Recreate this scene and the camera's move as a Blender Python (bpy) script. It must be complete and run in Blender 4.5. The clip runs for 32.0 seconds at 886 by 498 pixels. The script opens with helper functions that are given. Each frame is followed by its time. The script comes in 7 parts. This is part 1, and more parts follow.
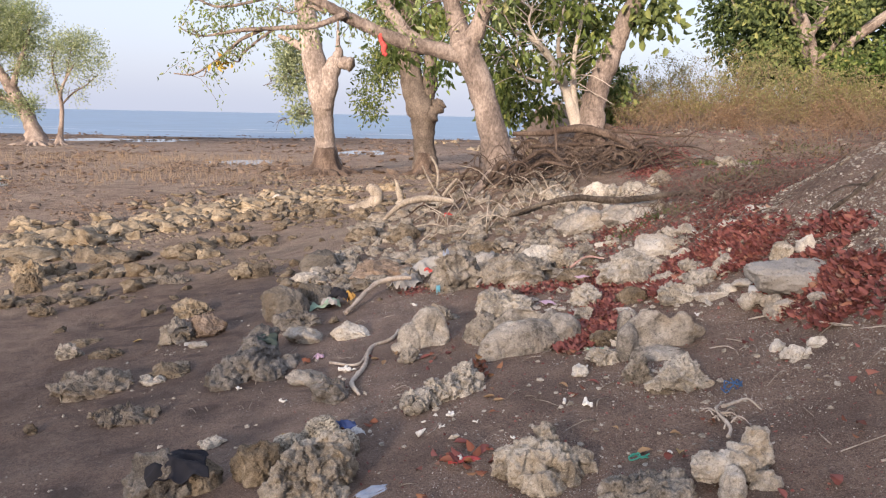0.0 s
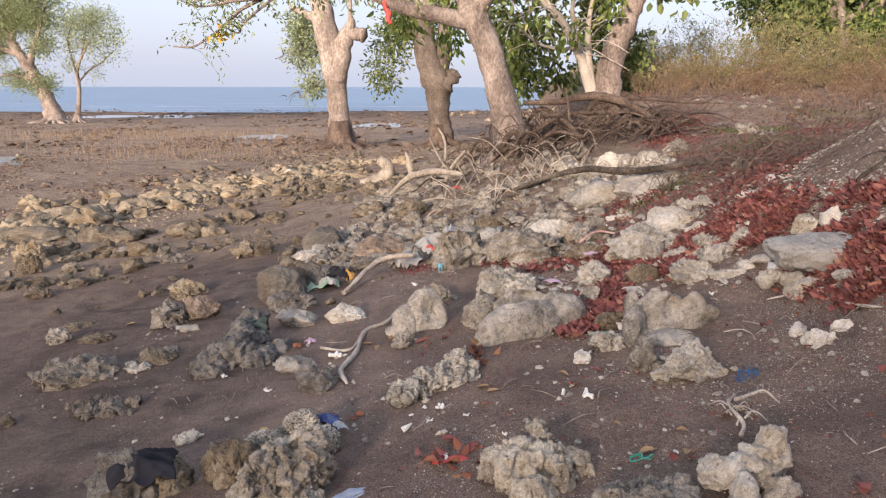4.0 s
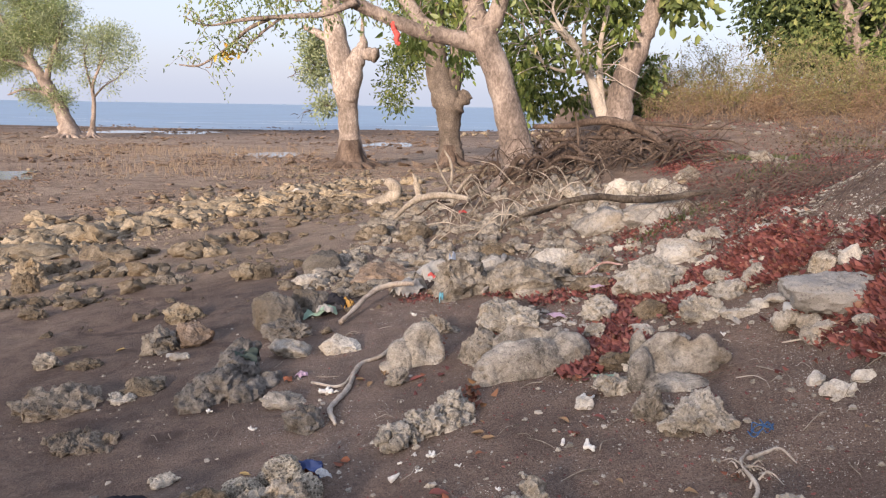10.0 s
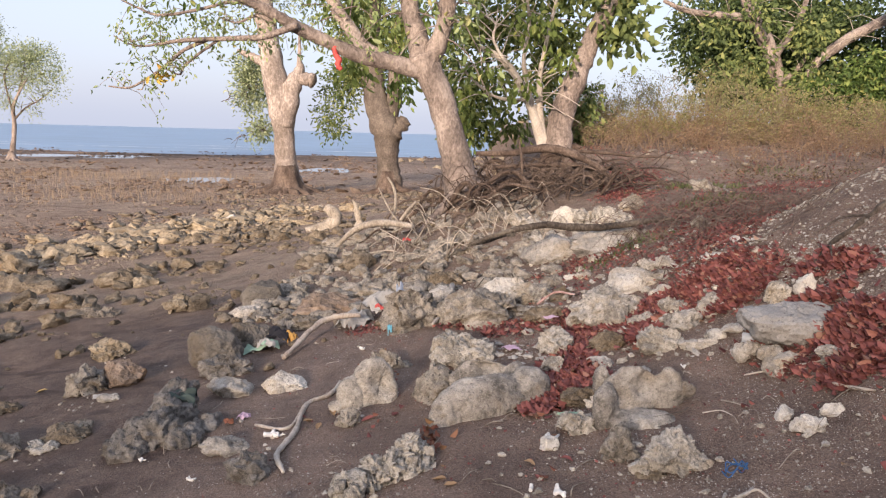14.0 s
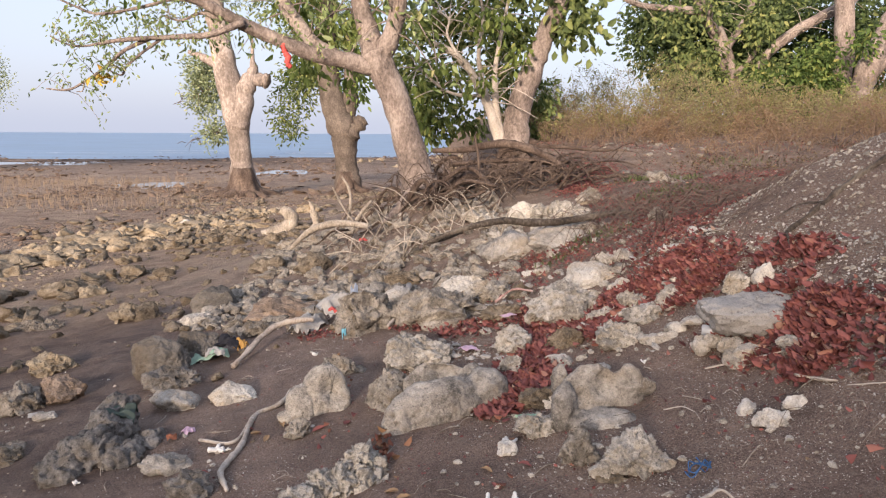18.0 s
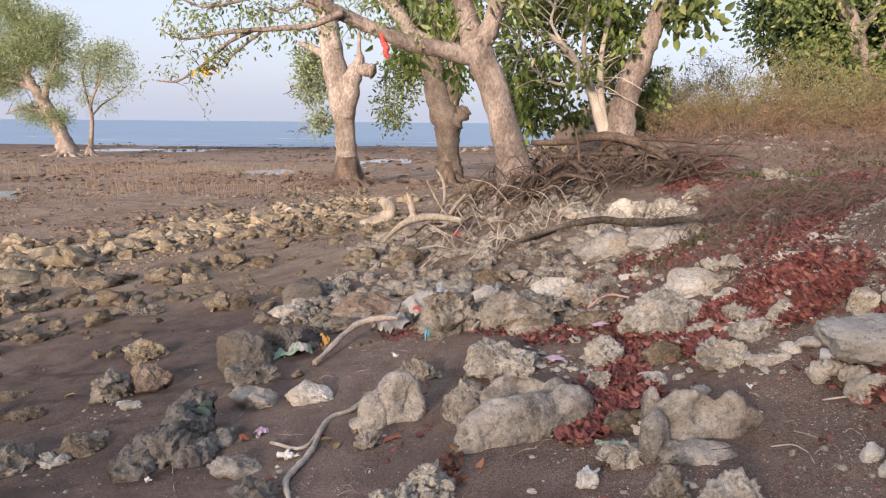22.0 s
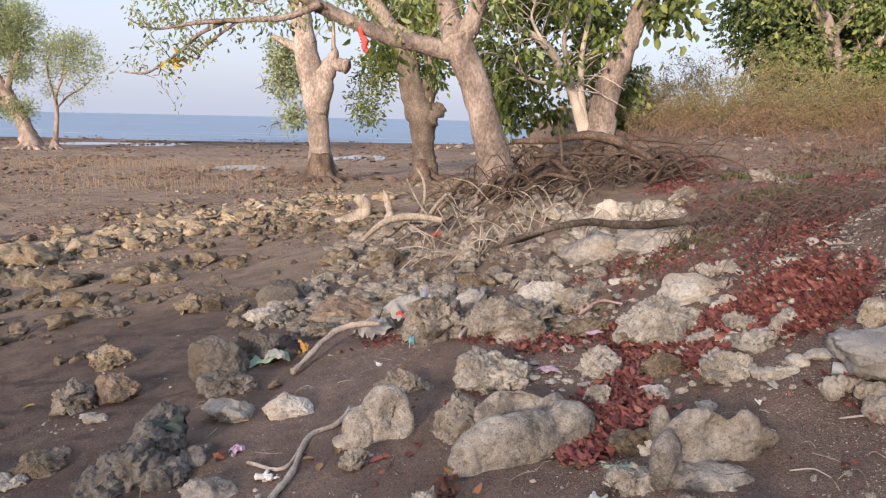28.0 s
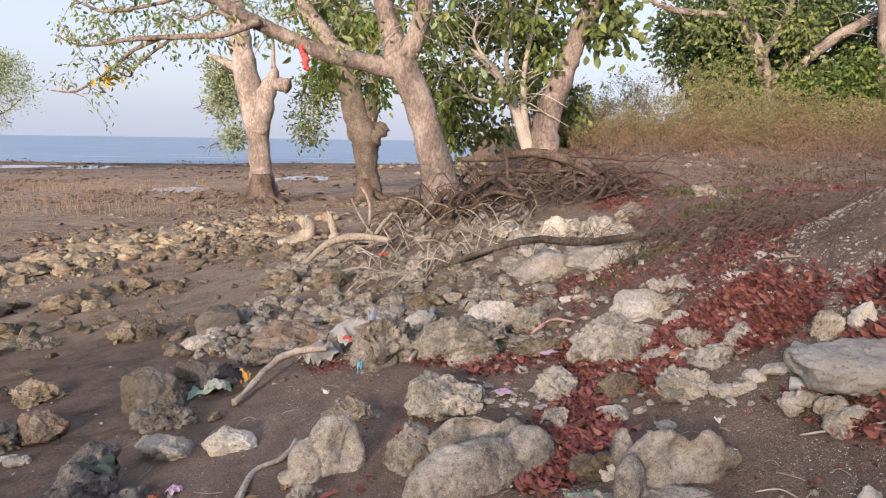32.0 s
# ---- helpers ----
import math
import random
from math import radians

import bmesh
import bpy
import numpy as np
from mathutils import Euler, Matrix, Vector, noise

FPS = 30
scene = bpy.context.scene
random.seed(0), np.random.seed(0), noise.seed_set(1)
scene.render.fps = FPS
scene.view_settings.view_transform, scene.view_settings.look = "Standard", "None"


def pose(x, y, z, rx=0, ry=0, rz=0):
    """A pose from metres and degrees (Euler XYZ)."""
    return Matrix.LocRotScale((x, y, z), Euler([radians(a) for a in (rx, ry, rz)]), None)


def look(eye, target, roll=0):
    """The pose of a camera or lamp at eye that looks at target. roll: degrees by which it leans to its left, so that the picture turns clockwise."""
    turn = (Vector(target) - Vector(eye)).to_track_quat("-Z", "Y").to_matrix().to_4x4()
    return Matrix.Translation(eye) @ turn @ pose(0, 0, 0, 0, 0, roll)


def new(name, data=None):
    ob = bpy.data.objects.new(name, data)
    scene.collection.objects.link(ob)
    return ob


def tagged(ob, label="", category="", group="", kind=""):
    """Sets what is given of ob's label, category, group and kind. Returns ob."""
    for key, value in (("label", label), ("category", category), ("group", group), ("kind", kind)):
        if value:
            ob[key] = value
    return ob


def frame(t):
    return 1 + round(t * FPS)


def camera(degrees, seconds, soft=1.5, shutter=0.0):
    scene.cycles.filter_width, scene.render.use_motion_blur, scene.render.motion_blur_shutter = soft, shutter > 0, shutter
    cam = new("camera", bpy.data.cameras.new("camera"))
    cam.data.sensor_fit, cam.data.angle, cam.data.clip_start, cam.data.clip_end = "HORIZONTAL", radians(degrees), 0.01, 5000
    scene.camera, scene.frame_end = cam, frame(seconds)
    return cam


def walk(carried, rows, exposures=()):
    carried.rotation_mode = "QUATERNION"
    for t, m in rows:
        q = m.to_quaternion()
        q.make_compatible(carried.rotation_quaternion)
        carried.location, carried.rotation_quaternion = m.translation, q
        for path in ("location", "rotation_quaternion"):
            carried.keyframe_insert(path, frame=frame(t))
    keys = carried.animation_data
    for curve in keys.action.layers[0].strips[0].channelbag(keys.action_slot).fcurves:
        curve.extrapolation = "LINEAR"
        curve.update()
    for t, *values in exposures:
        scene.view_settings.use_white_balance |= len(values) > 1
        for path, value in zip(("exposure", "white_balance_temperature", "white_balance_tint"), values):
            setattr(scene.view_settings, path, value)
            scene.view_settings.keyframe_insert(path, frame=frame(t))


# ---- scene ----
cam = camera(61.8, 32.0, soft=1.2)
PATH = [
    (0, (0.199, 0.677, 1.582), (0.097, 2.643, 1.228), 1.1),
    (0.5, (0.198, 0.681, 1.576), (0.132, 2.648, 1.216), 0.6),
    (1, (0.209, 0.72, 1.567), (0.195, 2.688, 1.21), 0.3),
    (1.5, (0.219, 0.76, 1.563), (0.227, 2.728, 1.203), -0.0),
    (2, (0.224, 0.798, 1.559), (0.222, 2.764, 1.192), 0.3),
    (2.5, (0.238, 0.84, 1.557), (0.216, 2.803, 1.176), 0.6),
    (3, (0.266, 0.881, 1.564), (0.197, 2.84, 1.169), 0.4),
    (3.5, (0.305, 0.933, 1.558), (0.194, 2.887, 1.144), 0.3),
    (4, (0.333, 0.978, 1.563), (0.177, 2.926, 1.135), 0.1),
    (4.5, (0.364, 1.033, 1.572), (0.162, 2.975, 1.136), 0.0),
    (6.5, (0.398, 1.106, 1.586), (0.103, 3.038, 1.161), -0.0),
    (7, (0.397, 1.111, 1.587), (0.113, 3.044, 1.162), -0.0),
    (7.5, (0.415, 1.117, 1.583), (0.131, 3.052, 1.164), -0.0),
    (8, (0.428, 1.118, 1.59), (0.162, 3.056, 1.175), -0.0),
    (8.5, (0.42, 1.131, 1.59), (0.188, 3.076, 1.189), 0.2),
    (9, (0.398, 1.141, 1.592), (0.183, 3.091, 1.203), 0.6),
    (9.5, (0.39, 1.17, 1.595), (0.189, 3.123, 1.214), 0.9),
    (10, (0.384, 1.188, 1.598), (0.199, 3.143, 1.22), 0.9),
    (10.5, (0.376, 1.22, 1.594), (0.218, 3.179, 1.221), 1.0),
    (11, (0.364, 1.254, 1.591), (0.236, 3.214, 1.214), 1.4),
    (11.5, (0.351, 1.279, 1.594), (0.243, 3.24, 1.216), 1.7),
    (12, (0.337, 1.305, 1.599), (0.248, 3.27, 1.237), 1.6),
    (12.5, (0.313, 1.318, 1.598), (0.24, 3.286, 1.25), 1.3),
    (13, (0.303, 1.335, 1.603), (0.25, 3.307, 1.275), 1.6),
    (13.5, (0.29, 1.356, 1.603), (0.244, 3.331, 1.291), 1.7),
    (14, (0.274, 1.366, 1.595), (0.259, 3.342, 1.289), 1.5),
    (14.5, (0.272, 1.375, 1.587), (0.325, 3.352, 1.287), 1.4),
    (16.5, (0.304, 1.425, 1.582), (0.371, 3.403, 1.294), 1.0),
    (17, (0.315, 1.448, 1.58), (0.385, 3.426, 1.295), 0.9),
    (17.5, (0.336, 1.487, 1.572), (0.414, 3.463, 1.273), 0.4),
    (18, (0.342, 1.525, 1.569), (0.426, 3.499, 1.262), 0.3),
    (18.5, (0.356, 1.577, 1.571), (0.443, 3.549, 1.252), 0.5),
    (19, (0.379, 1.616, 1.585), (0.456, 3.587, 1.252), 0.5),
    (19.5, (0.4, 1.64, 1.587), (0.44, 3.611, 1.252), 0.3),
    (20, (0.414, 1.672, 1.592), (0.417, 3.643, 1.254), -0.0),
    (20.5, (0.423, 1.708, 1.594), (0.385, 3.677, 1.249), 0.2),
    (21, (0.436, 1.75, 1.603), (0.334, 3.717, 1.26), 0.2),
    (21.5, (0.444, 1.782, 1.599), (0.3, 3.748, 1.263), 0.4),
    (22, (0.444, 1.787, 1.599), (0.251, 3.749, 1.262), 0.5),
    (22.5, (0.448, 1.795, 1.607), (0.215, 3.755, 1.283), 0.6),
    (23, (0.446, 1.801, 1.606), (0.199, 3.76, 1.292), 0.3),
    (23.5, (0.442, 1.812, 1.601), (0.188, 3.772, 1.292), 0.1),
    (24, (0.433, 1.824, 1.599), (0.18, 3.782, 1.281), -0.0),
    (24.5, (0.407, 1.848, 1.601), (0.153, 3.805, 1.273), -0.0),
    (25, (0.407, 1.876, 1.597), (0.162, 3.832, 1.261), 0.3),
    (25.5, (0.397, 1.894, 1.594), (0.169, 3.85, 1.244), 0.5),
    (27.5, (0.345, 1.993, 1.59), (0.212, 3.953, 1.215), 1.0),
    (28, (0.329, 2.018, 1.599), (0.212, 3.985, 1.255), 1.2),
    (28.5, (0.32, 2.04, 1.6), (0.22, 4.012, 1.282), 1.6),
    (29, (0.295, 2.053, 1.595), (0.217, 4.027, 1.285), 1.6),
    (29.5, (0.281, 2.057, 1.595), (0.206, 4.033, 1.293), 1.8),
    (30, (0.285, 2.065, 1.593), (0.228, 4.042, 1.296), 1.4),
    (30.5, (0.29, 2.093, 1.588), (0.246, 4.071, 1.296), 0.8),
    (31, (0.303, 2.128, 1.588), (0.285, 4.107, 1.299), 0.7),
    (31.5, (0.304, 2.137, 1.582), (0.321, 4.117, 1.297), 0.8),
    (32, (0.301, 2.161, 1.58), (0.332, 4.14, 1.29), 0.8),
]
walk(cam, [(t, look(eye, target, roll)) for t, eye, target, roll in PATH], ((0, 1.07, 7000, 18.5), (10, 1.06, 7000, 18.5), (20, 1.01, 7000, 18.5), (24, 0.97, 7000, 18.5), (32, 0.975, 7000, 18.5)))

# ---- light ----
SUN_UP, SUN_AZ = 13.0, 200.0
world = bpy.data.worlds.new("sky")
scene.world = world
world.use_nodes = True
wn = world.node_tree
sky = wn.nodes.new("ShaderNodeTexSky")
sky.sky_type, sky.sun_disc = "NISHITA", False
sky.sun_elevation, sky.sun_rotation = radians(SUN_UP), radians(SUN_AZ)
sky.air_density, sky.dust_density, sky.ozone_density = 1.0, 4.0, 2.0
back = wn.nodes["Background"]
back.inputs["Strength"].default_value = 0.15
haze = wn.nodes.new("ShaderNodeMix")
haze.data_type = "RGBA"
haze.inputs[0].default_value, haze.inputs[7].default_value = 0.65, (2.75, 3.25, 4.15, 1)
wn.links.new(sky.outputs["Color"], haze.inputs[6])
wn.links.new(haze.outputs[2], back.inputs["Color"])
sun = new("sun", bpy.data.lights.new("sun", "SUN"))
sun.data.energy, sun.data.angle, sun.data.color = 3.6, radians(8.0), (1.0, 0.88, 0.74)
away = Vector((math.sin(radians(SUN_AZ)) * math.cos(radians(SUN_UP)), math.cos(radians(SUN_AZ)) * math.cos(radians(SUN_UP)), math.sin(radians(SUN_UP))))
sun.matrix_world = look(away * 50, (0, 0, 0))


# ---- materials ----
def ramp(nt, stops):
    node = nt.nodes.new("ShaderNodeValToRGB")
    while len(node.color_ramp.elements) < len(stops):
        node.color_ramp.elements.new(0.5)
    for e, (at, col) in zip(node.color_ramp.elements, stops):
        e.position, e.color = at, (*col, 1) if len(col) == 3 else col
    return node


def noise_node(nt, vec, scale, detail=6, rough=0.6, w=None):
    n = nt.nodes.new("ShaderNodeTexNoise")
    if w is not None:
        n.noise_dimensions = "4D"
        nt.links.new(w, n.inputs["W"])
    n.inputs["Scale"].default_value, n.inputs["Detail"].default_value, n.inputs["Roughness"].default_value = scale, detail, rough
    nt.links.new(vec, n.inputs["Vector"])
    return n


def mix(nt, fac, a, b, mode="MIX"):
    m = nt.nodes.new("ShaderNodeMix")
    m.data_type, m.blend_type = "RGBA", mode
    for sock, v in ((m.inputs[0], fac), (m.inputs[6], a), (m.inputs[7], b)):
        if isinstance(v, bpy.types.NodeSocket):
            nt.links.new(v, sock)
        elif isinstance(v, tuple):
            sock.default_value = (*v, 1)
        else:
            sock.default_value = v
    return m.outputs[2]


def calc(nt, op, a, b=0.0, c=0.0):
    m = nt.nodes.new("ShaderNodeMath")
    m.operation = op
    for sock, v in zip(m.inputs, (a, b, c)):
        if isinstance(v, bpy.types.NodeSocket):
            nt.links.new(v, sock)
        else:
            sock.default_value = v
    return m.outputs[0]


def span(nt, v, a, b):
    m = nt.nodes.new("ShaderNodeMapRange")
    m.interpolation_type = "SMOOTHSTEP"
    nt.links.new(v, m.inputs[0])
    m.inputs[1].default_value, m.inputs[2].default_value = a, b
    return m.outputs[0]


def bump(nt, height, strength, dist, bsdf):
    b = nt.nodes.new("ShaderNodeBump")
    b.inputs["Strength"].default_value, b.inputs["Distance"].default_value = strength, dist
    nt.links.new(height, b.inputs["Height"])
    nt.links.new(b.outputs[0], bsdf.inputs["Normal"])


def blank(name, rough=0.85):
    m = bpy.data.materials.new(name)
    m.use_nodes = True
    nt = m.node_tree
    bsdf = nt.nodes["Principled BSDF"]
    bsdf.inputs["Roughness"].default_value = rough
    bsdf.inputs["Specular IOR Level"].default_value = 0.3
    co = nt.nodes.new("ShaderNodeTexCoord").outputs["Object"]
    return m, nt, bsdf, co


def rock_material(name, dark, mid, light, scale=9.0, pits=0.5, rough=0.9, cell=(0.05, 0.32)):
    dark, mid, light = (tuple(0.96 * (sum(c) / 3 + (v - sum(c) / 3) * 0.80) for v in c) for c in (dark, mid, light))
    m, nt, bsdf, co = blank(name, rough)
    rnd = nt.nodes.new("ShaderNodeObjectInfo").outputs["Random"]
    w = calc(nt, "MULTIPLY", rnd, 40.0)
    big = noise_node(nt, co, scale * 0.5, 5, 0.6, w).outputs["Fac"]
    fine = noise_node(nt, co, scale * 4, 8, 0.78, w).outputs["Fac"]
    vor = nt.nodes.new("ShaderNodeTexVoronoi")
    vor.inputs["Scale"].default_value = scale * 4.5
    nt.links.new(co, vor.inputs["Vector"])
    f = calc(nt, "ADD", calc(nt, "MULTIPLY", big, 0.5), calc(nt, "MULTIPLY", fine, 0.5))
    col = ramp(nt, ((0.37, dark), (0.49, mid), (0.62, light)))
    nt.links.new(f, col.inputs[0])
    stain = noise_node(nt, co, scale * 0.9, 4, 0.7, w).outputs["Color"]
    c = mix(nt, calc(nt, "MULTIPLY", span(nt, stain, 0.48, 0.62), 0.75), col.outputs[0], tuple(v * 0.9 for v in dark))
    rust = noise_node(nt, co, scale * 0.55, 3, 0.6, calc(nt, "ADD", w, 9.0)).outputs["Fac"]
    c = mix(nt, calc(nt, "MULTIPLY", span(nt, rust, 0.54, 0.66), 0.55), c, (mid[0] * 0.75, mid[1] * 0.62, mid[2] * 0.45))
    speck = noise_node(nt, co, 170.0, 3, 0.7).outputs["Fac"]
    c = mix(nt, calc(nt, "MULTIPLY", span(nt, speck, 0.54, 0.64), 0.45), c, tuple(v * 0.6 for v in dark))
    c = mix(nt, calc(nt, "MULTIPLY", span(nt, speck, 0.46, 0.36), 0.35), c, tuple(min(0.8, v * 1.15) for v in light))
    # Pits are darkened in colour where the bump sinks: painted recess shade.
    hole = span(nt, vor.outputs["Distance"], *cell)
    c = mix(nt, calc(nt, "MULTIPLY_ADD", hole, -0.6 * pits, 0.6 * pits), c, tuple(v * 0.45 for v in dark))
    # Bored holes have no relief here; their inner shade is dark colour only.
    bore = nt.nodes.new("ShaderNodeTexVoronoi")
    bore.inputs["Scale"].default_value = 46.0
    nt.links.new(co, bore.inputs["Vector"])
    bore_shade = calc(nt, "MULTIPLY", span(nt, bore.outputs["Distance"], 0.30, 0.16), span(nt, bore.outputs["Color"], 0.55, 0.60))
    c = mix(nt, calc(nt, "MULTIPLY", bore_shade, 0.5), c, tuple(v * 0.35 for v in dark))
    tone = mix(nt, rnd, (0.86, 0.84, 0.82), (1.12, 1.08, 1.02))
    nt.links.new(mix(nt, 1.0, c, tone, "MULTIPLY"), bsdf.inputs["Base Color"])
    bump(nt, calc(nt, "ADD", calc(nt, "MULTIPLY", hole, pits), calc(nt, "ADD", calc(nt, "MULTIPLY", fine, 1.2), calc(nt, "MULTIPLY", speck, 0.25))), 1.0, 0.009, bsdf)
    return m


def plain_material(name, a, b, scale=30.0, rough=0.8, bumpy=0.3, dist=0.003):
    m, nt, bsdf, co = blank(name, rough)
    n = noise_node(nt, co, scale).outputs["Fac"]
    n2 = noise_node(nt, co, scale * 0.17, 3).outputs["Fac"]
    col = ramp(nt, ((0.35, a), (0.65, b)))
    nt.links.new(calc(nt, "ADD", calc(nt, "MULTIPLY", n, 0.6), calc(nt, "MULTIPLY", n2, 0.4)), col.inputs[0])
    nt.links.new(col.outputs[0], bsdf.inputs["Base Color"])
    bump(nt, n, bumpy, dist, bsdf)
    return m


def bark_material(name, dark, mid, light, scale=6.0, relief=0.04):
    m, nt, bsdf, co = blank(name, 0.9)
    mp = nt.nodes.new("ShaderNodeMapping")
    mp.inputs["Scale"].default_value = (1, 1, 0.55)
    nt.links.new(co, mp.inputs[0])
    a = noise_node(nt, mp.outputs[0], scale * 0.4, 4).outputs["Fac"]
    b = noise_node(nt, mp.outputs[0], scale * 5, 6, 0.7).outputs["Fac"]
    col = ramp(nt, ((0.40, dark), (0.5, mid), (0.61, light)))
    nt.links.new(calc(nt, "ADD", calc(nt, "MULTIPLY", a, 0.5), calc(nt, "MULTIPLY", b, 0.5)), col.inputs[0])
    nt.links.new(col.outputs[0], bsdf.inputs["Base Color"])
    bump(nt, calc(nt, "ADD", b, a), 0.9, relief, bsdf)
    return m


def leaf_material(name, stops, shine=0.45, through_light=0.3):
    m, nt, bsdf, co = blank(name, shine)
    geo = nt.nodes.new("ShaderNodeNewGeometry")
    col = ramp(nt, stops)
    nt.links.new(geo.outputs["Random Per Island"], col.inputs[0])
    nt.links.new(col.outputs[0], bsdf.inputs["Base Color"])
    tr = nt.nodes.new("ShaderNodeBsdfTranslucent")
    nt.links.new(col.outputs[0], tr.inputs["Color"])
    ms = nt.nodes.new("ShaderNodeMixShader")
    ms.inputs[0].default_value = through_light
    nt.links.new(bsdf.outputs[0], ms.inputs[1])
    nt.links.new(tr.outputs[0], ms.inputs[2])
    nt.links.new(ms.outputs[0], nt.nodes["Material Output"].inputs["Surface"])
    return m


def ground_material():
    m, nt, bsdf, co = blank("beach_ground", 0.85)
    bsdf.inputs["Specular IOR Level"].default_value = 0.15
    sep = nt.nodes.new("ShaderNodeSeparateXYZ")
    nt.links.new(co, sep.inputs[0])
    wob = noise_node(nt, co, 0.9, 5).outputs["Fac"]
    big = noise_node(nt, co, 0.35, 4).outputs["Fac"]
    mid = noise_node(nt, co, 4.0, 9, 0.72).outputs["Fac"]
    fine = noise_node(nt, co, 90.0, 4, 0.7).outputs["Fac"]
    h = calc(nt, "ADD", sep.outputs["Z"], calc(nt, "MULTIPLY_ADD", wob, 0.3, -0.15))
    wet = ramp(nt, ((0.34, (0.174, 0.124, 0.101)), (0.64, (0.306, 0.221, 0.175))))
    nt.links.new(mid, wet.inputs[0])
    dry = ramp(nt, ((0.34, (0.152, 0.106, 0.084)), (0.66, (0.281, 0.200, 0.156))))
    nt.links.new(mid, dry.inputs[0])
    soaked = ramp(nt, ((0.36, (0.114, 0.080, 0.066)), (0.62, (0.205, 0.147, 0.117))))
    nt.links.new(mid, soaked.inputs[0])
    mud = ramp(nt, ((0.36, (0.18, 0.122, 0.094)), (0.5, (0.31, 0.23, 0.175)), (0.66, (0.42, 0.335, 0.25))))
    nt.links.new(calc(nt, "ADD", calc(nt, "MULTIPLY", mid, 0.6), calc(nt, "MULTIPLY", big, 0.4)), mud.inputs[0])
    soil = ramp(nt, ((0.35, (0.19, 0.135, 0.105)), (0.65, (0.34, 0.26, 0.205))))
    nt.links.new(mid, soil.inputs[0])
    c = mix(nt, span(nt, h, -0.55, -0.4), mud.outputs[0], wet.outputs[0])
    c = mix(nt, calc(nt, "MULTIPLY", span(nt, h, 0.02, -0.14), span(nt, h, -0.52, -0.34)), c, soaked.outputs[0])
    c = mix(nt, span(nt, h, -0.02, 0.3), c, dry.outputs[0])
    c = mix(nt, span(nt, sep.outputs["Y"], 7.8, 10.3), c, mix(nt, span(nt, h, -0.35, 0.45), mud.outputs[0], soil.outputs[0]))
    c = mix(nt, calc(nt, "MULTIPLY", span(nt, sep.outputs["Y"], 48.0, 72.0), calc(nt, "MULTIPLY", span(nt, big, 0.40, 0.52), 0.8)), c, (0.075, 0.050, 0.038))
    grit = nt.nodes.new("ShaderNodeTexVoronoi")
    grit.inputs["Scale"].default_value = 95.0
    nt.links.new(co, grit.inputs["Vector"])
    pale = noise_node(nt, co, 2.2, 4).outputs["Fac"]
    near = calc(nt, "SUBTRACT", 1.0, span(nt, sep.outputs["Y"], 7.0, 10.0))
    spots = calc(nt, "MULTIPLY", calc(nt, "SUBTRACT", 1.0, span(nt, grit.outputs["Distance"], 0.14, 0.26)), near)
    spots = calc(nt, "MULTIPLY", spots, span(nt, calc(nt, "ADD", pale, calc(nt, "MULTIPLY", h, 0.3)), 0.46, 0.74))
    c = mix(nt, calc(nt, "MULTIPLY", spots, 0.8), c, (0.42, 0.38, 0.33))
    c = mix(nt, calc(nt, "MULTIPLY", span(nt, fine, 0.42, 0.62), 0.5), c, (0.035, 0.026, 0.022))
    crumb = noise_node(nt, co, 28.0, 5, 0.75).outputs["Fac"]
    c = mix(nt, calc(nt, "MULTIPLY", span(nt, crumb, 0.52, 0.7), calc(nt, "MULTIPLY", near, 0.45)), c, (0.30, 0.25, 0.21))
    sand = noise_node(nt, co, 210.0, 3, 0.75).outputs["Fac"]
    drier = calc(nt, "MULTIPLY_ADD", span(nt, h, -0.14, 0.08), 0.5, 0.25)
    c = mix(nt, calc(nt, "MULTIPLY", span(nt, sand, 0.55, 0.66), calc(nt, "MULTIPLY", near, drier)), c, (0.42, 0.33, 0.29))
    c = mix(nt, calc(nt, "MULTIPLY", span(nt, sand, 0.45, 0.34), calc(nt, "MULTIPLY", near, 0.6)), c, (0.06, 0.038, 0.038))
    damp = noise_node(nt, co, 1.3, 4, 0.6).outputs["Fac"]
    c = mix(nt, calc(nt, "MULTIPLY", span(nt, damp, 0.5, 0.66), 0.4), c, (0.085, 0.062, 0.054))
    mp = nt.nodes.new("ShaderNodeMapping")
    mp.inputs["Scale"].default_value = (2.2, 3.6, 1.0)
    nt.links.new(co, mp.inputs[0])
    hollow = span(nt, noise_node(nt, mp.outputs[0], 1.0, 3, 0.5).outputs["Fac"], 0.57, 0.66)
    low = calc(nt, "MULTIPLY", calc(nt, "MULTIPLY", span(nt, h, 0.06, -0.06), span(nt, h, -0.5, -0.38)), near)
    c = mix(nt, calc(nt, "MULTIPLY", calc(nt, "MULTIPLY", hollow, low), 0.65), c, (0.055, 0.040, 0.037))
    nt.links.new(c, bsdf.inputs["Base Color"])
    rg = mix(nt, span(nt, calc(nt, "ABSOLUTE", calc(nt, "ADD", h, 0.1)), 0.05, 0.35), (0.7, 0.7, 0.7), (0.97, 0.97, 0.97))
    nt.links.new(rg, bsdf.inputs["Roughness"])
    bump(nt, calc(nt, "ADD", calc(nt, "MULTIPLY", mid, 2.0), calc(nt, "MULTIPLY", fine, 0.6)), 1.0, 0.025, bsdf)
    return m


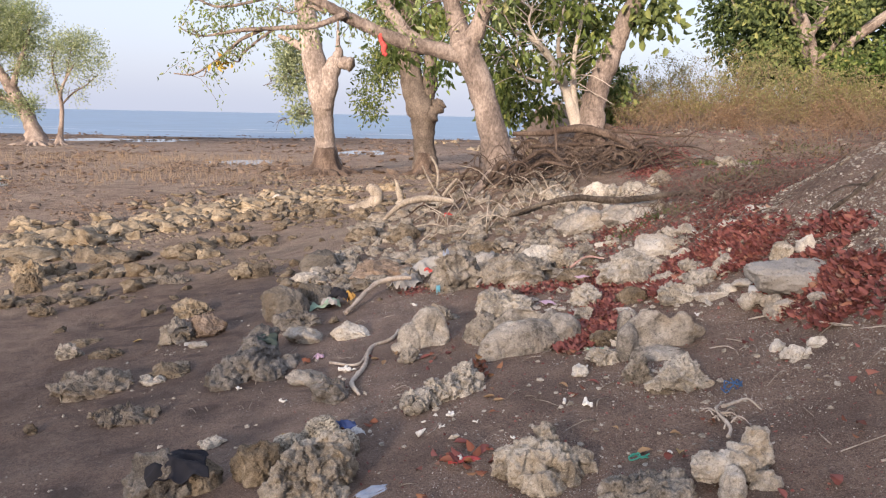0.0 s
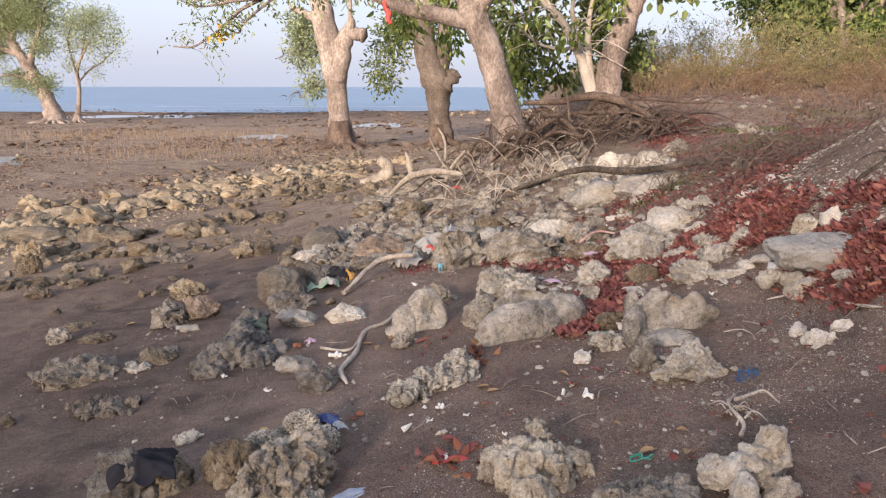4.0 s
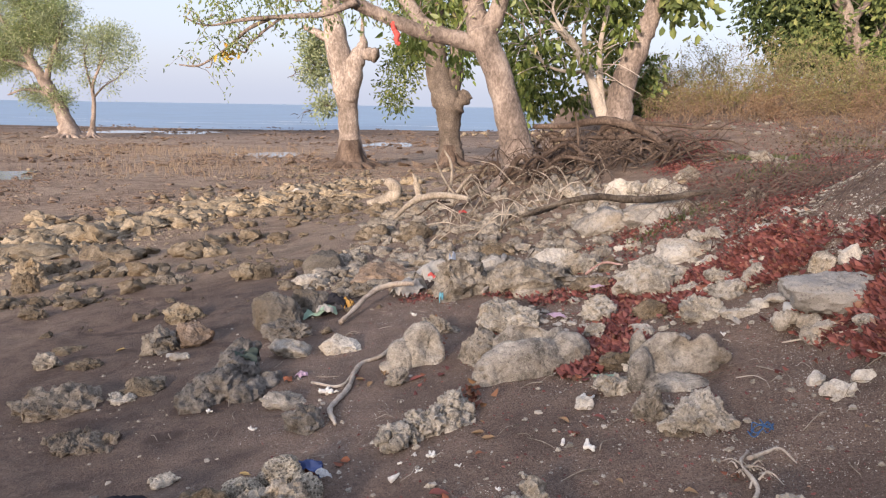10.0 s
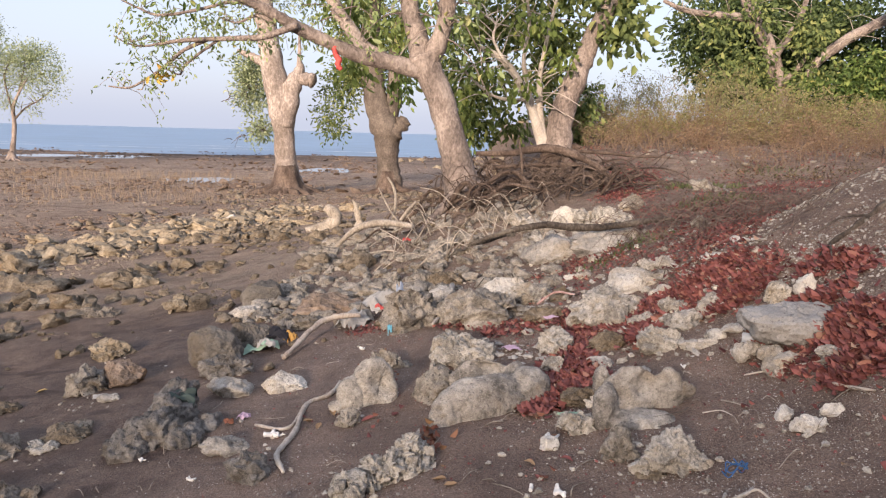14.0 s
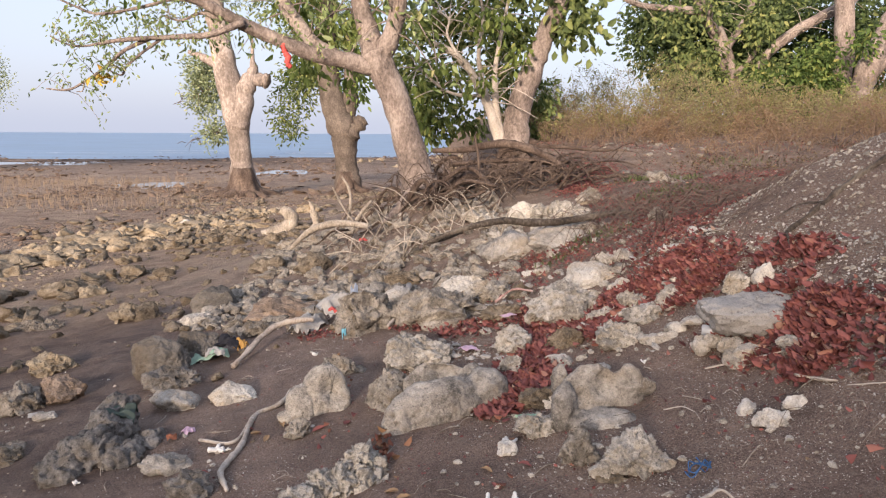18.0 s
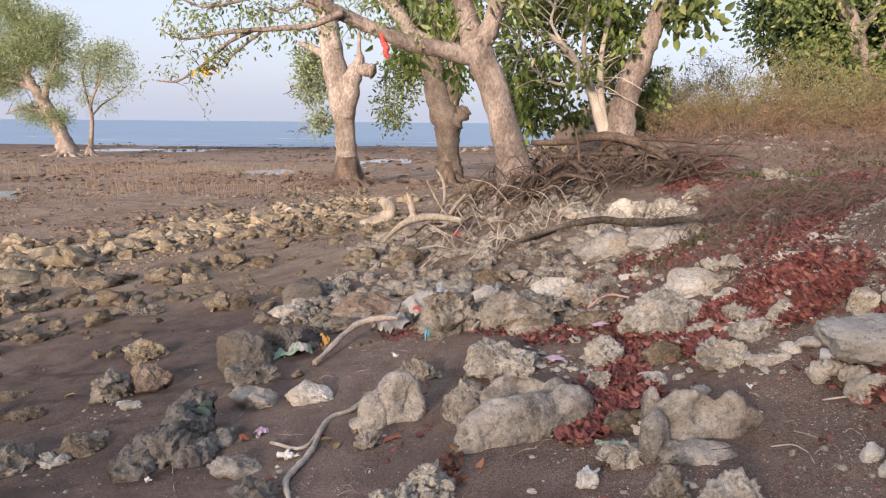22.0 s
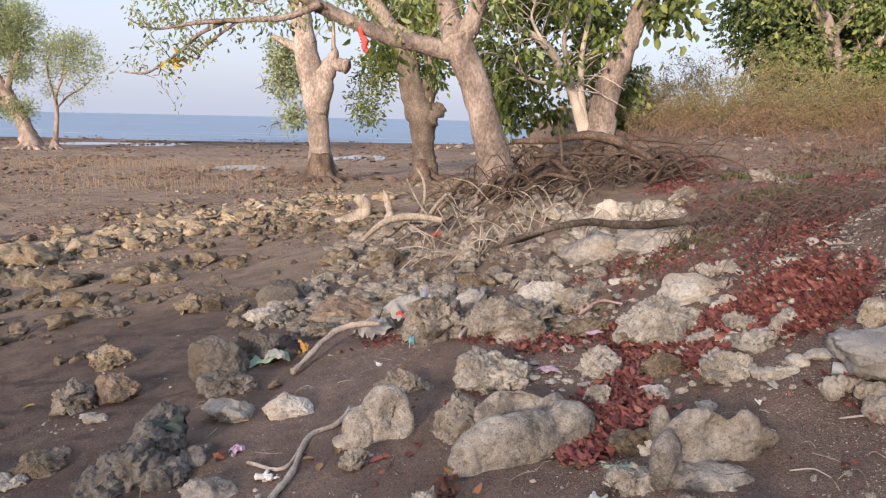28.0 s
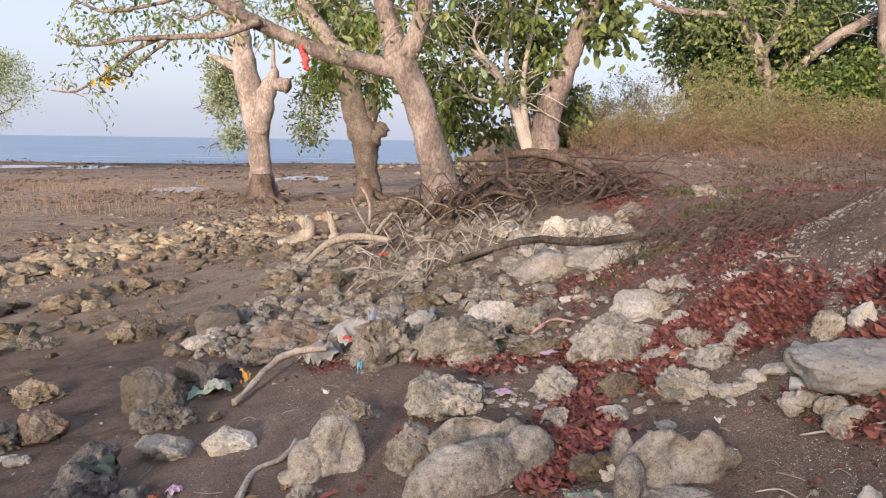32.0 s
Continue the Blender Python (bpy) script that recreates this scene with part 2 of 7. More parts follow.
def water_material(name, deep, rough, waves, size):
    m, nt, bsdf, co = blank(name, rough)
    mp = nt.nodes.new("ShaderNodeMapping")
    mp.inputs["Scale"].default_value = (0.35, 1.0, 1.0)
    nt.links.new(co, mp.inputs[0])
    n = noise_node(nt, mp.outputs[0], size, 5).outputs["Fac"]
    col = ramp(nt, ((0.35, deep), (0.7, tuple(min(1.0, v * 1.5) for v in deep))))
    nt.links.new(n, col.inputs[0])
    nt.links.new(col.outputs[0], bsdf.inputs["Base Color"])
    bsdf.inputs["Specular IOR Level"].default_value = 0.5
    bump(nt, n, waves, 0.3, bsdf)
    return m


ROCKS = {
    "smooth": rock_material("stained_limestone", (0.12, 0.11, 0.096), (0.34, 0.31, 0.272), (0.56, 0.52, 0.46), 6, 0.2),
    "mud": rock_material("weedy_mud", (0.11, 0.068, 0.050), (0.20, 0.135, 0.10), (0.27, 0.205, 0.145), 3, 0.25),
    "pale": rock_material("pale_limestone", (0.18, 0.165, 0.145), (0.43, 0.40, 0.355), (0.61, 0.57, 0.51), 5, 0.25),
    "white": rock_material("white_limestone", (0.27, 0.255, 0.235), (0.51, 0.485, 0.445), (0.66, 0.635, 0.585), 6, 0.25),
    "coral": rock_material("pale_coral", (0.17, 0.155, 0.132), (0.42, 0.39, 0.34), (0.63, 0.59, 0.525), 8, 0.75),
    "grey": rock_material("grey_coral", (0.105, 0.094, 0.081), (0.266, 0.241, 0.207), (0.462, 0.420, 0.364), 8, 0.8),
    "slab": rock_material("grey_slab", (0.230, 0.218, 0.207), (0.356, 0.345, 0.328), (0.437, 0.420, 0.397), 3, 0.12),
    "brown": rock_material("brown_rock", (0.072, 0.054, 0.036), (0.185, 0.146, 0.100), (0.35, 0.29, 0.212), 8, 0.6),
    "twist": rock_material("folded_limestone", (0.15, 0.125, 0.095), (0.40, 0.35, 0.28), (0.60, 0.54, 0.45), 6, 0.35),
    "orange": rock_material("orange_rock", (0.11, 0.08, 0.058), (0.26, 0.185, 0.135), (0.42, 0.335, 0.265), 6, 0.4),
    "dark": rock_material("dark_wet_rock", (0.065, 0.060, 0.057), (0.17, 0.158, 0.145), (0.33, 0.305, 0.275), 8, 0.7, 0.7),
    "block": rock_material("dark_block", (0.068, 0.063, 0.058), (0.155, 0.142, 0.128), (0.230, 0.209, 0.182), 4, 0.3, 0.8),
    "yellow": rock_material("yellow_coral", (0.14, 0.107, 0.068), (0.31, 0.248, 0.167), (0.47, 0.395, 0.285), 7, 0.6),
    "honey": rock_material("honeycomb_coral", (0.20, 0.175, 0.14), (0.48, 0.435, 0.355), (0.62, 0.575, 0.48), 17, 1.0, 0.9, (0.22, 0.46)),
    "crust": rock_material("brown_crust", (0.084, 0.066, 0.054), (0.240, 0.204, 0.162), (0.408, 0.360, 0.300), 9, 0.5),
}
GROUND = ground_material()
SEA = water_material("sea_water", (0.11, 0.185, 0.275), 0.4, 0.3, 0.25)
FOAM = plain_material("sea_foam", (0.55, 0.57, 0.6), (0.8, 0.82, 0.84), 3, 0.8)
POOL = water_material("pool_water", (0.10, 0.10, 0.10), 0.05, 0.08, 3.0)
BARK_PINK = bark_material("pinkish_bark", (0.12, 0.095, 0.082), (0.245, 0.195, 0.168), (0.42, 0.35, 0.305))
BARK_WHITE = bark_material("bleached_bark", (0.15, 0.12, 0.10), (0.27, 0.22, 0.19), (0.50, 0.43, 0.38), 3.0)
BLEACHED = bark_material("bleached_driftwood", (0.30, 0.255, 0.21), (0.43, 0.375, 0.32), (0.56, 0.50, 0.44), 12, 0.006)
PINK_STICK = bark_material("pinkish_peeled_wood", (0.25, 0.14, 0.12), (0.42, 0.27, 0.24), (0.55, 0.42, 0.38), 12, 0.004)
BARK_GREY = bark_material("grey_bark", (0.06, 0.048, 0.04), (0.125, 0.10, 0.082), (0.22, 0.18, 0.15))
BARK_PALE = bark_material("pale_dead_wood", (0.16, 0.13, 0.10), (0.32, 0.275, 0.225), (0.50, 0.44, 0.37), 10, 0.008)
BARK_ROOT = bark_material("weathered_root", (0.045, 0.030, 0.023), (0.105, 0.074, 0.058), (0.20, 0.15, 0.118), 8)
LIMB_WOOD = bark_material("dark_limb", (0.045, 0.035, 0.028), (0.11, 0.088, 0.07), (0.21, 0.175, 0.14), 10)
STICK_WOOD = bark_material("driftwood_stick", (0.20, 0.155, 0.125), (0.36, 0.30, 0.25), (0.50, 0.43, 0.36), 14, 0.006)
GREEN = leaf_material("green_leaves", ((0.0, (0.06, 0.10, 0.03)), (0.5, (0.12, 0.19, 0.05)), (0.9, (0.25, 0.31, 0.09)), (1.0, (0.38, 0.36, 0.12))), 0.65, 0.45)
DARK_GREEN = leaf_material("broad_green_leaves", ((0.0, (0.085, 0.120, 0.05)), (0.45, (0.155, 0.205, 0.075)), (0.8, (0.25, 0.30, 0.105)), (1.0, (0.38, 0.39, 0.15))), 0.75, 0.45)
# Grey green leaves lifted paler: distance haze is put into their colour.
HAZED_GREEN = leaf_material("hazed_grey_green_leaves", ((0.0, (0.24, 0.29, 0.17)), (0.6, (0.36, 0.42, 0.25)), (1.0, (0.50, 0.54, 0.35))), 0.9, 0.45)
OLIVE = leaf_material("olive_shrub_leaves", ((0.0, (0.15, 0.155, 0.06)), (0.5, (0.25, 0.245, 0.10)), (1.0, (0.37, 0.32, 0.15))), 0.95, 0.4)
DRY = leaf_material("dry_brush_leaves", ((0.0, (0.17, 0.125, 0.075)), (0.5, (0.27, 0.21, 0.12)), (1.0, (0.38, 0.32, 0.18))), 0.95, 0.4)
BROWN_GREEN = leaf_material("brown_olive_leaves", ((0.0, (0.20, 0.135, 0.075)), (0.4, (0.30, 0.215, 0.11)), (0.7, (0.25, 0.22, 0.10)), (1.0, (0.40, 0.33, 0.17))), 0.95, 0.4)
RED = leaf_material("fallen_red_leaves", ((0.0, (0.11, 0.038, 0.036)), (0.4, (0.21, 0.070, 0.063)), (0.85, (0.30, 0.112, 0.095)), (0.96, (0.34, 0.16, 0.115)), (1.0, (0.40, 0.28, 0.20))), 0.8, 0.12)
# Darker copy of the greens: shade of the crown interior put into leaf colour.
SHADE_GREEN = leaf_material("shaded_green_leaves", ((0.0, (0.030, 0.052, 0.018)), (0.5, (0.058, 0.090, 0.030)), (0.9, (0.11, 0.15, 0.05)), (1.0, (0.18, 0.20, 0.07))), 0.6, 0.3)
HANGING = leaf_material("hanging_yellow_green_leaves", ((0.0, (0.12, 0.17, 0.05)), (0.6, (0.22, 0.29, 0.08)), (1.0, (0.36, 0.38, 0.12))), 0.55, 0.5)
RUSSET = leaf_material("russet_brush_leaves", ((0.0, (0.18, 0.11, 0.075)), (0.5, (0.28, 0.18, 0.115)), (1.0, (0.39, 0.28, 0.17))), 0.95, 0.4)
STRAW = leaf_material("straw_green_leaves", ((0.0, (0.19, 0.19, 0.09)), (0.5, (0.30, 0.29, 0.14)), (1.0, (0.42, 0.39, 0.20))), 0.95, 0.45)
YELLOW_LEAF = leaf_material("yellow_leaves", ((0.0, (0.45, 0.25, 0.04)), (1.0, (0.6, 0.45, 0.10))))
GRASS = leaf_material("green_grass", ((0.0, (0.09, 0.12, 0.05)), (1.0, (0.20, 0.22, 0.10))), 0.8)
ORANGE = leaf_material("fallen_orange_leaves", ((0.0, (0.15, 0.05, 0.034)), (0.5, (0.24, 0.088, 0.052)), (1.0, (0.32, 0.19, 0.10))), 0.7, 0.1)
STEM = plain_material("dry_stems", (0.17, 0.115, 0.08), (0.31, 0.22, 0.155), 20)
LITTER = plain_material("dead_twigs", (0.075, 0.050, 0.040), (0.19, 0.14, 0.115), 20)
PEG = plain_material("root_pegs", (0.17, 0.12, 0.08), (0.30, 0.23, 0.16), 5)
# Withered leaves kept extra dark: the brush's shade is partly in this colour.
SHADED_LITTER = leaf_material("withered_shaded_litter", ((0.0, (0.055, 0.038, 0.025)), (0.5, (0.11, 0.078, 0.046)), (0.9, (0.19, 0.135, 0.075)), (1.0, (0.27, 0.20, 0.11))), 0.9, 0.1)
PALE_GREEN = leaf_material("pale_green_leaves", ((0.0, (0.19, 0.25, 0.10)), (0.5, (0.30, 0.38, 0.16)), (0.9, (0.42, 0.48, 0.24)), (1.0, (0.50, 0.45, 0.20))), 0.75, 0.5)


# ---- mesh helpers ----
def link(name, me, material, parent=None, label=""):
    ob = new(name, me)
    if material and not me.materials:
        me.materials.append(material)
    if parent:
        ob.parent = parent
    return tagged(ob, label) if label else ob


def part(name, bm, material, parent=None, label="", soft=True):
    me = bpy.data.meshes.new(name)
    bm.to_mesh(me)
    bm.free()
    if soft:
        me.polygons.foreach_set("use_smooth", [True] * len(me.polygons))
    return link(name, me, material, parent, label)


def sheet(name, verts, faces, material, parent=None, label="", soft=False):
    me = bpy.data.meshes.new(name)
    me.from_pydata([tuple(v) for v in verts], [], [tuple(f) for f in faces])
    if soft:
        me.polygons.foreach_set("use_smooth", [True] * len(me.polygons))
    return link(name, me, material, parent, label)


def holder(name, x, y, z, label, category, group=""):
    ob = new(name)
    ob.location = (x, y, z)
    ob.empty_display_size = 0.1
    return tagged(ob, label, category, group)


def origin(ob):
    """Where a part's own zero lies in the world."""
    at = np.zeros(3)
    while ob:
        at += np.array(ob.location)
        ob = ob.parent
    return at


def curve_points(rows, steps=5):
    """Smooth way through rows of x, y, z, radius."""
    p = np.array(rows, float)
    if len(p) < 3:
        return np.array([p[0] + (p[-1] - p[0]) * k / steps for k in range(steps + 1)])
    ext = np.vstack([2 * p[0] - p[1], p, 2 * p[-1] - p[-2]])
    out = []
    for i in range(1, len(ext) - 2):
        a, b, c, d = ext[i - 1 : i + 3]
        for k in range(steps):
            t = k / steps
            out.append(0.5 * (2 * b + (c - a) * t + (2 * a - 5 * b + 4 * c - d) * t * t + (3 * b - a - 3 * c + d) * t**3))
    out.append(p[-1])
    out = np.array(out)
    out[:, 3] = np.maximum(out[:, 3], 0.0015)
    return out


def tube_data(rows, sides=8, steps=5, knots=0.12, base=(0, 0, 0), seed=0.0):
    c = curve_points(rows, steps)
    pos, rad = c[:, :3], c[:, 3]
    tan = np.gradient(pos, axis=0)
    tan /= np.linalg.norm(tan, axis=1, keepdims=True) + 1e-9
    up = np.array([0.0, 0.0, 1.0]) if abs(tan[0][2]) < 0.9 else np.array([1.0, 0.0, 0.0])
    verts, faces = [], []
    for i in range(len(pos)):
        up = up - tan[i] * (up @ tan[i])
        up /= np.linalg.norm(up) + 1e-9
        side = np.cross(tan[i], up)
        for k in range(sides):
            a = 2 * math.pi * k / sides
            d = up * math.cos(a) + side * math.sin(a)
            q = pos[i] + d * rad[i]
            f = 1 + knots * noise.noise(Vector(q * (0.35 / max(rad[i], 0.02)) + seed)) * 2.2
            verts.append(pos[i] + d * rad[i] * f - base)
    for i in range(len(pos) - 1):
        for k in range(sides):
            a, b = i * sides + k, i * sides + (k + 1) % sides
            faces.append((a, b, b + sides, a + sides))
    n = len(verts)
    verts += [pos[0] - base, pos[-1] + tan[-1] * rad[-1] * 0.4 - base]
    last = (len(pos) - 1) * sides
    for k in range(sides):
        faces.append((n, (k + 1) % sides, k))
        faces.append((n + 1, last + k, last + (k + 1) % sides))
    return verts, faces


def tube(name, rows, material, parent=None, label="", sides=8, steps=5, knots=0.12, seed=0.0):
    base = origin(parent)
    v, f = tube_data(rows, sides, steps, knots, base, seed)
    return sheet(name, v, f, material, parent, label, True)


def joined(name, tubes, material, parent=None, label="", sides=4, steps=2, knots=0.0):
    base = origin(parent)
    verts, faces = [], []
    for rows in tubes:
        v, f = tube_data(rows, sides, steps, knots, base)
        n = len(verts)
        verts += v
        faces += [tuple(i + n for i in q) for q in f]
    return sheet(name, verts, faces, material, parent, label, True)


def leaf_mesh(name, spots, ways, sizes, material, parent=None, label="", wide=0.42, fold=0.22, bend=0.25, lie=0.0):
    """Folded leaves at spots, pointing along ways. lie: how far their faces turn up."""
    base = origin(parent)
    spots, ways, sizes = np.asarray(spots) - base, np.asarray(ways, float), np.asarray(sizes)[:, None]
    n = len(spots)
    ways /= np.linalg.norm(ways, axis=1, keepdims=True) + 1e-9
    rnd = np.random.normal(size=(n, 3))
    rnd[:, 2] += lie
    side = np.cross(rnd, ways)
    side /= np.linalg.norm(side, axis=1, keepdims=True) + 1e-9
    flat = np.cross(side, ways)
    v = np.empty((n, 6, 3))
    v[:, 0] = spots
    v[:, 1] = spots + ways * sizes * 0.35 + side * sizes * wide * 0.5 + flat * sizes * fold * 0.5
    v[:, 2] = spots + ways * sizes * 0.72 + side * sizes * wide * 0.38 + flat * sizes * (fold - bend) * 0.4
    v[:, 3] = spots + ways * sizes - flat * sizes * bend
    v[:, 4] = spots + ways * sizes * 0.72 - side * sizes * wide * 0.38 + flat * sizes * (fold - bend) * 0.4
    v[:, 5] = spots + ways * sizes * 0.35 - side * sizes * wide * 0.5 + flat * sizes * fold * 0.5
    me = bpy.data.meshes.new(name)
    me.vertices.add(6 * n)
    me.vertices.foreach_set("co", v.ravel())
    me.loops.add(8 * n)
    quad = np.array([0, 1, 2, 3, 0, 3, 4, 5])
    me.loops.foreach_set("vertex_index", (np.arange(n)[:, None] * 6 + quad).ravel())
    me.polygons.add(2 * n)
    me.polygons.foreach_set("loop_start", np.arange(2 * n) * 4)
    me.update(calc_edges=True)
    return link(name, me, material, parent, label)


def clumps(balls, per, spread, droop=0.3):
    """Spots and ways of leaves in clumps that fill balls of x, y, z, rx, ry, rz, leaves."""
    spots, ways = [], []
    for x, y, z, rx, ry, rz, n in balls:
        count = max(1, int(n / per))
        d = np.random.normal(size=(count, 3))
        d /= np.linalg.norm(d, axis=1, keepdims=True)
        d *= (np.random.rand(count, 1) ** 0.45)
        centre = np.array([x, y, z]) + d * np.array([rx, ry, rz])
        off = np.random.normal(size=(count, per, 3)) * spread
        spots.append((centre[:, None] + off).reshape(-1, 3))
        w = off / spread * 0.6 + np.random.normal(size=off.shape) * 0.6 + d[:, None] * 0.4
        w[..., 2] -= droop
        ways.append(w.reshape(-1, 3))
    return np.concatenate(spots), np.concatenate(ways)


def crown(parent, balls, leaf, material, per=14, spread=0.22, droop=0.5, name="crown", wide=0.42, label=""):
    s, w = clumps(balls, per, spread, droop)
    return leaf_mesh(name, s, w, leaf * (0.65 + 0.6 * np.random.rand(len(s))), material, parent, label, wide)


def smooth(a, b, v):
    k = min(1.0, max(0.0, (v - a) / (b - a)))
    return k * k * (3 - 2 * k)


def rise(v, xs, zs):
    return float(np.interp(v, xs, zs))


def land(x, y):
    """Height of the beach, the tidal flat, the bank and the hill behind."""
    shift = max(0.0, y - 14.0) * 0.25
    s = x - min(shift, 6.0)
    z = rise(s, (-30, -6, -3.2, -2, -0.8, 0.1, 1.35, 1.9, 3, 6, 30), (-0.75, -0.6, -0.4, -0.2, -0.02, 0.15, 0.34, 0.5, 0.8, 1.0, 1.3))
    left = smooth(2.0, -3.0, s)
    z -= left * max(0.0, y - 20.0) * 0.007
    z += 0.12 * smooth(8.5, 10.5, y) * smooth(-0.6, 0.6, s) * (1 - smooth(13, 17, y))
    z += 0.42 * math.exp(-((x - 0.9) / 1.8) ** 2 - ((y - 11.8) / 1.6) ** 2)
    z += 0.2 * smooth(5.0, 7.5, y) * smooth(0.6, 2.0, s) * (1 - smooth(9, 11, y))
    back = 1.36 + 0.065 * min(10.0, max(0.0, y - 14.4)) + 0.02 * min(6.0, max(0.0, x - 3.0))
    z += (back - z) * smooth(11.6, 14.4, y) * smooth(1.55, 2.5, x) * (1 - smooth(32, 50, y))
    bank = max(0.0, min(x - 1.85, 2.6)) * 0.62 * (1 - smooth(5.9, 7.6, y + 0.15 * max(0.0, x - 3)))
    z += bank * smooth(1.0, 3.0, y + x) * 0.8
    return z


# ---- the ground, the sea, the pools ----
def steps_between(fine_a, fine_b, step, far_a, far_b, grow):
    mids = list(np.arange(fine_a, fine_b, step))
    lo, hi, d = [], [], step
    v = fine_a
    while v > far_a:
        d *= grow
        v -= d
        lo.append(v)
    v, d = fine_b, step
    while v < far_b:
        d *= grow
        hi.append(v)
        v += d
    return np.array(lo[::-1] + mids + hi + [far_b])


def dents(x, y):
    """Small unevenness of sand, mud and soil."""
    near = 1 - smooth(10, 30, y)
    z = 0.022 * noise.noise(Vector((x * 1.6, y * 1.6, 3.0))) + 0.012 * noise.noise(Vector((x * 6, y * 6, 8.0)))
    if -0.45 < land(x, y) < 0.15 and y < 12:
        z -= 0.022 * max(0.0, noise.noise(Vector((x * 4.5, y * 3.0, 20.0))) - 0.25) / 0.5
    z *= near
    if y > 10:
        z += 0.05 * smooth(10, 20, y) * noise.noise(Vector((x * 0.9, y * 0.5, 1.0))) * (1 - smooth(60, 90, y))
    return z


def shade_ridge(x, y):
    """Unseen bare rise added behind the camera, crest tuned to keep the low sun off the near sand."""
    top = rise(x, (-60, -37, -22.6, -17.2, -15.3, -13.7, -12.0, -9, 10), (6.0, 7.3, 9.4, 12.4, 10.3, 10.1, 12.4, 13.4, 14.3)) + 0.5 * noise.noise(Vector((x * 0.15, y * 0.15, 2.0)))
    return top * math.exp(-(((y + 36) / 9.0) ** 2)) * smooth(-6, -14, y)


def build_ground():
    xs = steps_between(-3.6, 3.6, 0.05, -3000, 3000, 1.10)
    ys = steps_between(2.4, 9.0, 0.05, -90, 4500, 1.06)
    verts = []
    for y in ys:
        for x in xs:
            cut = smooth(88, 110, y + 0.05 * x) * 3.0
            verts.append((x, y, land(max(-60, min(60, x)), min(y, 120)) + dents(x, y) + shade_ridge(x, y) - cut))
    n = len(xs)
    faces = [(j * n + i, j * n + i + 1, j * n + n + i + 1, j * n + n + i) for j in range(len(ys) - 1) for i in range(n - 1)]
    ob = sheet("ground", verts, faces, GROUND, soft=True)
    tagged(ob, "dark volcanic beach sand running into brown tidal mud", "ground", kind="structure")


build_ground()
sea = sheet("water", [(-4500, 60, -1.17), (4500, 60, -1.17), (4500, 4600, -1.17), (-4500, 4600, -1.17)], [(0, 1, 2, 3)], SEA)
tagged(sea, "calm blue sea beyond the tidal flat", "sea", kind="structure")


def puddle(x, y, rx, ry, seed):
    rnd = random.Random(seed)
    ring = []
    for k in range(40):
        a = 2 * math.pi * k / 40
        f = 1 + 0.45 * noise.noise(Vector((math.cos(a) * 2, math.sin(a) * 2, seed * 3.1)))
        ring.append((rx * f * math.cos(a), ry * f * math.sin(a), 0.0))
    ob = sheet("tide_pool", [(0, 0, 0)] + ring, [(0, k + 1, (k + 1) % 40 + 1) for k in range(40)], POOL)
    ob.location = (x, y, land(x, y) + 0.012)
    tagged(ob, "shallow tide pool reflecting the pale sky", "pool", "tide pools", "structure")


puddle(-15.7, 20.6, 1.9, 3.0, 1)
puddle(-11.2, 34.8, 1.5, 2.6, 2)
puddle(-7.5, 45.5, 1.5, 5.5, 3)
puddle(-31.0, 64.0, 5.5, 5.0, 4)


def foam(x, y, w, seed):
    top, low = [], []
    for k in range(25):
        u = (k / 24 - 0.5) * 2
        thick = 1.6 * (1 - u * u) * (0.6 + noise.noise(Vector((u * 4, seed, 0))))
        mid = 1.2 * noise.noise(Vector((u * 2, seed, 5)))
        top.append((u * w, mid + thick, 0.0))
        low.append((u * w, mid - thick * 0.3, 0.0))
    ob = sheet("surf_foam", top + low, [(k, k + 1, k + 26, k + 25) for k in range(24)], FOAM)
    ob.location = (x, y, -1.13)
    tagged(ob, "thin line of white surf at the shore", "foam", "surf lines", "structure")


for k, (fx, fy, fw) in enumerate(((-88, 103, 12), (-60, 100, 9), (-44, 101, 7), (-30, 103, 8), (-12, 104, 9), (6, 104, 8), (-70, 112, 10), (-36, 118, 9), (-110, 108, 12))):
    foam(fx, fy, fw, k + 1.0)


# ---- rocks ----
SHAPES = {"loaf": (0.13, 0.022, 0.011, 0.0), "smooth": (0.20, 0.17, 0.035, 0.06), "mud": (0.3, 0.2, 0.1, 0.2), "pale": (0.30, 0.07, 0.022, 0.05), "white": (0.28, 0.08, 0.03, 0.05), "coral": (0.28, 0.2, 0.10, 0.25), "grey": (0.32, 0.22, 0.11, 0.25),
          "slab": (0.12, 0.05, 0.015, 0.0), "brown": (0.32, 0.22, 0.10, 0.2), "twist": (0.3, 0.15, 0.028, 0.1), "orange": (0.3, 0.14, 0.05, 0.1),
          "dark": (0.25, 0.15, 0.03, 0.03), "block": (0.12, 0.08, 0.04, 0.05), "yellow": (0.32, 0.22, 0.1, 0.2), "honey": (0.15, 0.06, 0.03, 0.1), "crust": (0.4, 0.2, 0.08, 0.1)}
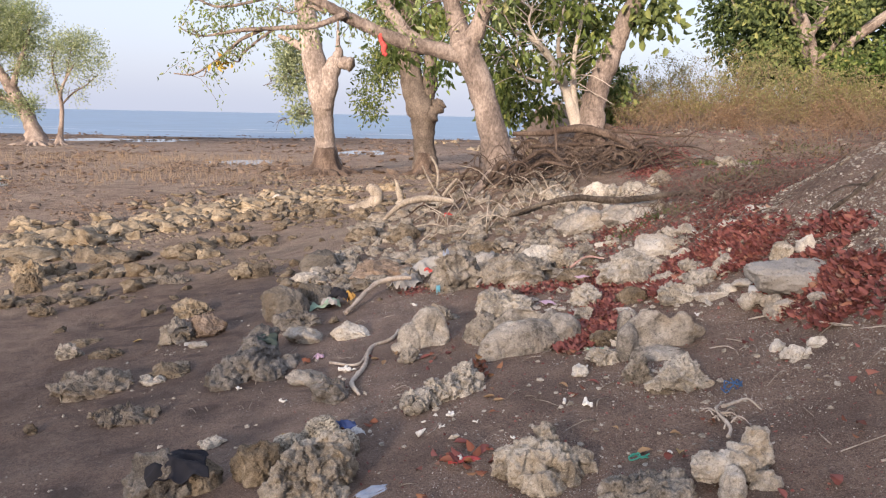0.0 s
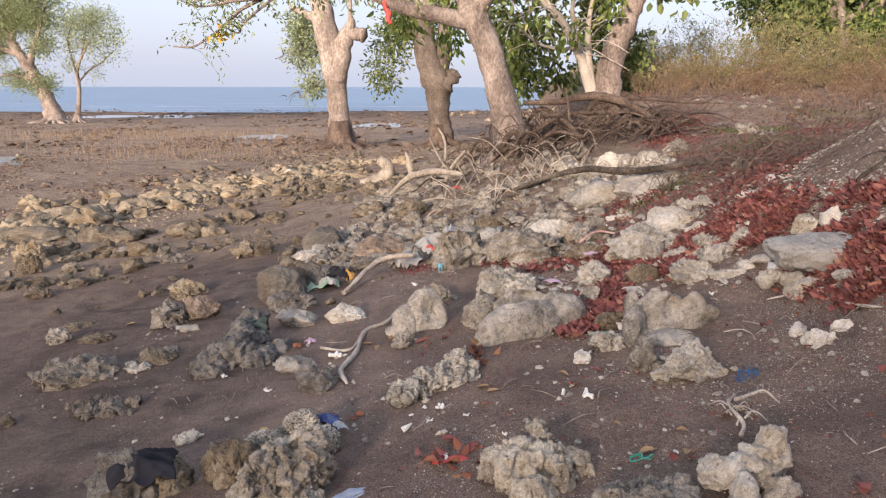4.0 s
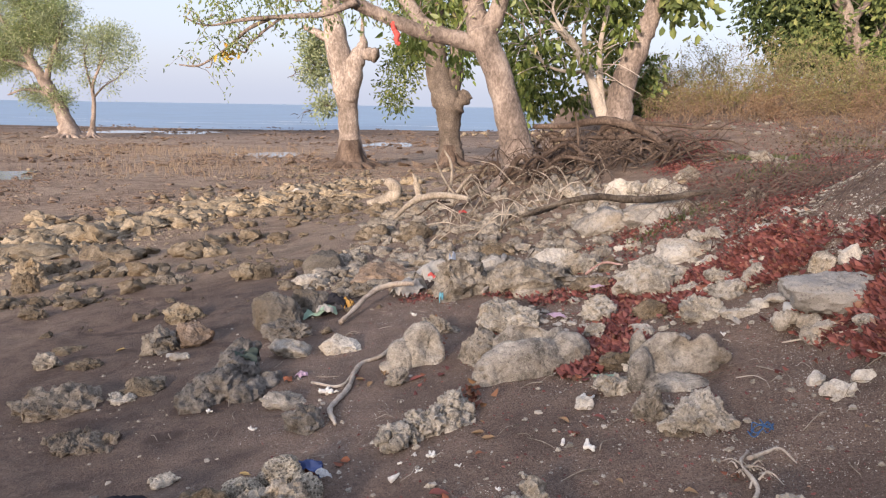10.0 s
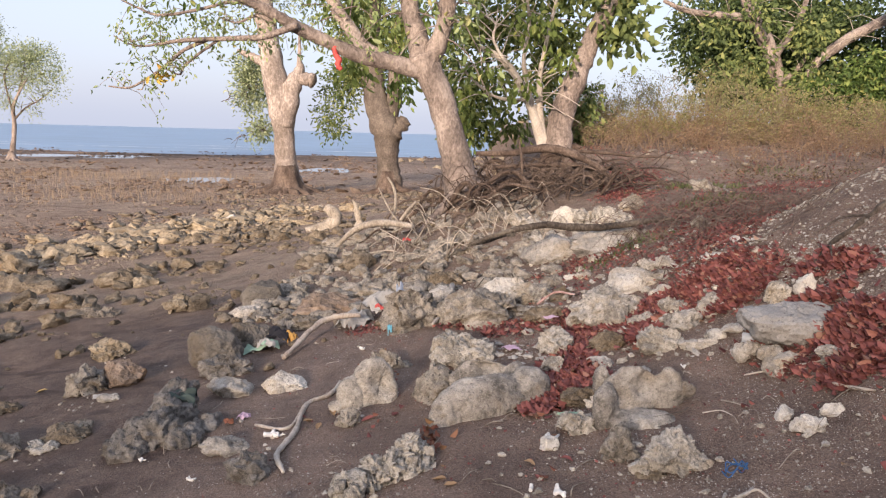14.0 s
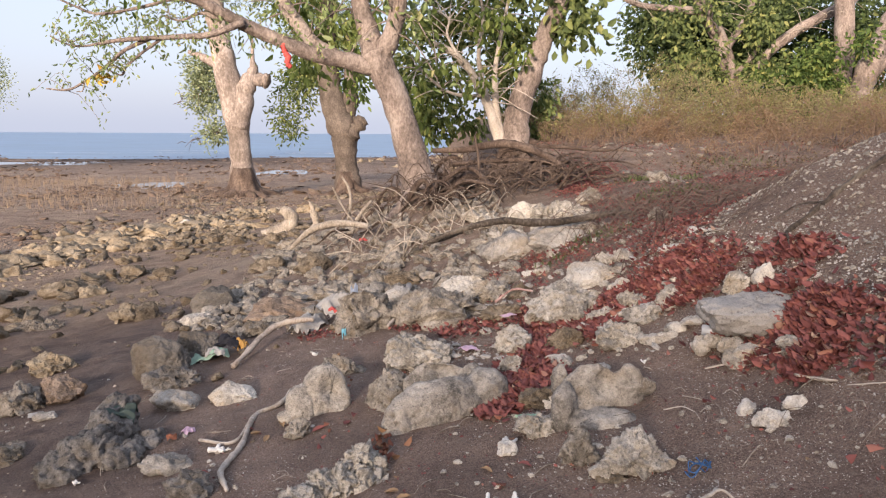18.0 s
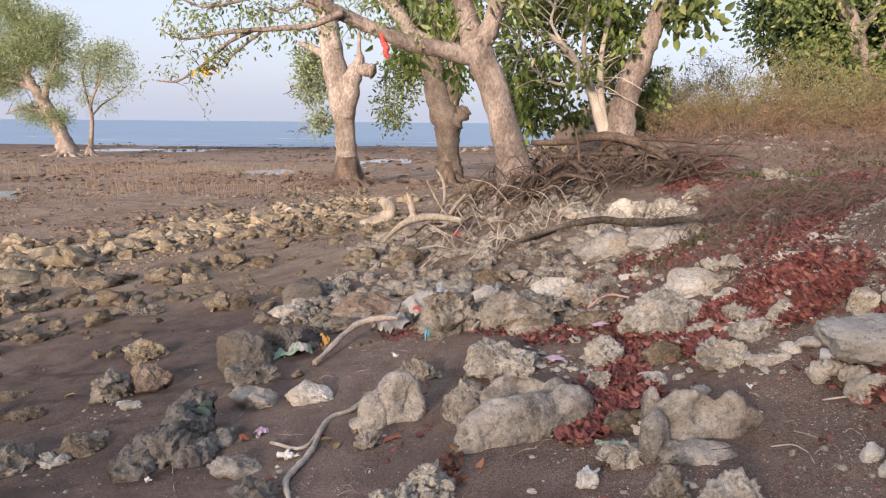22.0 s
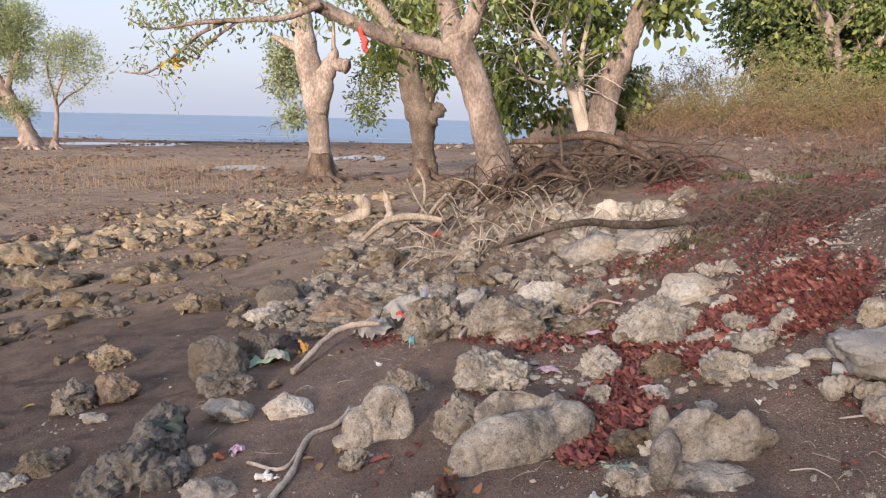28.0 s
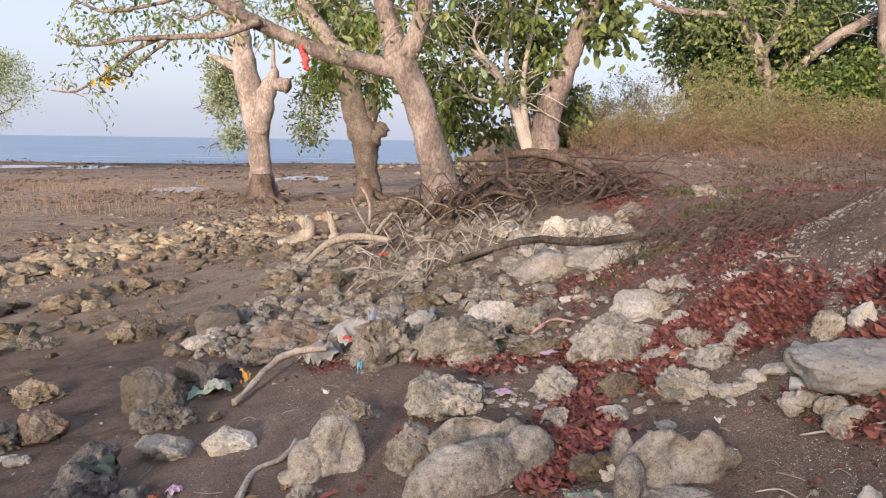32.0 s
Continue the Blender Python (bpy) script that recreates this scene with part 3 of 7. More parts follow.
FORMS = {"loaf": (0.4, 0.5, 0.1, 0.35, 0.3, 0.0), "pale": (0.75, 0.7, 0.4, 0.6, 0.4, 0.1), "white": (0.8, 0.6, 0.3, 0.5, 0.35, 0.1), "coral": (0.6, 0.9, 1.0, 1.0, 1.0, 0.0),
         "grey": (0.65, 1.0, 1.0, 1.1, 0.9, 0.0), "slab": (0.6, 0.55, 0.25, 0.55, 0.3, 0.45), "brown": (0.65, 0.9, 0.6, 0.8, 0.5, 0.1), "orange": (0.6, 0.7, 0.4, 0.5, 0.3, 0.0),
         "dark": (0.5, 0.9, 0.7, 0.8, 0.4, 0.0), "block": (0.6, 0.32, 0.2, 0.5, 0.5, 0.75), "yellow": (0.6, 1.0, 0.9, 0.9, 0.7, 0.0), "crust": (0.4, 0.9, 0.9, 1.1, 1.0, 0.3), "twist": (0.5, 0.8, 0.8, 1.0, 0.7, 0.0), "honey": (0.3, 0.5, 0.2, 0.25, 0.0, 0.0)}
ROCKS["loaf"] = ROCKS["smooth"]
count = [0]


BALLS = {}


def ball(level):
    if level not in BALLS:
        bm = bmesh.new()
        bmesh.ops.create_icosphere(bm, subdivisions=level, radius=1)
        BALLS[level] = ([v.co.copy() for v in bm.verts], [tuple(v.index for v in f.verts) for f in bm.faces])
        bm.free()
    return BALLS[level]


def worn_rock(style, w, d, h, seed, level=0):
    """A weathered rock of that width, depth and height whose foot lies below z = 0: broken faces, scooped hollows, roughness and bored pits at true size."""
    facet, lump, cups, rough, pits, box = FORMS[style]
    size = max(w, d)
    points, tris = ball(level or (6 if size > 0.3 else 5 if size > 0.1 else 4))
    off = Vector((seed * 7.3, seed * 3.7, seed * 1.9))
    rnd = random.Random(seed)
    cuts = []
    for _ in range(13):
        c = Vector((rnd.gauss(0, 1), rnd.gauss(0, 1), rnd.gauss(0.25, 0.8))).normalized()
        cuts.append((c, rnd.uniform(0.5, 0.92)))
    base = []
    for n in points:
        m = max(abs(n.x), abs(n.y), abs(n.z))
        q = n * ((1 - box) + box / m * 0.8)
        q += noise.noise_vector(n * 1.3 + off) * 0.45 * lump + noise.noise_vector(n * 2.9 - off) * 0.20 * lump
        for c, far in cuts:
            over = q.dot(c) - far
            if over > 0:
                q = q - c * over * facet
        base.append(q)
    lo = [min(q[k] for q in base) for k in range(3)]
    hi = [max(q[k] for q in base) for k in range(3)]
    full = h * 1.45
    s = min(1.0, size / 0.25)
    f = s ** 0.6
    verts = []
    for n, q in zip(points, base):
        a, b, c = ((q[k] - lo[k]) / (hi[k] - lo[k]) for k in range(3))
        foot = 0.92 + 0.22 * (1 - c)
        p = Vector(((a - 0.5) * w * foot, (b - 0.5) * d * foot, c * full - (full - h)))
        out = Vector((n.x / w, n.y / d, n.z / full)).normalized()
        r = p / size + off
        wob = r + noise.noise_vector(r * 4.0) * 0.16
        up = 0.07 * size * lump * noise.noise(r * 3.0)
        up += cups * size * (0.075 * (0.45 - 2.0 * abs(noise.noise(wob * 2.6))) + 0.050 * (0.45 - 2.0 * abs(noise.noise(wob * 5.5))))
        up -= cups * size * (0.20 * max(0.0, 0.52 - noise.voronoi(wob * 3.4)[0][0]) + 0.15 * max(0.0, 0.45 - noise.voronoi(wob * 8.0)[0][0]))
        e = p + off
        up += rough * f * (0.022 * noise.noise(e * 15) + 0.020 * (0.4 - abs(noise.noise(e * 30))) + 0.011 * noise.noise(e * 70) + 0.006 * noise.noise(e * 130))
        if pits and size > 0.08:
            hole = noise.voronoi(e * 38)[0][0]
            if hole < 0.40 and noise.noise(e * 7) > -0.18:
                up -= 0.030 * pits * s * (0.40 - hole) / 0.40
        verts.append(p + out * up)
    me = bpy.data.meshes.new("rock")
    me.from_pydata([tuple(v) for v in verts], [], tris)
    me.polygons.foreach_set("use_smooth", [True] * len(me.polygons))
    return me


def fused(verts, faces, grain):
    """One closed skin round overlapping shapes."""
    rough = sheet("rough_shape", verts, faces, None)
    grow = rough.modifiers.new("join", "REMESH")
    grow.mode, grow.voxel_size = "VOXEL", grain
    me = bpy.data.meshes.new_from_object(rough.evaluated_get(bpy.context.evaluated_depsgraph_get()))
    old = rough.data
    bpy.data.objects.remove(rough)
    bpy.data.meshes.remove(old)
    me.polygons.foreach_set("use_smooth", [True] * len(me.polygons))
    return me


def lobed_shape(style, lobes, seed, fine=60, dips=()):
    """A rock grown together from lobes, each as centre x, y, z, radii and yaw, with the style's relief."""
    lump, knob, grain, hole = SHAPES[style]
    cups, rough, pits = FORMS[style][2:5]
    off = Vector((seed * 5.3, seed * 2.9, seed * 4.1))
    verts, faces = [], []
    points, tris = ball(4)
    for x, y, z, rx, ry, rz, yaw in lobes:
        turn = Matrix.Rotation(radians(yaw), 3, "Z")
        n0 = len(verts)
        f = 1.6 / (rx * ry * rz) ** (1 / 3)
        for n in points:
            p = turn @ Vector((n.x * rx, n.y * ry, n.z * rz)) + Vector((x, y, z))
            verts.append(p + noise.noise_vector(p * f + off) * (0.16 if style == "loaf" else 0.4) / f)
        faces += [(a + n0, b + n0, c + n0) for a, b, c in tris]
    size = max(max(v[k] for v in verts) - min(v[k] for v in verts) for k in range(2))
    me = fused(verts, faces, size / fine)
    unit = size * 0.26
    moved = []
    for vert in me.vertices:
        p, out = vert.co, vert.normal
        q = p / unit + off
        q += noise.noise_vector(q * 1.1) * 0.4
        up = lump * 0.8 * noise.noise(q * 0.8)
        up += knob * (0.8 * (1 - 2.4 * abs(noise.noise(q * 1.5))) + 0.6 * (1 - 2.4 * abs(noise.noise(q * 3.3))))
        up += grain * (1.5 * noise.noise(q * 6) + 1.2 * noise.noise(q * 12) + 0.9 * noise.noise(q * 24) + 0.6 * noise.noise(q * 45))
        if hole:
            c = noise.voronoi(q * 1.9)[0]
            up -= hole * max(0.0, 0.46 - c[0]) * 3.2
            up -= hole * max(0.0, 0.42 - noise.voronoi(q * 4.4)[0][0]) * 2.0
        e = p + off
        more = rough * (0.014 * (0.35 - abs(noise.noise(e * 14))) + 0.010 * noise.noise(e * 30) + 0.007 * noise.noise(e * 68) + 0.004 * noise.noise(e * 130))
        more -= cups * 0.05 * max(0.0, 0.5 - noise.voronoi(e * 12 + noise.noise_vector(e * 9) * 0.3)[0][0])
        pit = noise.voronoi(e * 38)[0][0]
        if pits and pit < 0.4 and noise.noise(e * 7) > 0:
            more -= 0.022 * pits * (0.4 - pit) / 0.4
        v = p + out * (unit * up + more) + noise.noise_vector(q * 4.0) * grain * unit * 0.7
        for dx, dy, dz, reach, deep in dips:
            far = (p - Vector((dx, dy, dz))).length / reach
            if far < 2:
                v -= out * deep * math.exp(-(far**4))
        moved.append(v)
    me.vertices.foreach_set("co", [k for v in moved for k in v])
    me.polygons.foreach_set("use_smooth", [True] * len(me.polygons))
    me.update()
    return me


def lobed_rock(style, x, y, lobes, label, fine=90, dips=()):
    """Lobes are given in the ground plane's x and y, with z over the ground."""
    count[0] += 1
    me = lobed_shape(style, [(a - x, b - y, c, *rest) for a, b, c, *rest in lobes], count[0], fine, [(a - x, b - y, *rest) for a, b, *rest in dips])
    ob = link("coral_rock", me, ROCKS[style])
    ob.location = (x, y, land(x, y))
    tagged(ob, label, "rock", "rocks of the beach")


def coral_rock(style, x, y, w, d, h, label, yaw=None, tip=0):
    count[0] += 1
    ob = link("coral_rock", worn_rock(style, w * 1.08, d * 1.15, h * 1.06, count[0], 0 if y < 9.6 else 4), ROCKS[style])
    ob.matrix_world = pose(x, y, land(x, y), 0, tip, 9 * math.sin(count[0] * 2.3) if yaw is None else yaw)
    tagged(ob, label, "rock", "rocks of the beach")


lobed_rock("loaf", 0.53, 5.05, ((0.49, 4.97, 0.03, 0.30, 0.11, 0.155, 27), (0.70, 5.09, 0.06, 0.13, 0.11, 0.135, 38), (0.30, 4.87, 0.0, 0.11, 0.09, 0.11, 20), (0.48, 5.22, 0.05, 0.18, 0.05, 0.15, 8), (0.65, 5.22, 0.05, 0.09, 0.06, 0.13, 30)), "large elongated pale grey rock with dark stains", 120, ((0.50, 5.12, 0.18, 0.10, 0.07), (0.24, 4.80, 0.06, 0.020, 0.03), (0.27, 4.79, 0.02, 0.016, 0.025), (0.22, 4.83, 0.04, 0.014, 0.025)))
lobed_rock("loaf", -0.16, 5.33, ((-0.12, 5.35, 0.06, 0.13, 0.11, 0.20, -10), (-0.24, 5.30, 0.02, 0.10, 0.08, 0.14, 45), (-0.31, 5.24, 0.0, 0.05, 0.04, 0.04, 20)), "rounded pale limestone boulder with a brown hollow", 100, ((-0.05, 5.26, 0.14, 0.085, 0.075), (-0.10, 5.25, 0.03, 0.05, 0.03)))
lobed_rock("loaf", 1.18, 4.66, ((1.16, 4.75, 0.05, 0.16, 0.05, 0.18, 12), (1.33, 4.77, 0.08, 0.09, 0.04, 0.13, 10), (1.42, 4.78, 0.10, 0.05, 0.025, 0.04, 15), (1.02, 4.65, 0.02, 0.05, 0.10, 0.14, -25), (1.18, 4.62, 0.0, 0.17, 0.10, 0.05, 0), (1.03, 4.80, 0.12, 0.04, 0.04, 0.09, 0)), "pale limestone rock with a scooped hollow face", 100, ((1.23, 4.68, 0.14, 0.07, 0.04), (1.12, 4.66, 0.09, 0.04, 0.04)))
coral_rock("slab", 2.05, 5.06, 0.50, 0.34, 0.15, "large flat grey slab rock on red leaves", -10, 3)
lobed_rock("pale", 1.87, 4.97, ((1.80, 5.09, 0.02, 0.045, 0.04, 0.05, 20), (1.86, 5.06, 0.06, 0.06, 0.035, 0.035, 0), (1.90, 4.96, 0.055, 0.04, 0.07, 0.045, 10), (1.86, 4.84, 0.015, 0.04, 0.06, 0.045, -10), (1.99, 4.93, 0.02, 0.06, 0.045, 0.04, 30)), "bleached arching coral piece on sand", 70)
lobed_rock("dark", -1.27, 5.25, ((-1.27, 5.48, 0.08, 0.10, 0.09, 0.15, 0), (-1.27, 5.34, 0.04, 0.12, 0.13, 0.14, 20), (-1.28, 5.17, 0.02, 0.14, 0.13, 0.12, 30), (-1.38, 5.02, 0.0, 0.11, 0.10, 0.08, 35), (-1.13, 5.14, 0.0, 0.09, 0.09, 0.08, 0), (-1.07, 5.34, 0.0, 0.08, 0.07, 0.06, 40)), "dark wet outcrop with ridged sides", 90)
coral_rock("yellow", -5.52, 9.48, 0.42, 0.27, 0.26, "yellowish coral rock on the ledge")
coral_rock("yellow", -4.54, 8.82, 0.27, 0.18, 0.07, "small yellowish stone on dark sand")
coral_rock("brown", -5.03, 8.77, 0.28, 0.18, 0.22, "brown coral rock on the beach")
coral_rock("brown", -4.22, 7.70, 0.24, 0.16, 0.08, "low mossy brown rock")
coral_rock("brown", -3.13, 6.55, 0.25, 0.17, 0.05, "low brown stone on wet sand")
coral_rock("grey", -3.05, 6.17, 0.18, 0.12, 0.11, "low grey stone on wet sand")
coral_rock("yellow", -6.27, 12.18, 0.70, 0.46, 0.29, "large yellowish coral rock on the ledge")
coral_rock("yellow", -7.80, 13.15, 0.43, 0.29, 0.16, "yellowish coral rock on the ledge")
coral_rock("yellow", -6.75, 11.82, 0.41, 0.27, 0.14, "yellowish coral rock on the ledge")
coral_rock("brown", -5.31, 10.84, 0.72, 0.47, 0.18, "brown coral rock on the beach")
coral_rock("brown", -4.09, 10.83, 0.52, 0.34, 0.17, "brown coral rock on the beach")
coral_rock("brown", -3.87, 11.10, 0.37, 0.25, 0.13, "brown coral rock on the beach")
coral_rock("brown", -3.60, 11.97, 0.34, 0.22, 0.14, "brown coral rock on the beach")
coral_rock("brown", -3.02, 11.57, 0.27, 0.18, 0.12, "brown coral rock on the beach")
coral_rock("brown", -1.37, 10.37, 0.41, 0.27, 0.16, "brown coral rock on the beach")
coral_rock("brown", -0.76, 9.78, 0.39, 0.26, 0.21, "brown coral rock on the beach")
coral_rock("yellow", -6.69, 11.37, 0.31, 0.20, 0.10, "yellowish coral rock on the ledge")
coral_rock("yellow", -6.92, 11.39, 0.34, 0.23, 0.16, "yellowish coral rock on the ledge")
lobed_rock("honey", -0.52, 3.86, ((-0.52, 3.92, 0.05, 0.09, 0.08, 0.10, 0), (-0.63, 3.78, 0.04, 0.08, 0.07, 0.08, 0), (-0.40, 3.84, 0.04, 0.07, 0.06, 0.08, 0)), "rounded honeycomb coral heads on sand", 90)
lobed_rock("twist", -0.45, 3.46, ((-0.52, 3.48, 0.06, 0.055, 0.16, 0.13, -22), (-0.39, 3.50, 0.07, 0.05, 0.17, 0.14, -12), (-0.45, 3.40, 0.0, 0.15, 0.10, 0.08, 10), (-0.59, 3.40, 0.0, 0.06, 0.06, 0.06, 0), (-0.45, 3.60, 0.10, 0.08, 0.05, 0.09, 0)), "brown twisted limestone rock with deep folds", 90)
coral_rock("dark", -1.17, 3.56, 0.27, 0.18, 0.22, "dark rock with black cloth on it")
lobed_rock("coral", 0.06, 4.36, ((0.12, 4.44, 0.04, 0.10, 0.07, 0.10, 40), (0.03, 4.34, 0.02, 0.11, 0.07, 0.08, 35), (-0.07, 4.24, 0.0, 0.11, 0.05, 0.04, 30), (0.16, 4.36, 0.0, 0.07, 0.05, 0.06, 0)), "grey pitted coral rock on sand", 90)
lobed_rock("twist", 0.46, 3.42, ((0.44, 3.40, 0.02, 0.12, 0.10, 0.09, 10), (0.49, 3.53, 0.04, 0.05, 0.06, 0.10, 0), (0.34, 3.44, 0.02, 0.08, 0.05, 0.06, 20), (0.58, 3.46, 0.03, 0.10, 0.035, 0.06, -32), (0.45, 3.29, 0.0, 0.07, 0.06, 0.05, 0), (0.38, 3.36, 0.06, 0.045, 0.04, 0.05, 50), (0.55, 3.36, 0.03, 0.05, 0.05, 0.06, 15)), "brown rough coral rock with gnawed ridges", 100, ((0.41, 3.32, 0.07, 0.035, 0.035), (0.50, 3.33, 0.06, 0.03, 0.035), (0.55, 3.42, 0.08, 0.03, 0.03), (0.36, 3.38, 0.04, 0.025, 0.03)))
lobed_rock("pale", 1.13, 3.20, ((1.03, 3.20, 0.05, 0.06, 0.055, 0.055, 20), (1.12, 3.20, 0.06, 0.085, 0.055, 0.06, 10), (1.23, 3.30, 0.08, 0.065, 0.055, 0.09, 30), (1.17, 3.25, 0.07, 0.06, 0.05, 0.06, 40), (1.09, 3.10, 0.02, 0.04, 0.06, 0.07, -10), (1.23, 3.16, 0.01, 0.055, 0.05, 0.06, 30)), "pale grey knobbly rock with bored holes", 90, ((1.25, 3.25, 0.13, 0.014, 0.03), (1.20, 3.22, 0.10, 0.013, 0.03), (1.23, 3.22, 0.07, 0.011, 0.03), (1.02, 3.15, 0.07, 0.010, 0.02), (1.21, 3.28, 0.15, 0.01, 0.02)))
coral_rock("grey", 3.08, 9.71, 0.22, 0.18, 0.13, "small grey rock on the path")
coral_rock("coral", 1.26, 9.79, 0.29, 0.19, 0.10, "pale pitted coral rock")
coral_rock("brown", -1.90, 13.50, 0.31, 0.20, 0.14, "brown coral rock on the beach")
coral_rock("white", -4.88, 18.84, 0.32, 0.21, 0.18, "white stone on the ledge")
coral_rock("yellow", -3.17, 17.53, 1.16, 0.41, 0.16, "long yellowish ledge rock")
coral_rock("yellow", -2.29, 20.87, 0.63, 0.42, 0.23, "yellowish coral rock on the ledge")
coral_rock("yellow", -5.13, 15.69, 0.61, 0.41, 0.17, "yellowish coral rock on the ledge")
coral_rock("yellow", -6.30, 15.01, 0.46, 0.30, 0.15, "yellowish coral rock on the ledge")
coral_rock("brown", -4.37, 14.84, 0.39, 0.26, 0.16, "brown coral rock on the beach")
coral_rock("yellow", -7.30, 14.87, 0.47, 0.31, 0.16, "yellowish coral rock on the ledge")
coral_rock("yellow", -8.43, 14.08, 0.55, 0.36, 0.18, "yellowish coral rock on the ledge")
coral_rock("brown", -1.40, 12.11, 0.59, 0.39, 0.08, "brown coral rock on the beach")
coral_rock("coral", 0.38, 5.87, 0.38, 0.33, 0.14, "knobbly white coral rock among red leaves")
coral_rock("grey", 0.24, 5.24, 0.24, 0.21, 0.18, "grey pitted coral rock leaning on a larger rock")
coral_rock("grey", -0.22, 5.04, 0.11, 0.10, 0.08, "small pitted coral lump beside a boulder")
coral_rock("grey", -0.11, 5.98, 0.29, 0.15, 0.09, "flat grey coral piece on sand")
coral_rock("grey", 0.56, 6.79, 0.58, 0.44, 0.22, "large grey rough coral boulder")
coral_rock("grey", -0.02, 6.87, 0.41, 0.32, 0.30, "dark grey rough boulder under a white sack")
coral_rock("brown", 0.26, 8.37, 0.31, 0.24, 0.11, "brown rounded stone behind a boulder")
coral_rock("pale", 0.23, 7.61, 0.25, 0.20, 0.12, "pale brown stone wedged between boulders")
coral_rock("coral", 0.96, 7.17, 0.33, 0.29, 0.12, "pale pitted rounded coral stone")
coral_rock("brown", 1.16, 6.97, 0.17, 0.15, 0.09, "small brown stone among pale rocks")
coral_rock("grey", 1.15, 7.47, 0.18, 0.17, 0.08, "small grey stone among pale rocks")
coral_rock("coral", 1.34, 6.24, 0.45, 0.35, 0.21, "large pale pitted coral boulder")
coral_rock("white", 1.62, 6.66, 0.32, 0.25, 0.13, "white limestone rock with cracks")
coral_rock("brown", 0.97, 6.54, 0.30, 0.20, 0.09, "flat grey brown rock among leaves")
coral_rock("coral", 0.95, 5.83, 0.19, 0.19, 0.13, "pale pitted coral stone on red leaves")
coral_rock("brown", 1.25, 5.73, 0.22, 0.12, 0.09, "flat grey brown stone among red leaves")
coral_rock("coral", 1.53, 5.54, 0.26, 0.18, 0.10, "pale knobbly coral stone at the leaf edge")
coral_rock("pale", 1.67, 5.42, 0.17, 0.10, 0.04, "flat pale stone on dark sand")
coral_rock("coral", 0.88, 5.43, 0.12, 0.10, 0.09, "small pale coral stone")
coral_rock("pale", 1.16, 5.47, 0.14, 0.11, 0.04, "small pale stone among leaves")
coral_rock("brown", 0.97, 4.94, 0.22, 0.14, 0.08, "brown coral stone with a white corner among leaves")
coral_rock("coral", 0.90, 4.65, 0.18, 0.12, 0.07, "pale coral stone beside red leaves")
coral_rock("pale", 1.32, 8.40, 0.60, 0.33, 0.22, "long pale grey rock under the fallen limb")
coral_rock("white", 1.66, 8.03, 0.53, 0.34, 0.17, "large white smooth rock under the fallen limb")
coral_rock("pale", 1.55, 9.41, 0.31, 0.24, 0.22, "pale upright rock behind the fallen limb")
coral_rock("coral", 1.99, 8.90, 0.34, 0.22, 0.15, "pale grey rock behind the fallen limb")
coral_rock("coral", 1.16, 10.15, 0.46, 0.24, 0.09, "flat white stone behind the fallen limb")
coral_rock("grey", 2.29, 9.40, 0.23, 0.18, 0.14, "grey rock on the path edge")
coral_rock("grey", 2.46, 7.77, 0.14, 0.11, 0.09, "small grey rock at the limb tip")
coral_rock("pale", 1.89, 6.80, 0.14, 0.11, 0.08, "pale yellowish stone among leaves")
coral_rock("white", 1.31, 7.46, 0.14, 0.08, 0.03, "flat white fragment among leaves")
coral_rock("pale", 1.77, 6.36, 0.10, 0.08, 0.05, "pale rounded stone among leaves")
coral_rock("pale", 1.70, 6.34, 0.09, 0.07, 0.05, "small pale stone among leaves")
coral_rock("coral", 1.79, 6.91, 0.19, 0.13, 0.06, "pale grey coral stone")
coral_rock("grey", 1.82, 6.64, 0.22, 0.12, 0.05, "flat grey coral stone")
coral_rock("coral", 1.54, 5.99, 0.18, 0.10, 0.04, "flat knobbly coral piece among leaves")
coral_rock("coral", 1.74, 6.05, 0.17, 0.11, 0.07, "pale coral piece among red leaves")
coral_rock("coral", 1.73, 5.76, 0.22, 0.14, 0.08, "rounded pale coral stone with pits")
coral_rock("pale", 1.90, 5.85, 0.14, 0.10, 0.08, "pale angular stone on red leaves")
coral_rock("white", 2.01, 5.46, 0.08, 0.07, 0.05, "white rounded stone on red leaves")
coral_rock("white", 1.92, 5.43, 0.18, 0.09, 0.04, "flat white coral piece")
coral_rock("white", 1.81, 5.47, 0.09, 0.07, 0.05, "small white stone on dark sand")
coral_rock("grey", 1.01, 4.27, 0.16, 0.11, 0.13, "low grey pitted coral crust")
coral_rock("coral", 1.16, 4.13, 0.28, 0.15, 0.14, "jagged pale coral crust on sand")
coral_rock("brown", 1.08, 4.10, 0.13, 0.09, 0.03, "small brown flat stone on sand")
coral_rock("white", 0.74, 4.45, 0.08, 0.08, 0.05, "small white coral lump on dark sand")
coral_rock("coral", 2.04, 4.66, 0.12, 0.11, 0.05, "round honeycomb coral stone beside the slab")
coral_rock("white", 2.23, 5.36, 0.10, 0.07, 0.11, "upright pale stone on the gravel slope")
coral_rock("coral", 2.13, 5.44, 0.13, 0.09, 0.12, "pale coral lump on the gravel slope")
coral_rock("white", 1.92, 4.84, 0.14, 0.09, 0.06, "white coral piece beside the slab")
coral_rock("white", 1.72, 4.37, 0.08, 0.06, 0.05, "small white coral fragment")
coral_rock("white", 1.75, 4.22, 0.13, 0.09, 0.06, "white knobbly coral fragment on dark sand")
coral_rock("white", 1.87, 4.29, 0.09, 0.07, 0.05, "white branching coral lump")
coral_rock("pale", 1.72, 5.40, 0.15, 0.08, 0.04, "flat pale stone at the leaf edge")
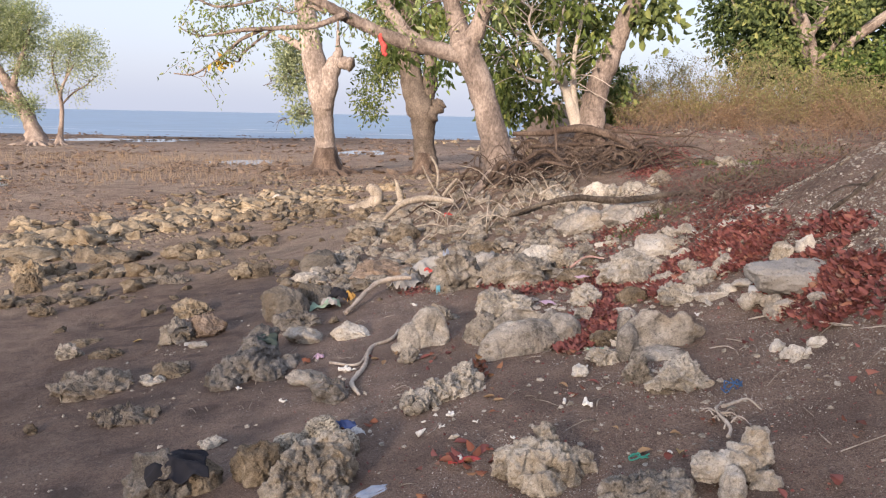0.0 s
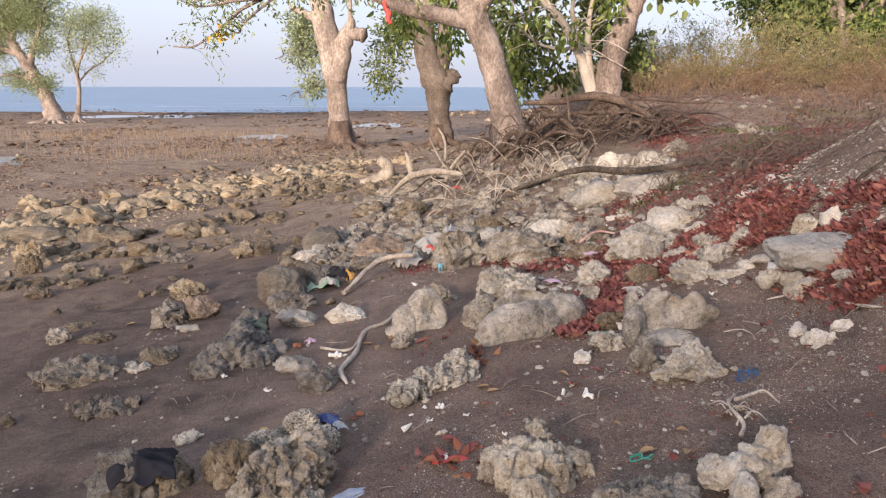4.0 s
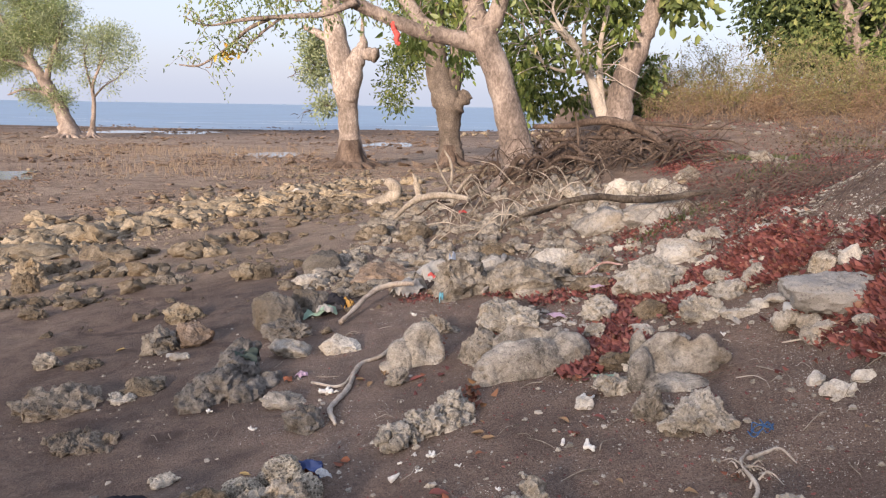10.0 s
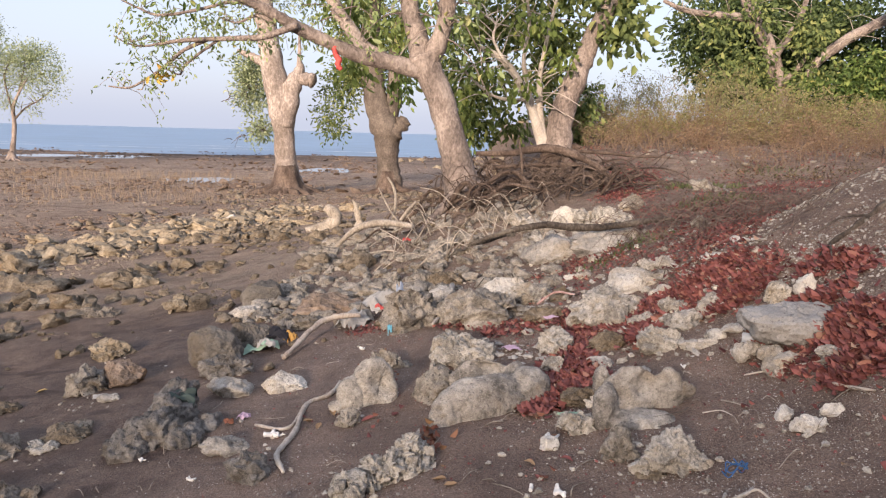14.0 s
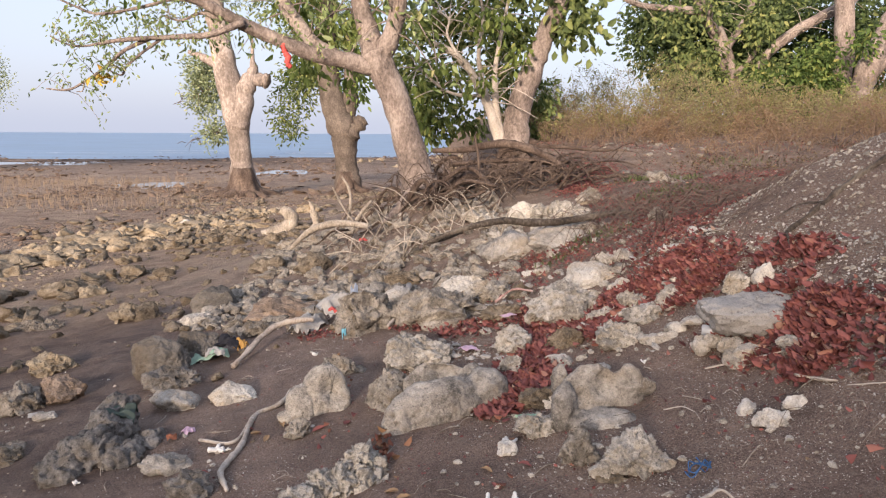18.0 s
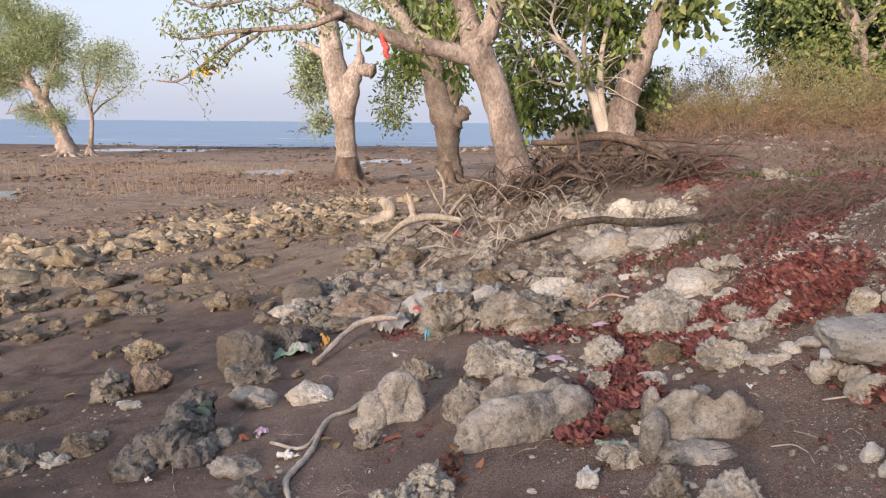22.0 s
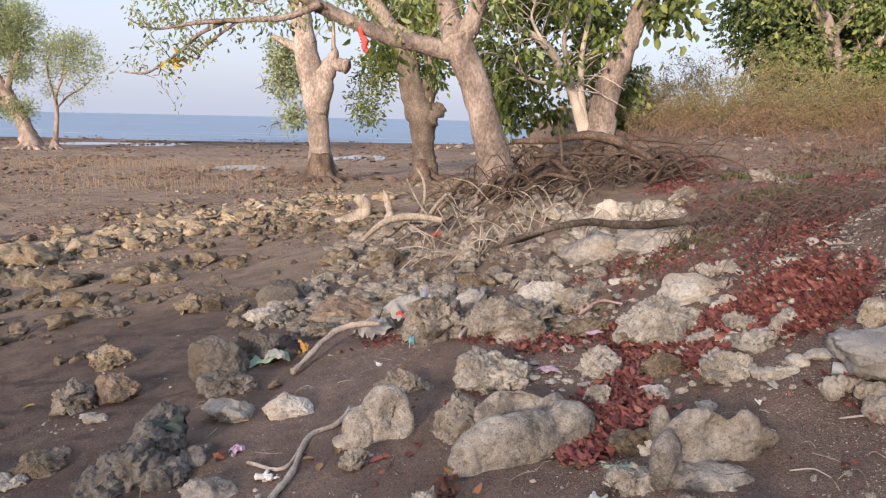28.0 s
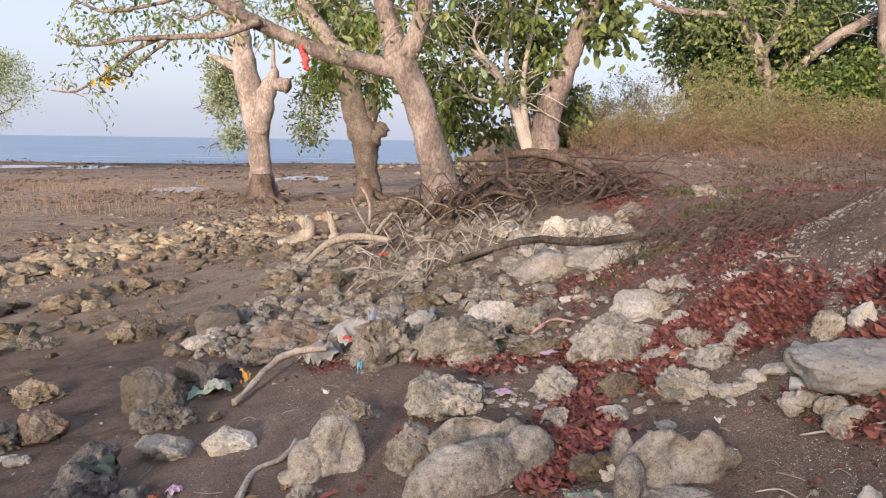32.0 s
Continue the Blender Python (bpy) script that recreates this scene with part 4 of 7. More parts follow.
coral_rock("coral", 0.89, 4.58, 0.20, 0.11, 0.08, "pale coral stone with plastic beside leaves")
coral_rock("pale", 1.00, 4.90, 0.12, 0.08, 0.04, "pale stone among red leaves")
coral_rock("coral", 1.91, 5.87, 0.11, 0.08, 0.08, "pale coral stone on red leaves")
coral_rock("white", -0.73, 5.83, 0.28, 0.19, 0.10, "wedge of white coral stone on dark sand")
coral_rock("pale", -1.09, 5.87, 0.27, 0.21, 0.09, "pale grey stone on dark sand")
coral_rock("block", -1.43, 6.63, 0.37, 0.22, 0.25, "square dark grey block of rock")
coral_rock("block", -1.25, 6.92, 0.28, 0.20, 0.20, "dark grey rock next to the block")
coral_rock("dark", -1.25, 6.30, 0.35, 0.17, 0.11, "low dark rock in front of the block")
coral_rock("yellow", -2.47, 7.29, 0.39, 0.30, 0.10, "pale greenish brown rubble rock")
coral_rock("orange", -2.01, 6.38, 0.28, 0.22, 0.15, "orange brown rock on dark sand")
coral_rock("grey", -2.19, 6.26, 0.26, 0.23, 0.17, "grey brown rubble rock")
coral_rock("block", -1.58, 8.70, 0.42, 0.30, 0.21, "smooth dark grey boulder")
coral_rock("pale", -1.63, 8.18, 0.28, 0.22, 0.08, "pale brown stone on dark sand")
coral_rock("yellow", -2.47, 8.86, 0.34, 0.30, 0.15, "yellow grey rounded rock on wet sand")
coral_rock("brown", -2.27, 8.79, 0.22, 0.21, 0.14, "dark brown stone beside a yellow rock")
coral_rock("coral", -1.32, 8.94, 0.29, 0.26, 0.12, "pitted grey coral stone")
coral_rock("orange", -0.74, 7.80, 0.62, 0.41, 0.15, "smooth brown orange boulder")
coral_rock("grey", -0.89, 7.37, 0.23, 0.15, 0.09, "grey coral stone by the curved stick")
coral_rock("brown", -4.88, 10.61, 0.57, 0.44, 0.17, "brown coral rock on the beach")
coral_rock("grey", -4.33, 9.77, 0.33, 0.26, 0.08, "low grey stone on wet sand")
coral_rock("crust", -3.48, 9.05, 0.45, 0.29, 0.06, "low brown pitted rock on wet sand")
coral_rock("brown", -3.86, 10.53, 0.24, 0.18, 0.08, "small brown coral stone")
coral_rock("yellow", -3.60, 10.65, 0.36, 0.27, 0.11, "yellowish coral stone on wet sand")
coral_rock("crust", -1.93, 5.52, 0.21, 0.16, 0.03, "low brown green rock on wet sand")
coral_rock("coral", -1.12, 4.09, 0.12, 0.10, 0.04, "small coral stone on dark sand")
coral_rock("crust", -2.32, 5.22, 0.47, 0.36, 0.09, "low grey pitted rock on wet sand")
coral_rock("coral", -1.94, 5.23, 0.17, 0.13, 0.05, "pale pitted coral stone")
coral_rock("brown", -1.87, 5.36, 0.21, 0.17, 0.07, "low brown grey coral rock")
coral_rock("crust", -1.81, 4.60, 0.41, 0.22, 0.03, "thin brown crust of rock on wet sand")
coral_rock("pale", -0.85, 4.94, 0.24, 0.13, 0.06, "flat pale stone by a stick")
coral_rock("dark", -0.63, 4.56, 0.20, 0.15, 0.11, "dark grey rough rock")
coral_rock("brown", -0.76, 3.65, 0.23, 0.15, 0.18, "brown coral rock on dark sand")
coral_rock("brown", -1.04, 3.67, 0.22, 0.20, 0.11, "brown hollow rock beneath a black cloth")
coral_rock("grey", 0.82, 3.14, 0.30, 0.23, 0.09, "grey pitted coral dome on sand")
coral_rock("brown", -2.69, 6.05, 0.25, 0.16, 0.05, "flat stone with an orange leaf")
coral_rock("pale", -1.93, 6.00, 0.14, 0.10, 0.04, "flat pale stone on wet sand")
coral_rock("coral", 1.17, 4.26, 0.12, 0.08, 0.03, "small white stones by red leaves")
coral_rock("white", 0.75, 7.42, 0.36, 0.22, 0.17, "white smooth stone on red leaves", 14, -8)

for k in range(9):
    ly = 9.6 + 1.35 * k
    coral_rock("yellow", -6.6 + (ly - 12.5) * 0.25 + 0.35 * math.sin(k * 2.2), ly, 1.25 + 0.35 * math.sin(k * 1.4), 0.85, 0.13 + 0.04 * math.sin(k * 3.1), "low yellowish crust of coral rock along the ledge", 20 * math.sin(k * 1.7))


def rubble(name, n, area, sizes, style, label, keep, detail=1, tall=1.0):
    """Many small stones in one mesh."""
    rnd = random.Random(len(name) + n)
    protos = []
    for k in range(7):
        bm = bmesh.new()
        bmesh.ops.create_icosphere(bm, subdivisions=detail, radius=1)
        for v in bm.verts:
            o = Vector((k * 5, 1, 2))
            v.co += noise.noise_vector(v.co * 1.2 + o) * 0.55
            v.co *= 1 + 0.35 * noise.noise(v.co * 2.3 + o) + 0.3 * (1 - 2 * abs(noise.noise(v.co * 3 - o)))
        protos.append((np.array([v.co[:] for v in bm.verts]), [[v.index for v in f.verts] for f in bm.faces]))
        bm.free()
    verts, faces = [], []
    tries = 0
    made = 0
    while made < n and tries < n * 30:
        tries += 1
        x, y = rnd.uniform(area[0], area[1]), area[2] + (area[3] - area[2]) * rnd.random() ** 1.3
        if rnd.random() > keep(x, y):
            continue
        made += 1
        pv, pf = protos[rnd.randrange(7)]
        s = sizes[0] * (sizes[1] / sizes[0]) ** (rnd.random() ** 2.2)
        turn = np.array(Euler((rnd.uniform(-0.5, 0.5), rnd.uniform(-0.5, 0.5), rnd.uniform(0, 6.3))).to_matrix())
        q = (pv * np.array([s, s * rnd.uniform(0.5, 1), s * rnd.uniform(0.35, 0.75) * tall])) @ turn.T
        q += np.array([x, y, land(x, y) + dents(x, y) + s * 0.12])
        k = len(verts)
        verts.extend(q.tolist())
        faces.extend([tuple(i + k for i in f) for f in pf])
    ob = sheet(name, verts, faces, ROCKS[style], soft=detail > 1)
    tagged(ob, label, "rubble", kind="stuff")


def blotch(x, y, scale, cut, seed):
    return smooth(cut, cut + 0.25, noise.noise(Vector((x * scale, y * scale, seed))))


def ledge(y):
    return -6.5 + (y - 12.5) * 0.25


rubble("shell_grit", 26000, (-1.4, 2.6, 2.6, 7.0), (0.0009, 0.0036), "white", "white shell and coral grit on dark sand", lambda x, y: (0.10 + 0.9 * blotch(x, y, 1.4, 0.0, 4)) * smooth(-1.6, 0.9, x))
rubble("coral_pebbles", 650, (-1.6, 3.0, 2.6, 9.0), (0.006, 0.02), "coral", "pale coral pebbles scattered over the sand", lambda x, y: 0.05 + blotch(x, y, 1.1, 0.1, 9) * smooth(-1.0, 1.4, x))
rubble("coral_rubble", 260, (-0.2, 2.2, 5.2, 9.6), (0.010, 0.042), "coral", "pale coral rubble between the rocks", lambda x, y: smooth(-0.1, 1.2, x + 0.1 * (y - 6)) * (0.15 + blotch(x, y, 0.9, 0.0, 2)), 3)
rubble("brown_rubble", 240, (-4.5, 0.6, 6.5, 11.5), (0.012, 0.07), "brown", "brown coral rubble on wet sand", lambda x, y: smooth(6.8, 9.0, y) * (0.06 + blotch(x, y, 0.8, 0.1, 5)), 3)
rubble("coral_shards", 650, (-0.4, 2.4, 4.2, 8.2), (0.008, 0.040), "white", "flat white coral shards among leaves and stones", lambda x, y: smooth(0.2, 1.1, x) * smooth(4.6, 5.6, y + 0.3 * (1.2 - x)) * (0.08 + blotch(x, y, 1.6, 0.05, 52)), 2, 0.6)
rubble("sand_bits", 500, (-2.6, 1.2, 3.4, 8.0), (0.004, 0.016), "pale", "small pale stones strewn on dark sand", lambda x, y: 0.12 + blotch(x, y, 1.3, 0.1, 57), 1)
rubble("grey_rubble", 1200, (-1.6, 1.4, 7.4, 12.0), (0.02, 0.11), "grey", "grey coral rubble in front of the roots", lambda x, y: smooth(7.0, 8.8, y) * (0.2 + blotch(x, y, 0.8, -0.1, 6)), 3)
rubble("ledge_rubble", 1300, (-14, -1.0, 9.0, 22.0), (0.02, 0.17), "yellow", "yellowish coral rocks along the ledge", lambda x, y: math.exp(-((x - ledge(y)) / 0.75) ** 2) * (0.25 + blotch(x, y, 0.6, -0.1, 7)), 3)
rubble("ledge_chips", 900, (-14, -1.0, 9.0, 24.0), (0.015, 0.05), "coral", "pale coral chips along the ledge", lambda x, y: math.exp(-((x - ledge(y)) / 0.8) ** 2) * (0.2 + blotch(x, y, 1.0, 0.0, 17)), 1)
rubble("ledge_gravel", 5200, (-14, -1.0, 9.0, 22.0), (0.008, 0.035), "yellow", "pale coral gravel along the sunlit ledge", lambda x, y: math.exp(-((x - ledge(y) - 0.3) / 0.9) ** 2) * (0.15 + blotch(x, y, 0.8, -0.1, 27)), 1)
rubble("ledge_dark_rubble", 800, (-9, 0.5, 8.0, 19.0), (0.02, 0.14), "brown", "brown rocks below the ledge", lambda x, y: math.exp(-((x - ledge(y) - 2.1) / 1.5) ** 2) * (0.06 + blotch(x, y, 0.7, 0.0, 8)), 3)
rubble("mud_lumps", 7500, (-16, 4, 11.0, 34.0), (0.012, 0.065), "mud", "brown weedy lumps on the tidal mud", lambda x, y: smooth(0.0, 2.0, ledge(y) - x + 1.0 + 6 * smooth(18, 26, y)) * (0.15 + blotch(x, y * 0.6, 0.35, -0.05, 3)), 2, 0.4)
rubble("weedy_rubble", 900, (-9.0, 1.2, 13.5, 29.0), (0.03, 0.17), "brown", "weedy brown rubble between the ledge and the trees", lambda x, y: smooth(-9.0, -5.0, x + 0.1 * (29 - y)) * (0.12 + blotch(x, y * 0.7, 0.5, -0.05, 62)), 2, 0.6)
rubble("weedy_lumps", 1500, (-19, -3.0, 15.0, 34.0), (0.02, 0.12), "mud", "dark weedy lumps on the mud behind the ledge", lambda x, y: smooth(0.2, 1.4, ledge(y) - x) * (0.05 + 0.9 * blotch(x, y * 0.6, 0.35, 0.05, 91)), 2, 0.55)
rubble("pale_flat_stones", 120, (-16, -2.0, 15.5, 30.0), (0.02, 0.09), "yellow", "pale stones strewn on the mud behind the ledge", lambda x, y: smooth(0.2, 1.4, ledge(y) - x) * (0.1 + blotch(x, y, 0.4, 0.1, 93)), 2, 0.7)
rubble("flat_rubble", 5200, (-48, 10, 28.0, 90.0), (0.05, 0.26), "mud", "low brown lumps on the tidal flat", lambda x, y: 0.12 + blotch(x, y * 0.5, 0.22, 0.0, 3), 1, 0.35)
rubble("rise_stones", 260, (2.0, 8.5, 8.8, 15.5), (0.012, 0.075), "grey", "grey stones strewn over the rise behind the path", lambda x, y: 0.1 + blotch(x, y, 0.8, 0.05, 44), 2, 0.7)
rubble("far_rubble", 420, (-10, 14, 24.0, 75.0), (0.1, 0.36), "yellow", "pale stones on the far flat", lambda x, y: blotch(x, y * 0.4, 0.2, 0.05, 12) * smooth(-8, 2, x), 2)

rubble("bank_gravel", 9000, (1.9, 4.6, 3.6, 8.2), (0.004, 0.016), "coral", "pale grey gravel over the bank", lambda x, y: smooth(1.9, 2.4, x) * (0.25 + blotch(x, y, 1.2, -0.1, 14)))
rubble("bank_shells", 6500, (1.9, 4.6, 3.6, 8.2), (0.003, 0.012), "white", "white shell and coral bits on the bank", lambda x, y: smooth(1.9, 2.4, x) * (0.15 + blotch(x, y, 1.5, 0.05, 24)))


def stones(n, area, sizes, style, label, keep, seed, group, tall=1.0):
    """Single stones that share eight shapes."""
    rnd = random.Random(seed)
    shapes = []
    for k in range(8):
        me = worn_rock(style, 0.30, 0.24, 0.14, 200 + seed * 10 + k, 4)
        me.materials.append(ROCKS[style])
        shapes.append(me)
    made = 0
    while made < n:
        x, y = rnd.uniform(area[0], area[1]), rnd.uniform(area[2], area[3])
        if rnd.random() > keep(x, y):
            continue
        made += 1
        s = sizes[0] * (sizes[1] / sizes[0]) ** (rnd.random() ** 1.6) / 0.30
        ob = new("beach_stone", shapes[rnd.randrange(8)])
        ob.matrix_world = pose(x, y, land(x, y), rnd.uniform(-12, 12), rnd.uniform(-12, 12), rnd.uniform(0, 360)) @ Matrix.Diagonal((s, s * rnd.uniform(0.8, 1.2), s * rnd.uniform(0.7, 1.25) * tall, 1))
        tagged(ob, label, "stone", group)


stones(110, (-1.0, 2.1, 7.6, 10.6), (0.05, 0.22), "grey", "weathered grey coral stone packed between boulders", lambda x, y: math.exp(-((x - 0.75) / 0.7) ** 2) * 0.9, 1, "grey stones between boulders")
stones(70, (0.5, 2.1, 5.9, 9.6), (0.03, 0.11), "coral", "pale coral stone packed between boulders", lambda x, y: math.exp(-((x - 1.35) / 0.55) ** 2) * 0.9, 2, "pale stones between boulders")
stones(70, (-12, -1, 9.0, 22.0), (0.12, 0.75), "yellow", "yellowish coral stone on the sunlit ledge", lambda x, y: math.exp(-((x - ledge(y)) / 0.7) ** 2), 3, "ledge stones", 0.42)
stones(34, (-6, 0.3, 7.4, 13.0), (0.08, 0.26), "brown", "brown coral stone on the wet sand", lambda x, y: math.exp(-((x - ledge(y) - 3.0) / 1.4) ** 2) * (0.15 + blotch(x, y, 0.7, 0.0, 8)), 4, "brown stones below the ledge", 0.6)
stones(34, (0.8, 2.4, 7.9, 10.0), (0.10, 0.27), "coral", "pale limestone rock lying by the fallen limb", lambda x, y: math.exp(-((x - 1.55) / 0.5) ** 2 - ((y - 8.8) / 0.7) ** 2), 6, "pale rocks by the limb", 1.2)
stones(16, (-2.4, 0.4, 4.4, 8.0), (0.03, 0.11), "brown", "small brown stone on dark sand", lambda x, y: 0.3 + blotch(x, y, 1.2, 0.0, 18), 5, "small stones on the sand")


# ---- fallen leaves ----
fallen = {"red": ([], []), "orange": ([], []), "brown": ([], [])}


def leaf_patch(x, y, rx, ry, n, kind):
    for _ in range(int(n * 2.2)):
        a, r = random.uniform(0, 6.283), random.random() ** 0.6 * (1.12 if random.random() < 0.91 else 1.8)
        px, py = x + rx * r * math.cos(a), y + ry * r * math.sin(a)
        fallen[kind][0].append((px, py, land(px, py) + dents(px, py) + random.uniform(0.002, 0.03)))
        b = random.uniform(0, 6.283)
        fallen[kind][1].append((math.cos(b), math.sin(b), random.uniform(-0.25, 0.4)))


leaf_patch(0.73, 4.93, 0.08, 0.10, 70, "red")
leaf_patch(0.81, 5.12, 0.13, 0.20, 220, "red")
leaf_patch(0.94, 5.33, 0.14, 0.24, 260, "red")
leaf_patch(1.10, 5.33, 0.06, 0.19, 60, "red")
leaf_patch(1.08, 5.96, 0.14, 0.27, 200, "red")
leaf_patch(1.05, 5.61, 0.08, 0.16, 90, "red")
leaf_patch(1.01, 6.47, 0.20, 0.15, 110, "red")
leaf_patch(1.25, 6.13, 0.16, 0.19, 120, "red")
leaf_patch(1.44, 5.85, 0.13, 0.13, 110, "red")
leaf_patch(1.45, 6.05, 0.19, 0.13, 120, "red")
leaf_patch(0.67, 6.46, 0.15, 0.21, 80, "red")
leaf_patch(0.38, 6.66, 0.16, 0.11, 50, "red")
leaf_patch(1.68, 6.18, 0.22, 0.16, 170, "red")
leaf_patch(1.91, 6.26, 0.27, 0.18, 220, "red")
leaf_patch(1.97, 5.83, 0.16, 0.11, 160, "red")
leaf_patch(2.10, 5.80, 0.20, 0.14, 260, "red")
leaf_patch(1.40, 7.72, 0.38, 0.29, 200, "red")
leaf_patch(1.89, 6.99, 0.31, 0.42, 180, "red")
leaf_patch(2.02, 6.23, 0.22, 0.14, 200, "red")
leaf_patch(2.05, 4.48, 0.11, 0.11, 240, "red")
leaf_patch(2.10, 4.76, 0.22, 0.20, 260, "red")
leaf_patch(2.23, 4.76, 0.10, 0.20, 260, "red")
leaf_patch(2.12, 5.18, 0.26, 0.12, 240, "red")
leaf_patch(2.03, 6.04, 0.29, 0.20, 210, "red")
leaf_patch(2.39, 5.52, 0.10, 0.13, 80, "red")
leaf_patch(2.47, 5.33, 0.07, 0.16, 100, "red")
leaf_patch(2.96, 11.83, 0.37, 3.00, 66, "red")
leaf_patch(2.50, 10.65, 0.23, 0.55, 33, "red")
leaf_patch(2.46, 8.27, 0.39, 0.35, 78, "red")
leaf_patch(2.51, 7.41, 0.50, 0.45, 126, "red")
leaf_patch(2.95, 8.03, 0.31, 0.68, 90, "red")
leaf_patch(2.56, 8.83, 0.23, 0.21, 36, "red")
leaf_patch(4.46, 11.76, 0.68, 3.00, 90, "red")
leaf_patch(5.69, 12.56, 0.75, 3.00, 114, "red")
leaf_patch(2.95, 9.43, 0.38, 1.56, 66, "red")
leaf_patch(0.20, 4.63, 0.06, 0.18, 22, "orange")
leaf_patch(-0.30, 6.97, 0.17, 0.16, 30, "red")
leaf_patch(-0.41, 6.98, 0.11, 0.11, 20, "red")
leaf_patch(0.08, 3.58, 0.11, 0.05, 7, "red")
leaf_patch(0.17, 3.57, 0.11, 0.06, 6, "orange")
leaf_patch(2.30, 4.31, 0.22, 0.30, 200, "red")
for k in range(40):
    u = (k / 39) ** 1.4
    leaf_patch(2.02 + 3.4 * u, 6.30 + 4.9 * u + 0.6 * math.sin(u * 3.1), 0.22 + 0.3 * u, 0.22 + 0.3 * u, 14 + 38 * u, "red")
for k in range(14):
    leaf_patch(2.25 + 0.05 * k, 8.6 + 0.33 * k, 0.20 + 0.01 * k, 0.30, 36, "red")
for k in range(10):
    leaf_patch(1.15 + 0.13 * k, 7.0 + 0.10 * k, 0.20, 0.22, 16, "red")
for _ in range(70):
    lx, ly = random.uniform(-0.6, 2.4), random.uniform(2.8, 7.5)
    leaf_patch(lx, ly, 0.05, 0.05, 1, random.choice(("red", "orange", "orange")))
for _ in range(90):
    lx, ly = random.uniform(1.9, 6.5), random.uniform(6.6, 13.0)
    leaf_patch(lx, ly, 0.2, 0.2, 1, "red")
for _ in range(260):
    lx, ly = random.uniform(2.2, 8.5), random.uniform(11.5, 15.8)
    leaf_patch(lx, ly, 0.3, 0.3, 1 + 5 * blotch(lx, ly, 0.7, 0.0, 41), "red")
for k in range(16):
    u = k / 15
    leaf_patch(2.25 + 0.95 * u, 10.4 + 2.2 * u, 0.24, 0.30, 46, "red")
leaf_patch(2.65, 7.75, 0.55, 0.75, 620, "red")
leaf_patch(2.95, 8.55, 0.45, 0.60, 320, "red")
leaf_patch(2.35, 6.95, 0.25, 0.35, 170, "red")
# Brown litter that also darkens the ground in place of the brush's shade.
for _ in range(420):
    lx, ly = random.uniform(2.4, 9.0), random.uniform(8.6, 15.5)
    leaf_patch(lx, ly, 0.22, 0.22, 1 + 9 * blotch(lx, ly, 0.6, 0.0, 47), "brown")
for kind, stuff_label, mat, size in (("brown", "withered brown leaf litter darkened as shade of the brush", SHADED_LITTER, 0.060), ("red", "drift of fallen dark red leaves", RED, 0.050), ("orange", "fallen orange brown leaves", ORANGE, 0.044)):
    s, w = fallen[kind]
    shrink = np.array([1.0 - 0.36 * smooth(5.5, 7.0, p[1]) for p in s])
    ob = leaf_mesh("fallen_leaves", s, w, size * shrink * (0.5 + 0.8 * np.random.rand(len(s))), mat, wide=0.66, fold=0.36, bend=0.30, lie=1.7)
    tagged(ob, stuff_label, "leaves", kind="stuff")
crumbs, ways = [], []
for _ in range(2600):
    lx, ly = random.uniform(-0.8, 2.4), random.uniform(2.7, 6.5)
    if random.random() < 0.25 + 0.75 * smooth(-0.8, 0.6, lx):
        crumbs.append((lx, ly, land(lx, ly) + dents(lx, ly) + 0.002))
        ways.append((random.gauss(0, 1), random.gauss(0, 1), random.gauss(0, 0.15)))
ob = leaf_mesh("leaf_crumbs", crumbs, ways, 0.007 + 0.014 * np.random.rand(len(crumbs)) ** 2, RED, wide=0.7)
tagged(ob, "brown and red crumbs of dry leaves on sand", "leaves", kind="stuff")


# ---- trees ----
def tree(name, x, y, label, group=""):
    return holder(name, x, y, land(x, y), label, "tree", group)


def root_flare(parent, x, y, z, reach, r, n, material, seed, name="root"):
    rnd = random.Random(seed)
    for k in range(n):
        a = 2 * math.pi * (k + rnd.uniform(-0.3, 0.3)) / n
        f = reach * rnd.uniform(0.6, 1.2)
        rows = [(x + math.cos(a) * f * q, y + math.sin(a) * f * q, (z if q < 0.05 else land(x + math.cos(a) * f * q, y + math.sin(a) * f * q)) + dz, r * s)
                for q, dz, s in ((0.0, 0.32, 0.8), (0.3, 0.12, 0.6), (0.65, 0.03, 0.42), (1.0, -0.05, 0.2))]
        tube(name, rows, material, parent, sides=7, steps=3, seed=seed + k)


def twig_set(rows_list, n, length, rad, seed, droop=0.2):
    """Side twigs along the given branches."""
    rnd = random.Random(seed)
    out = []
    for rows in rows_list:
        c = curve_points(rows, 6)
        for _ in range(n):
            i = rnd.randrange(len(c) // 4, len(c))
            p = c[i][:3]
            d = np.array([rnd.uniform(-1, 1), rnd.uniform(-1, 1), rnd.uniform(-0.5, 0.8)])
            d /= np.linalg.norm(d)
            f = length * rnd.uniform(0.4, 1.2)
            m = p + d * f * 0.5 + np.array([0, 0, 0.1 * f])
            e = p + d * f + np.array([0, 0, -droop * f])
            out.append([(*p, rad), (*m, rad * 0.7), (*e, rad * 0.35)])
    return out


def leaves_on(parent, twigs, per, size, material, spread, droop, name="foliage", wide=0.42):
    spots, ways = [], []
    for rows in twigs:
        c = curve_points(rows, 4)
        for _ in range(per):
            p = c[random.randrange(len(c) // 3, len(c))][:3]
            spots.append(p + np.random.normal(size=3) * spread)
            w = np.random.normal(size=3)
            w[2] -= droop
            ways.append(w)
    return leaf_mesh(name, spots, ways, size * (0.6 + 0.7 * np.random.rand(len(spots))), material, parent, wide=wide)


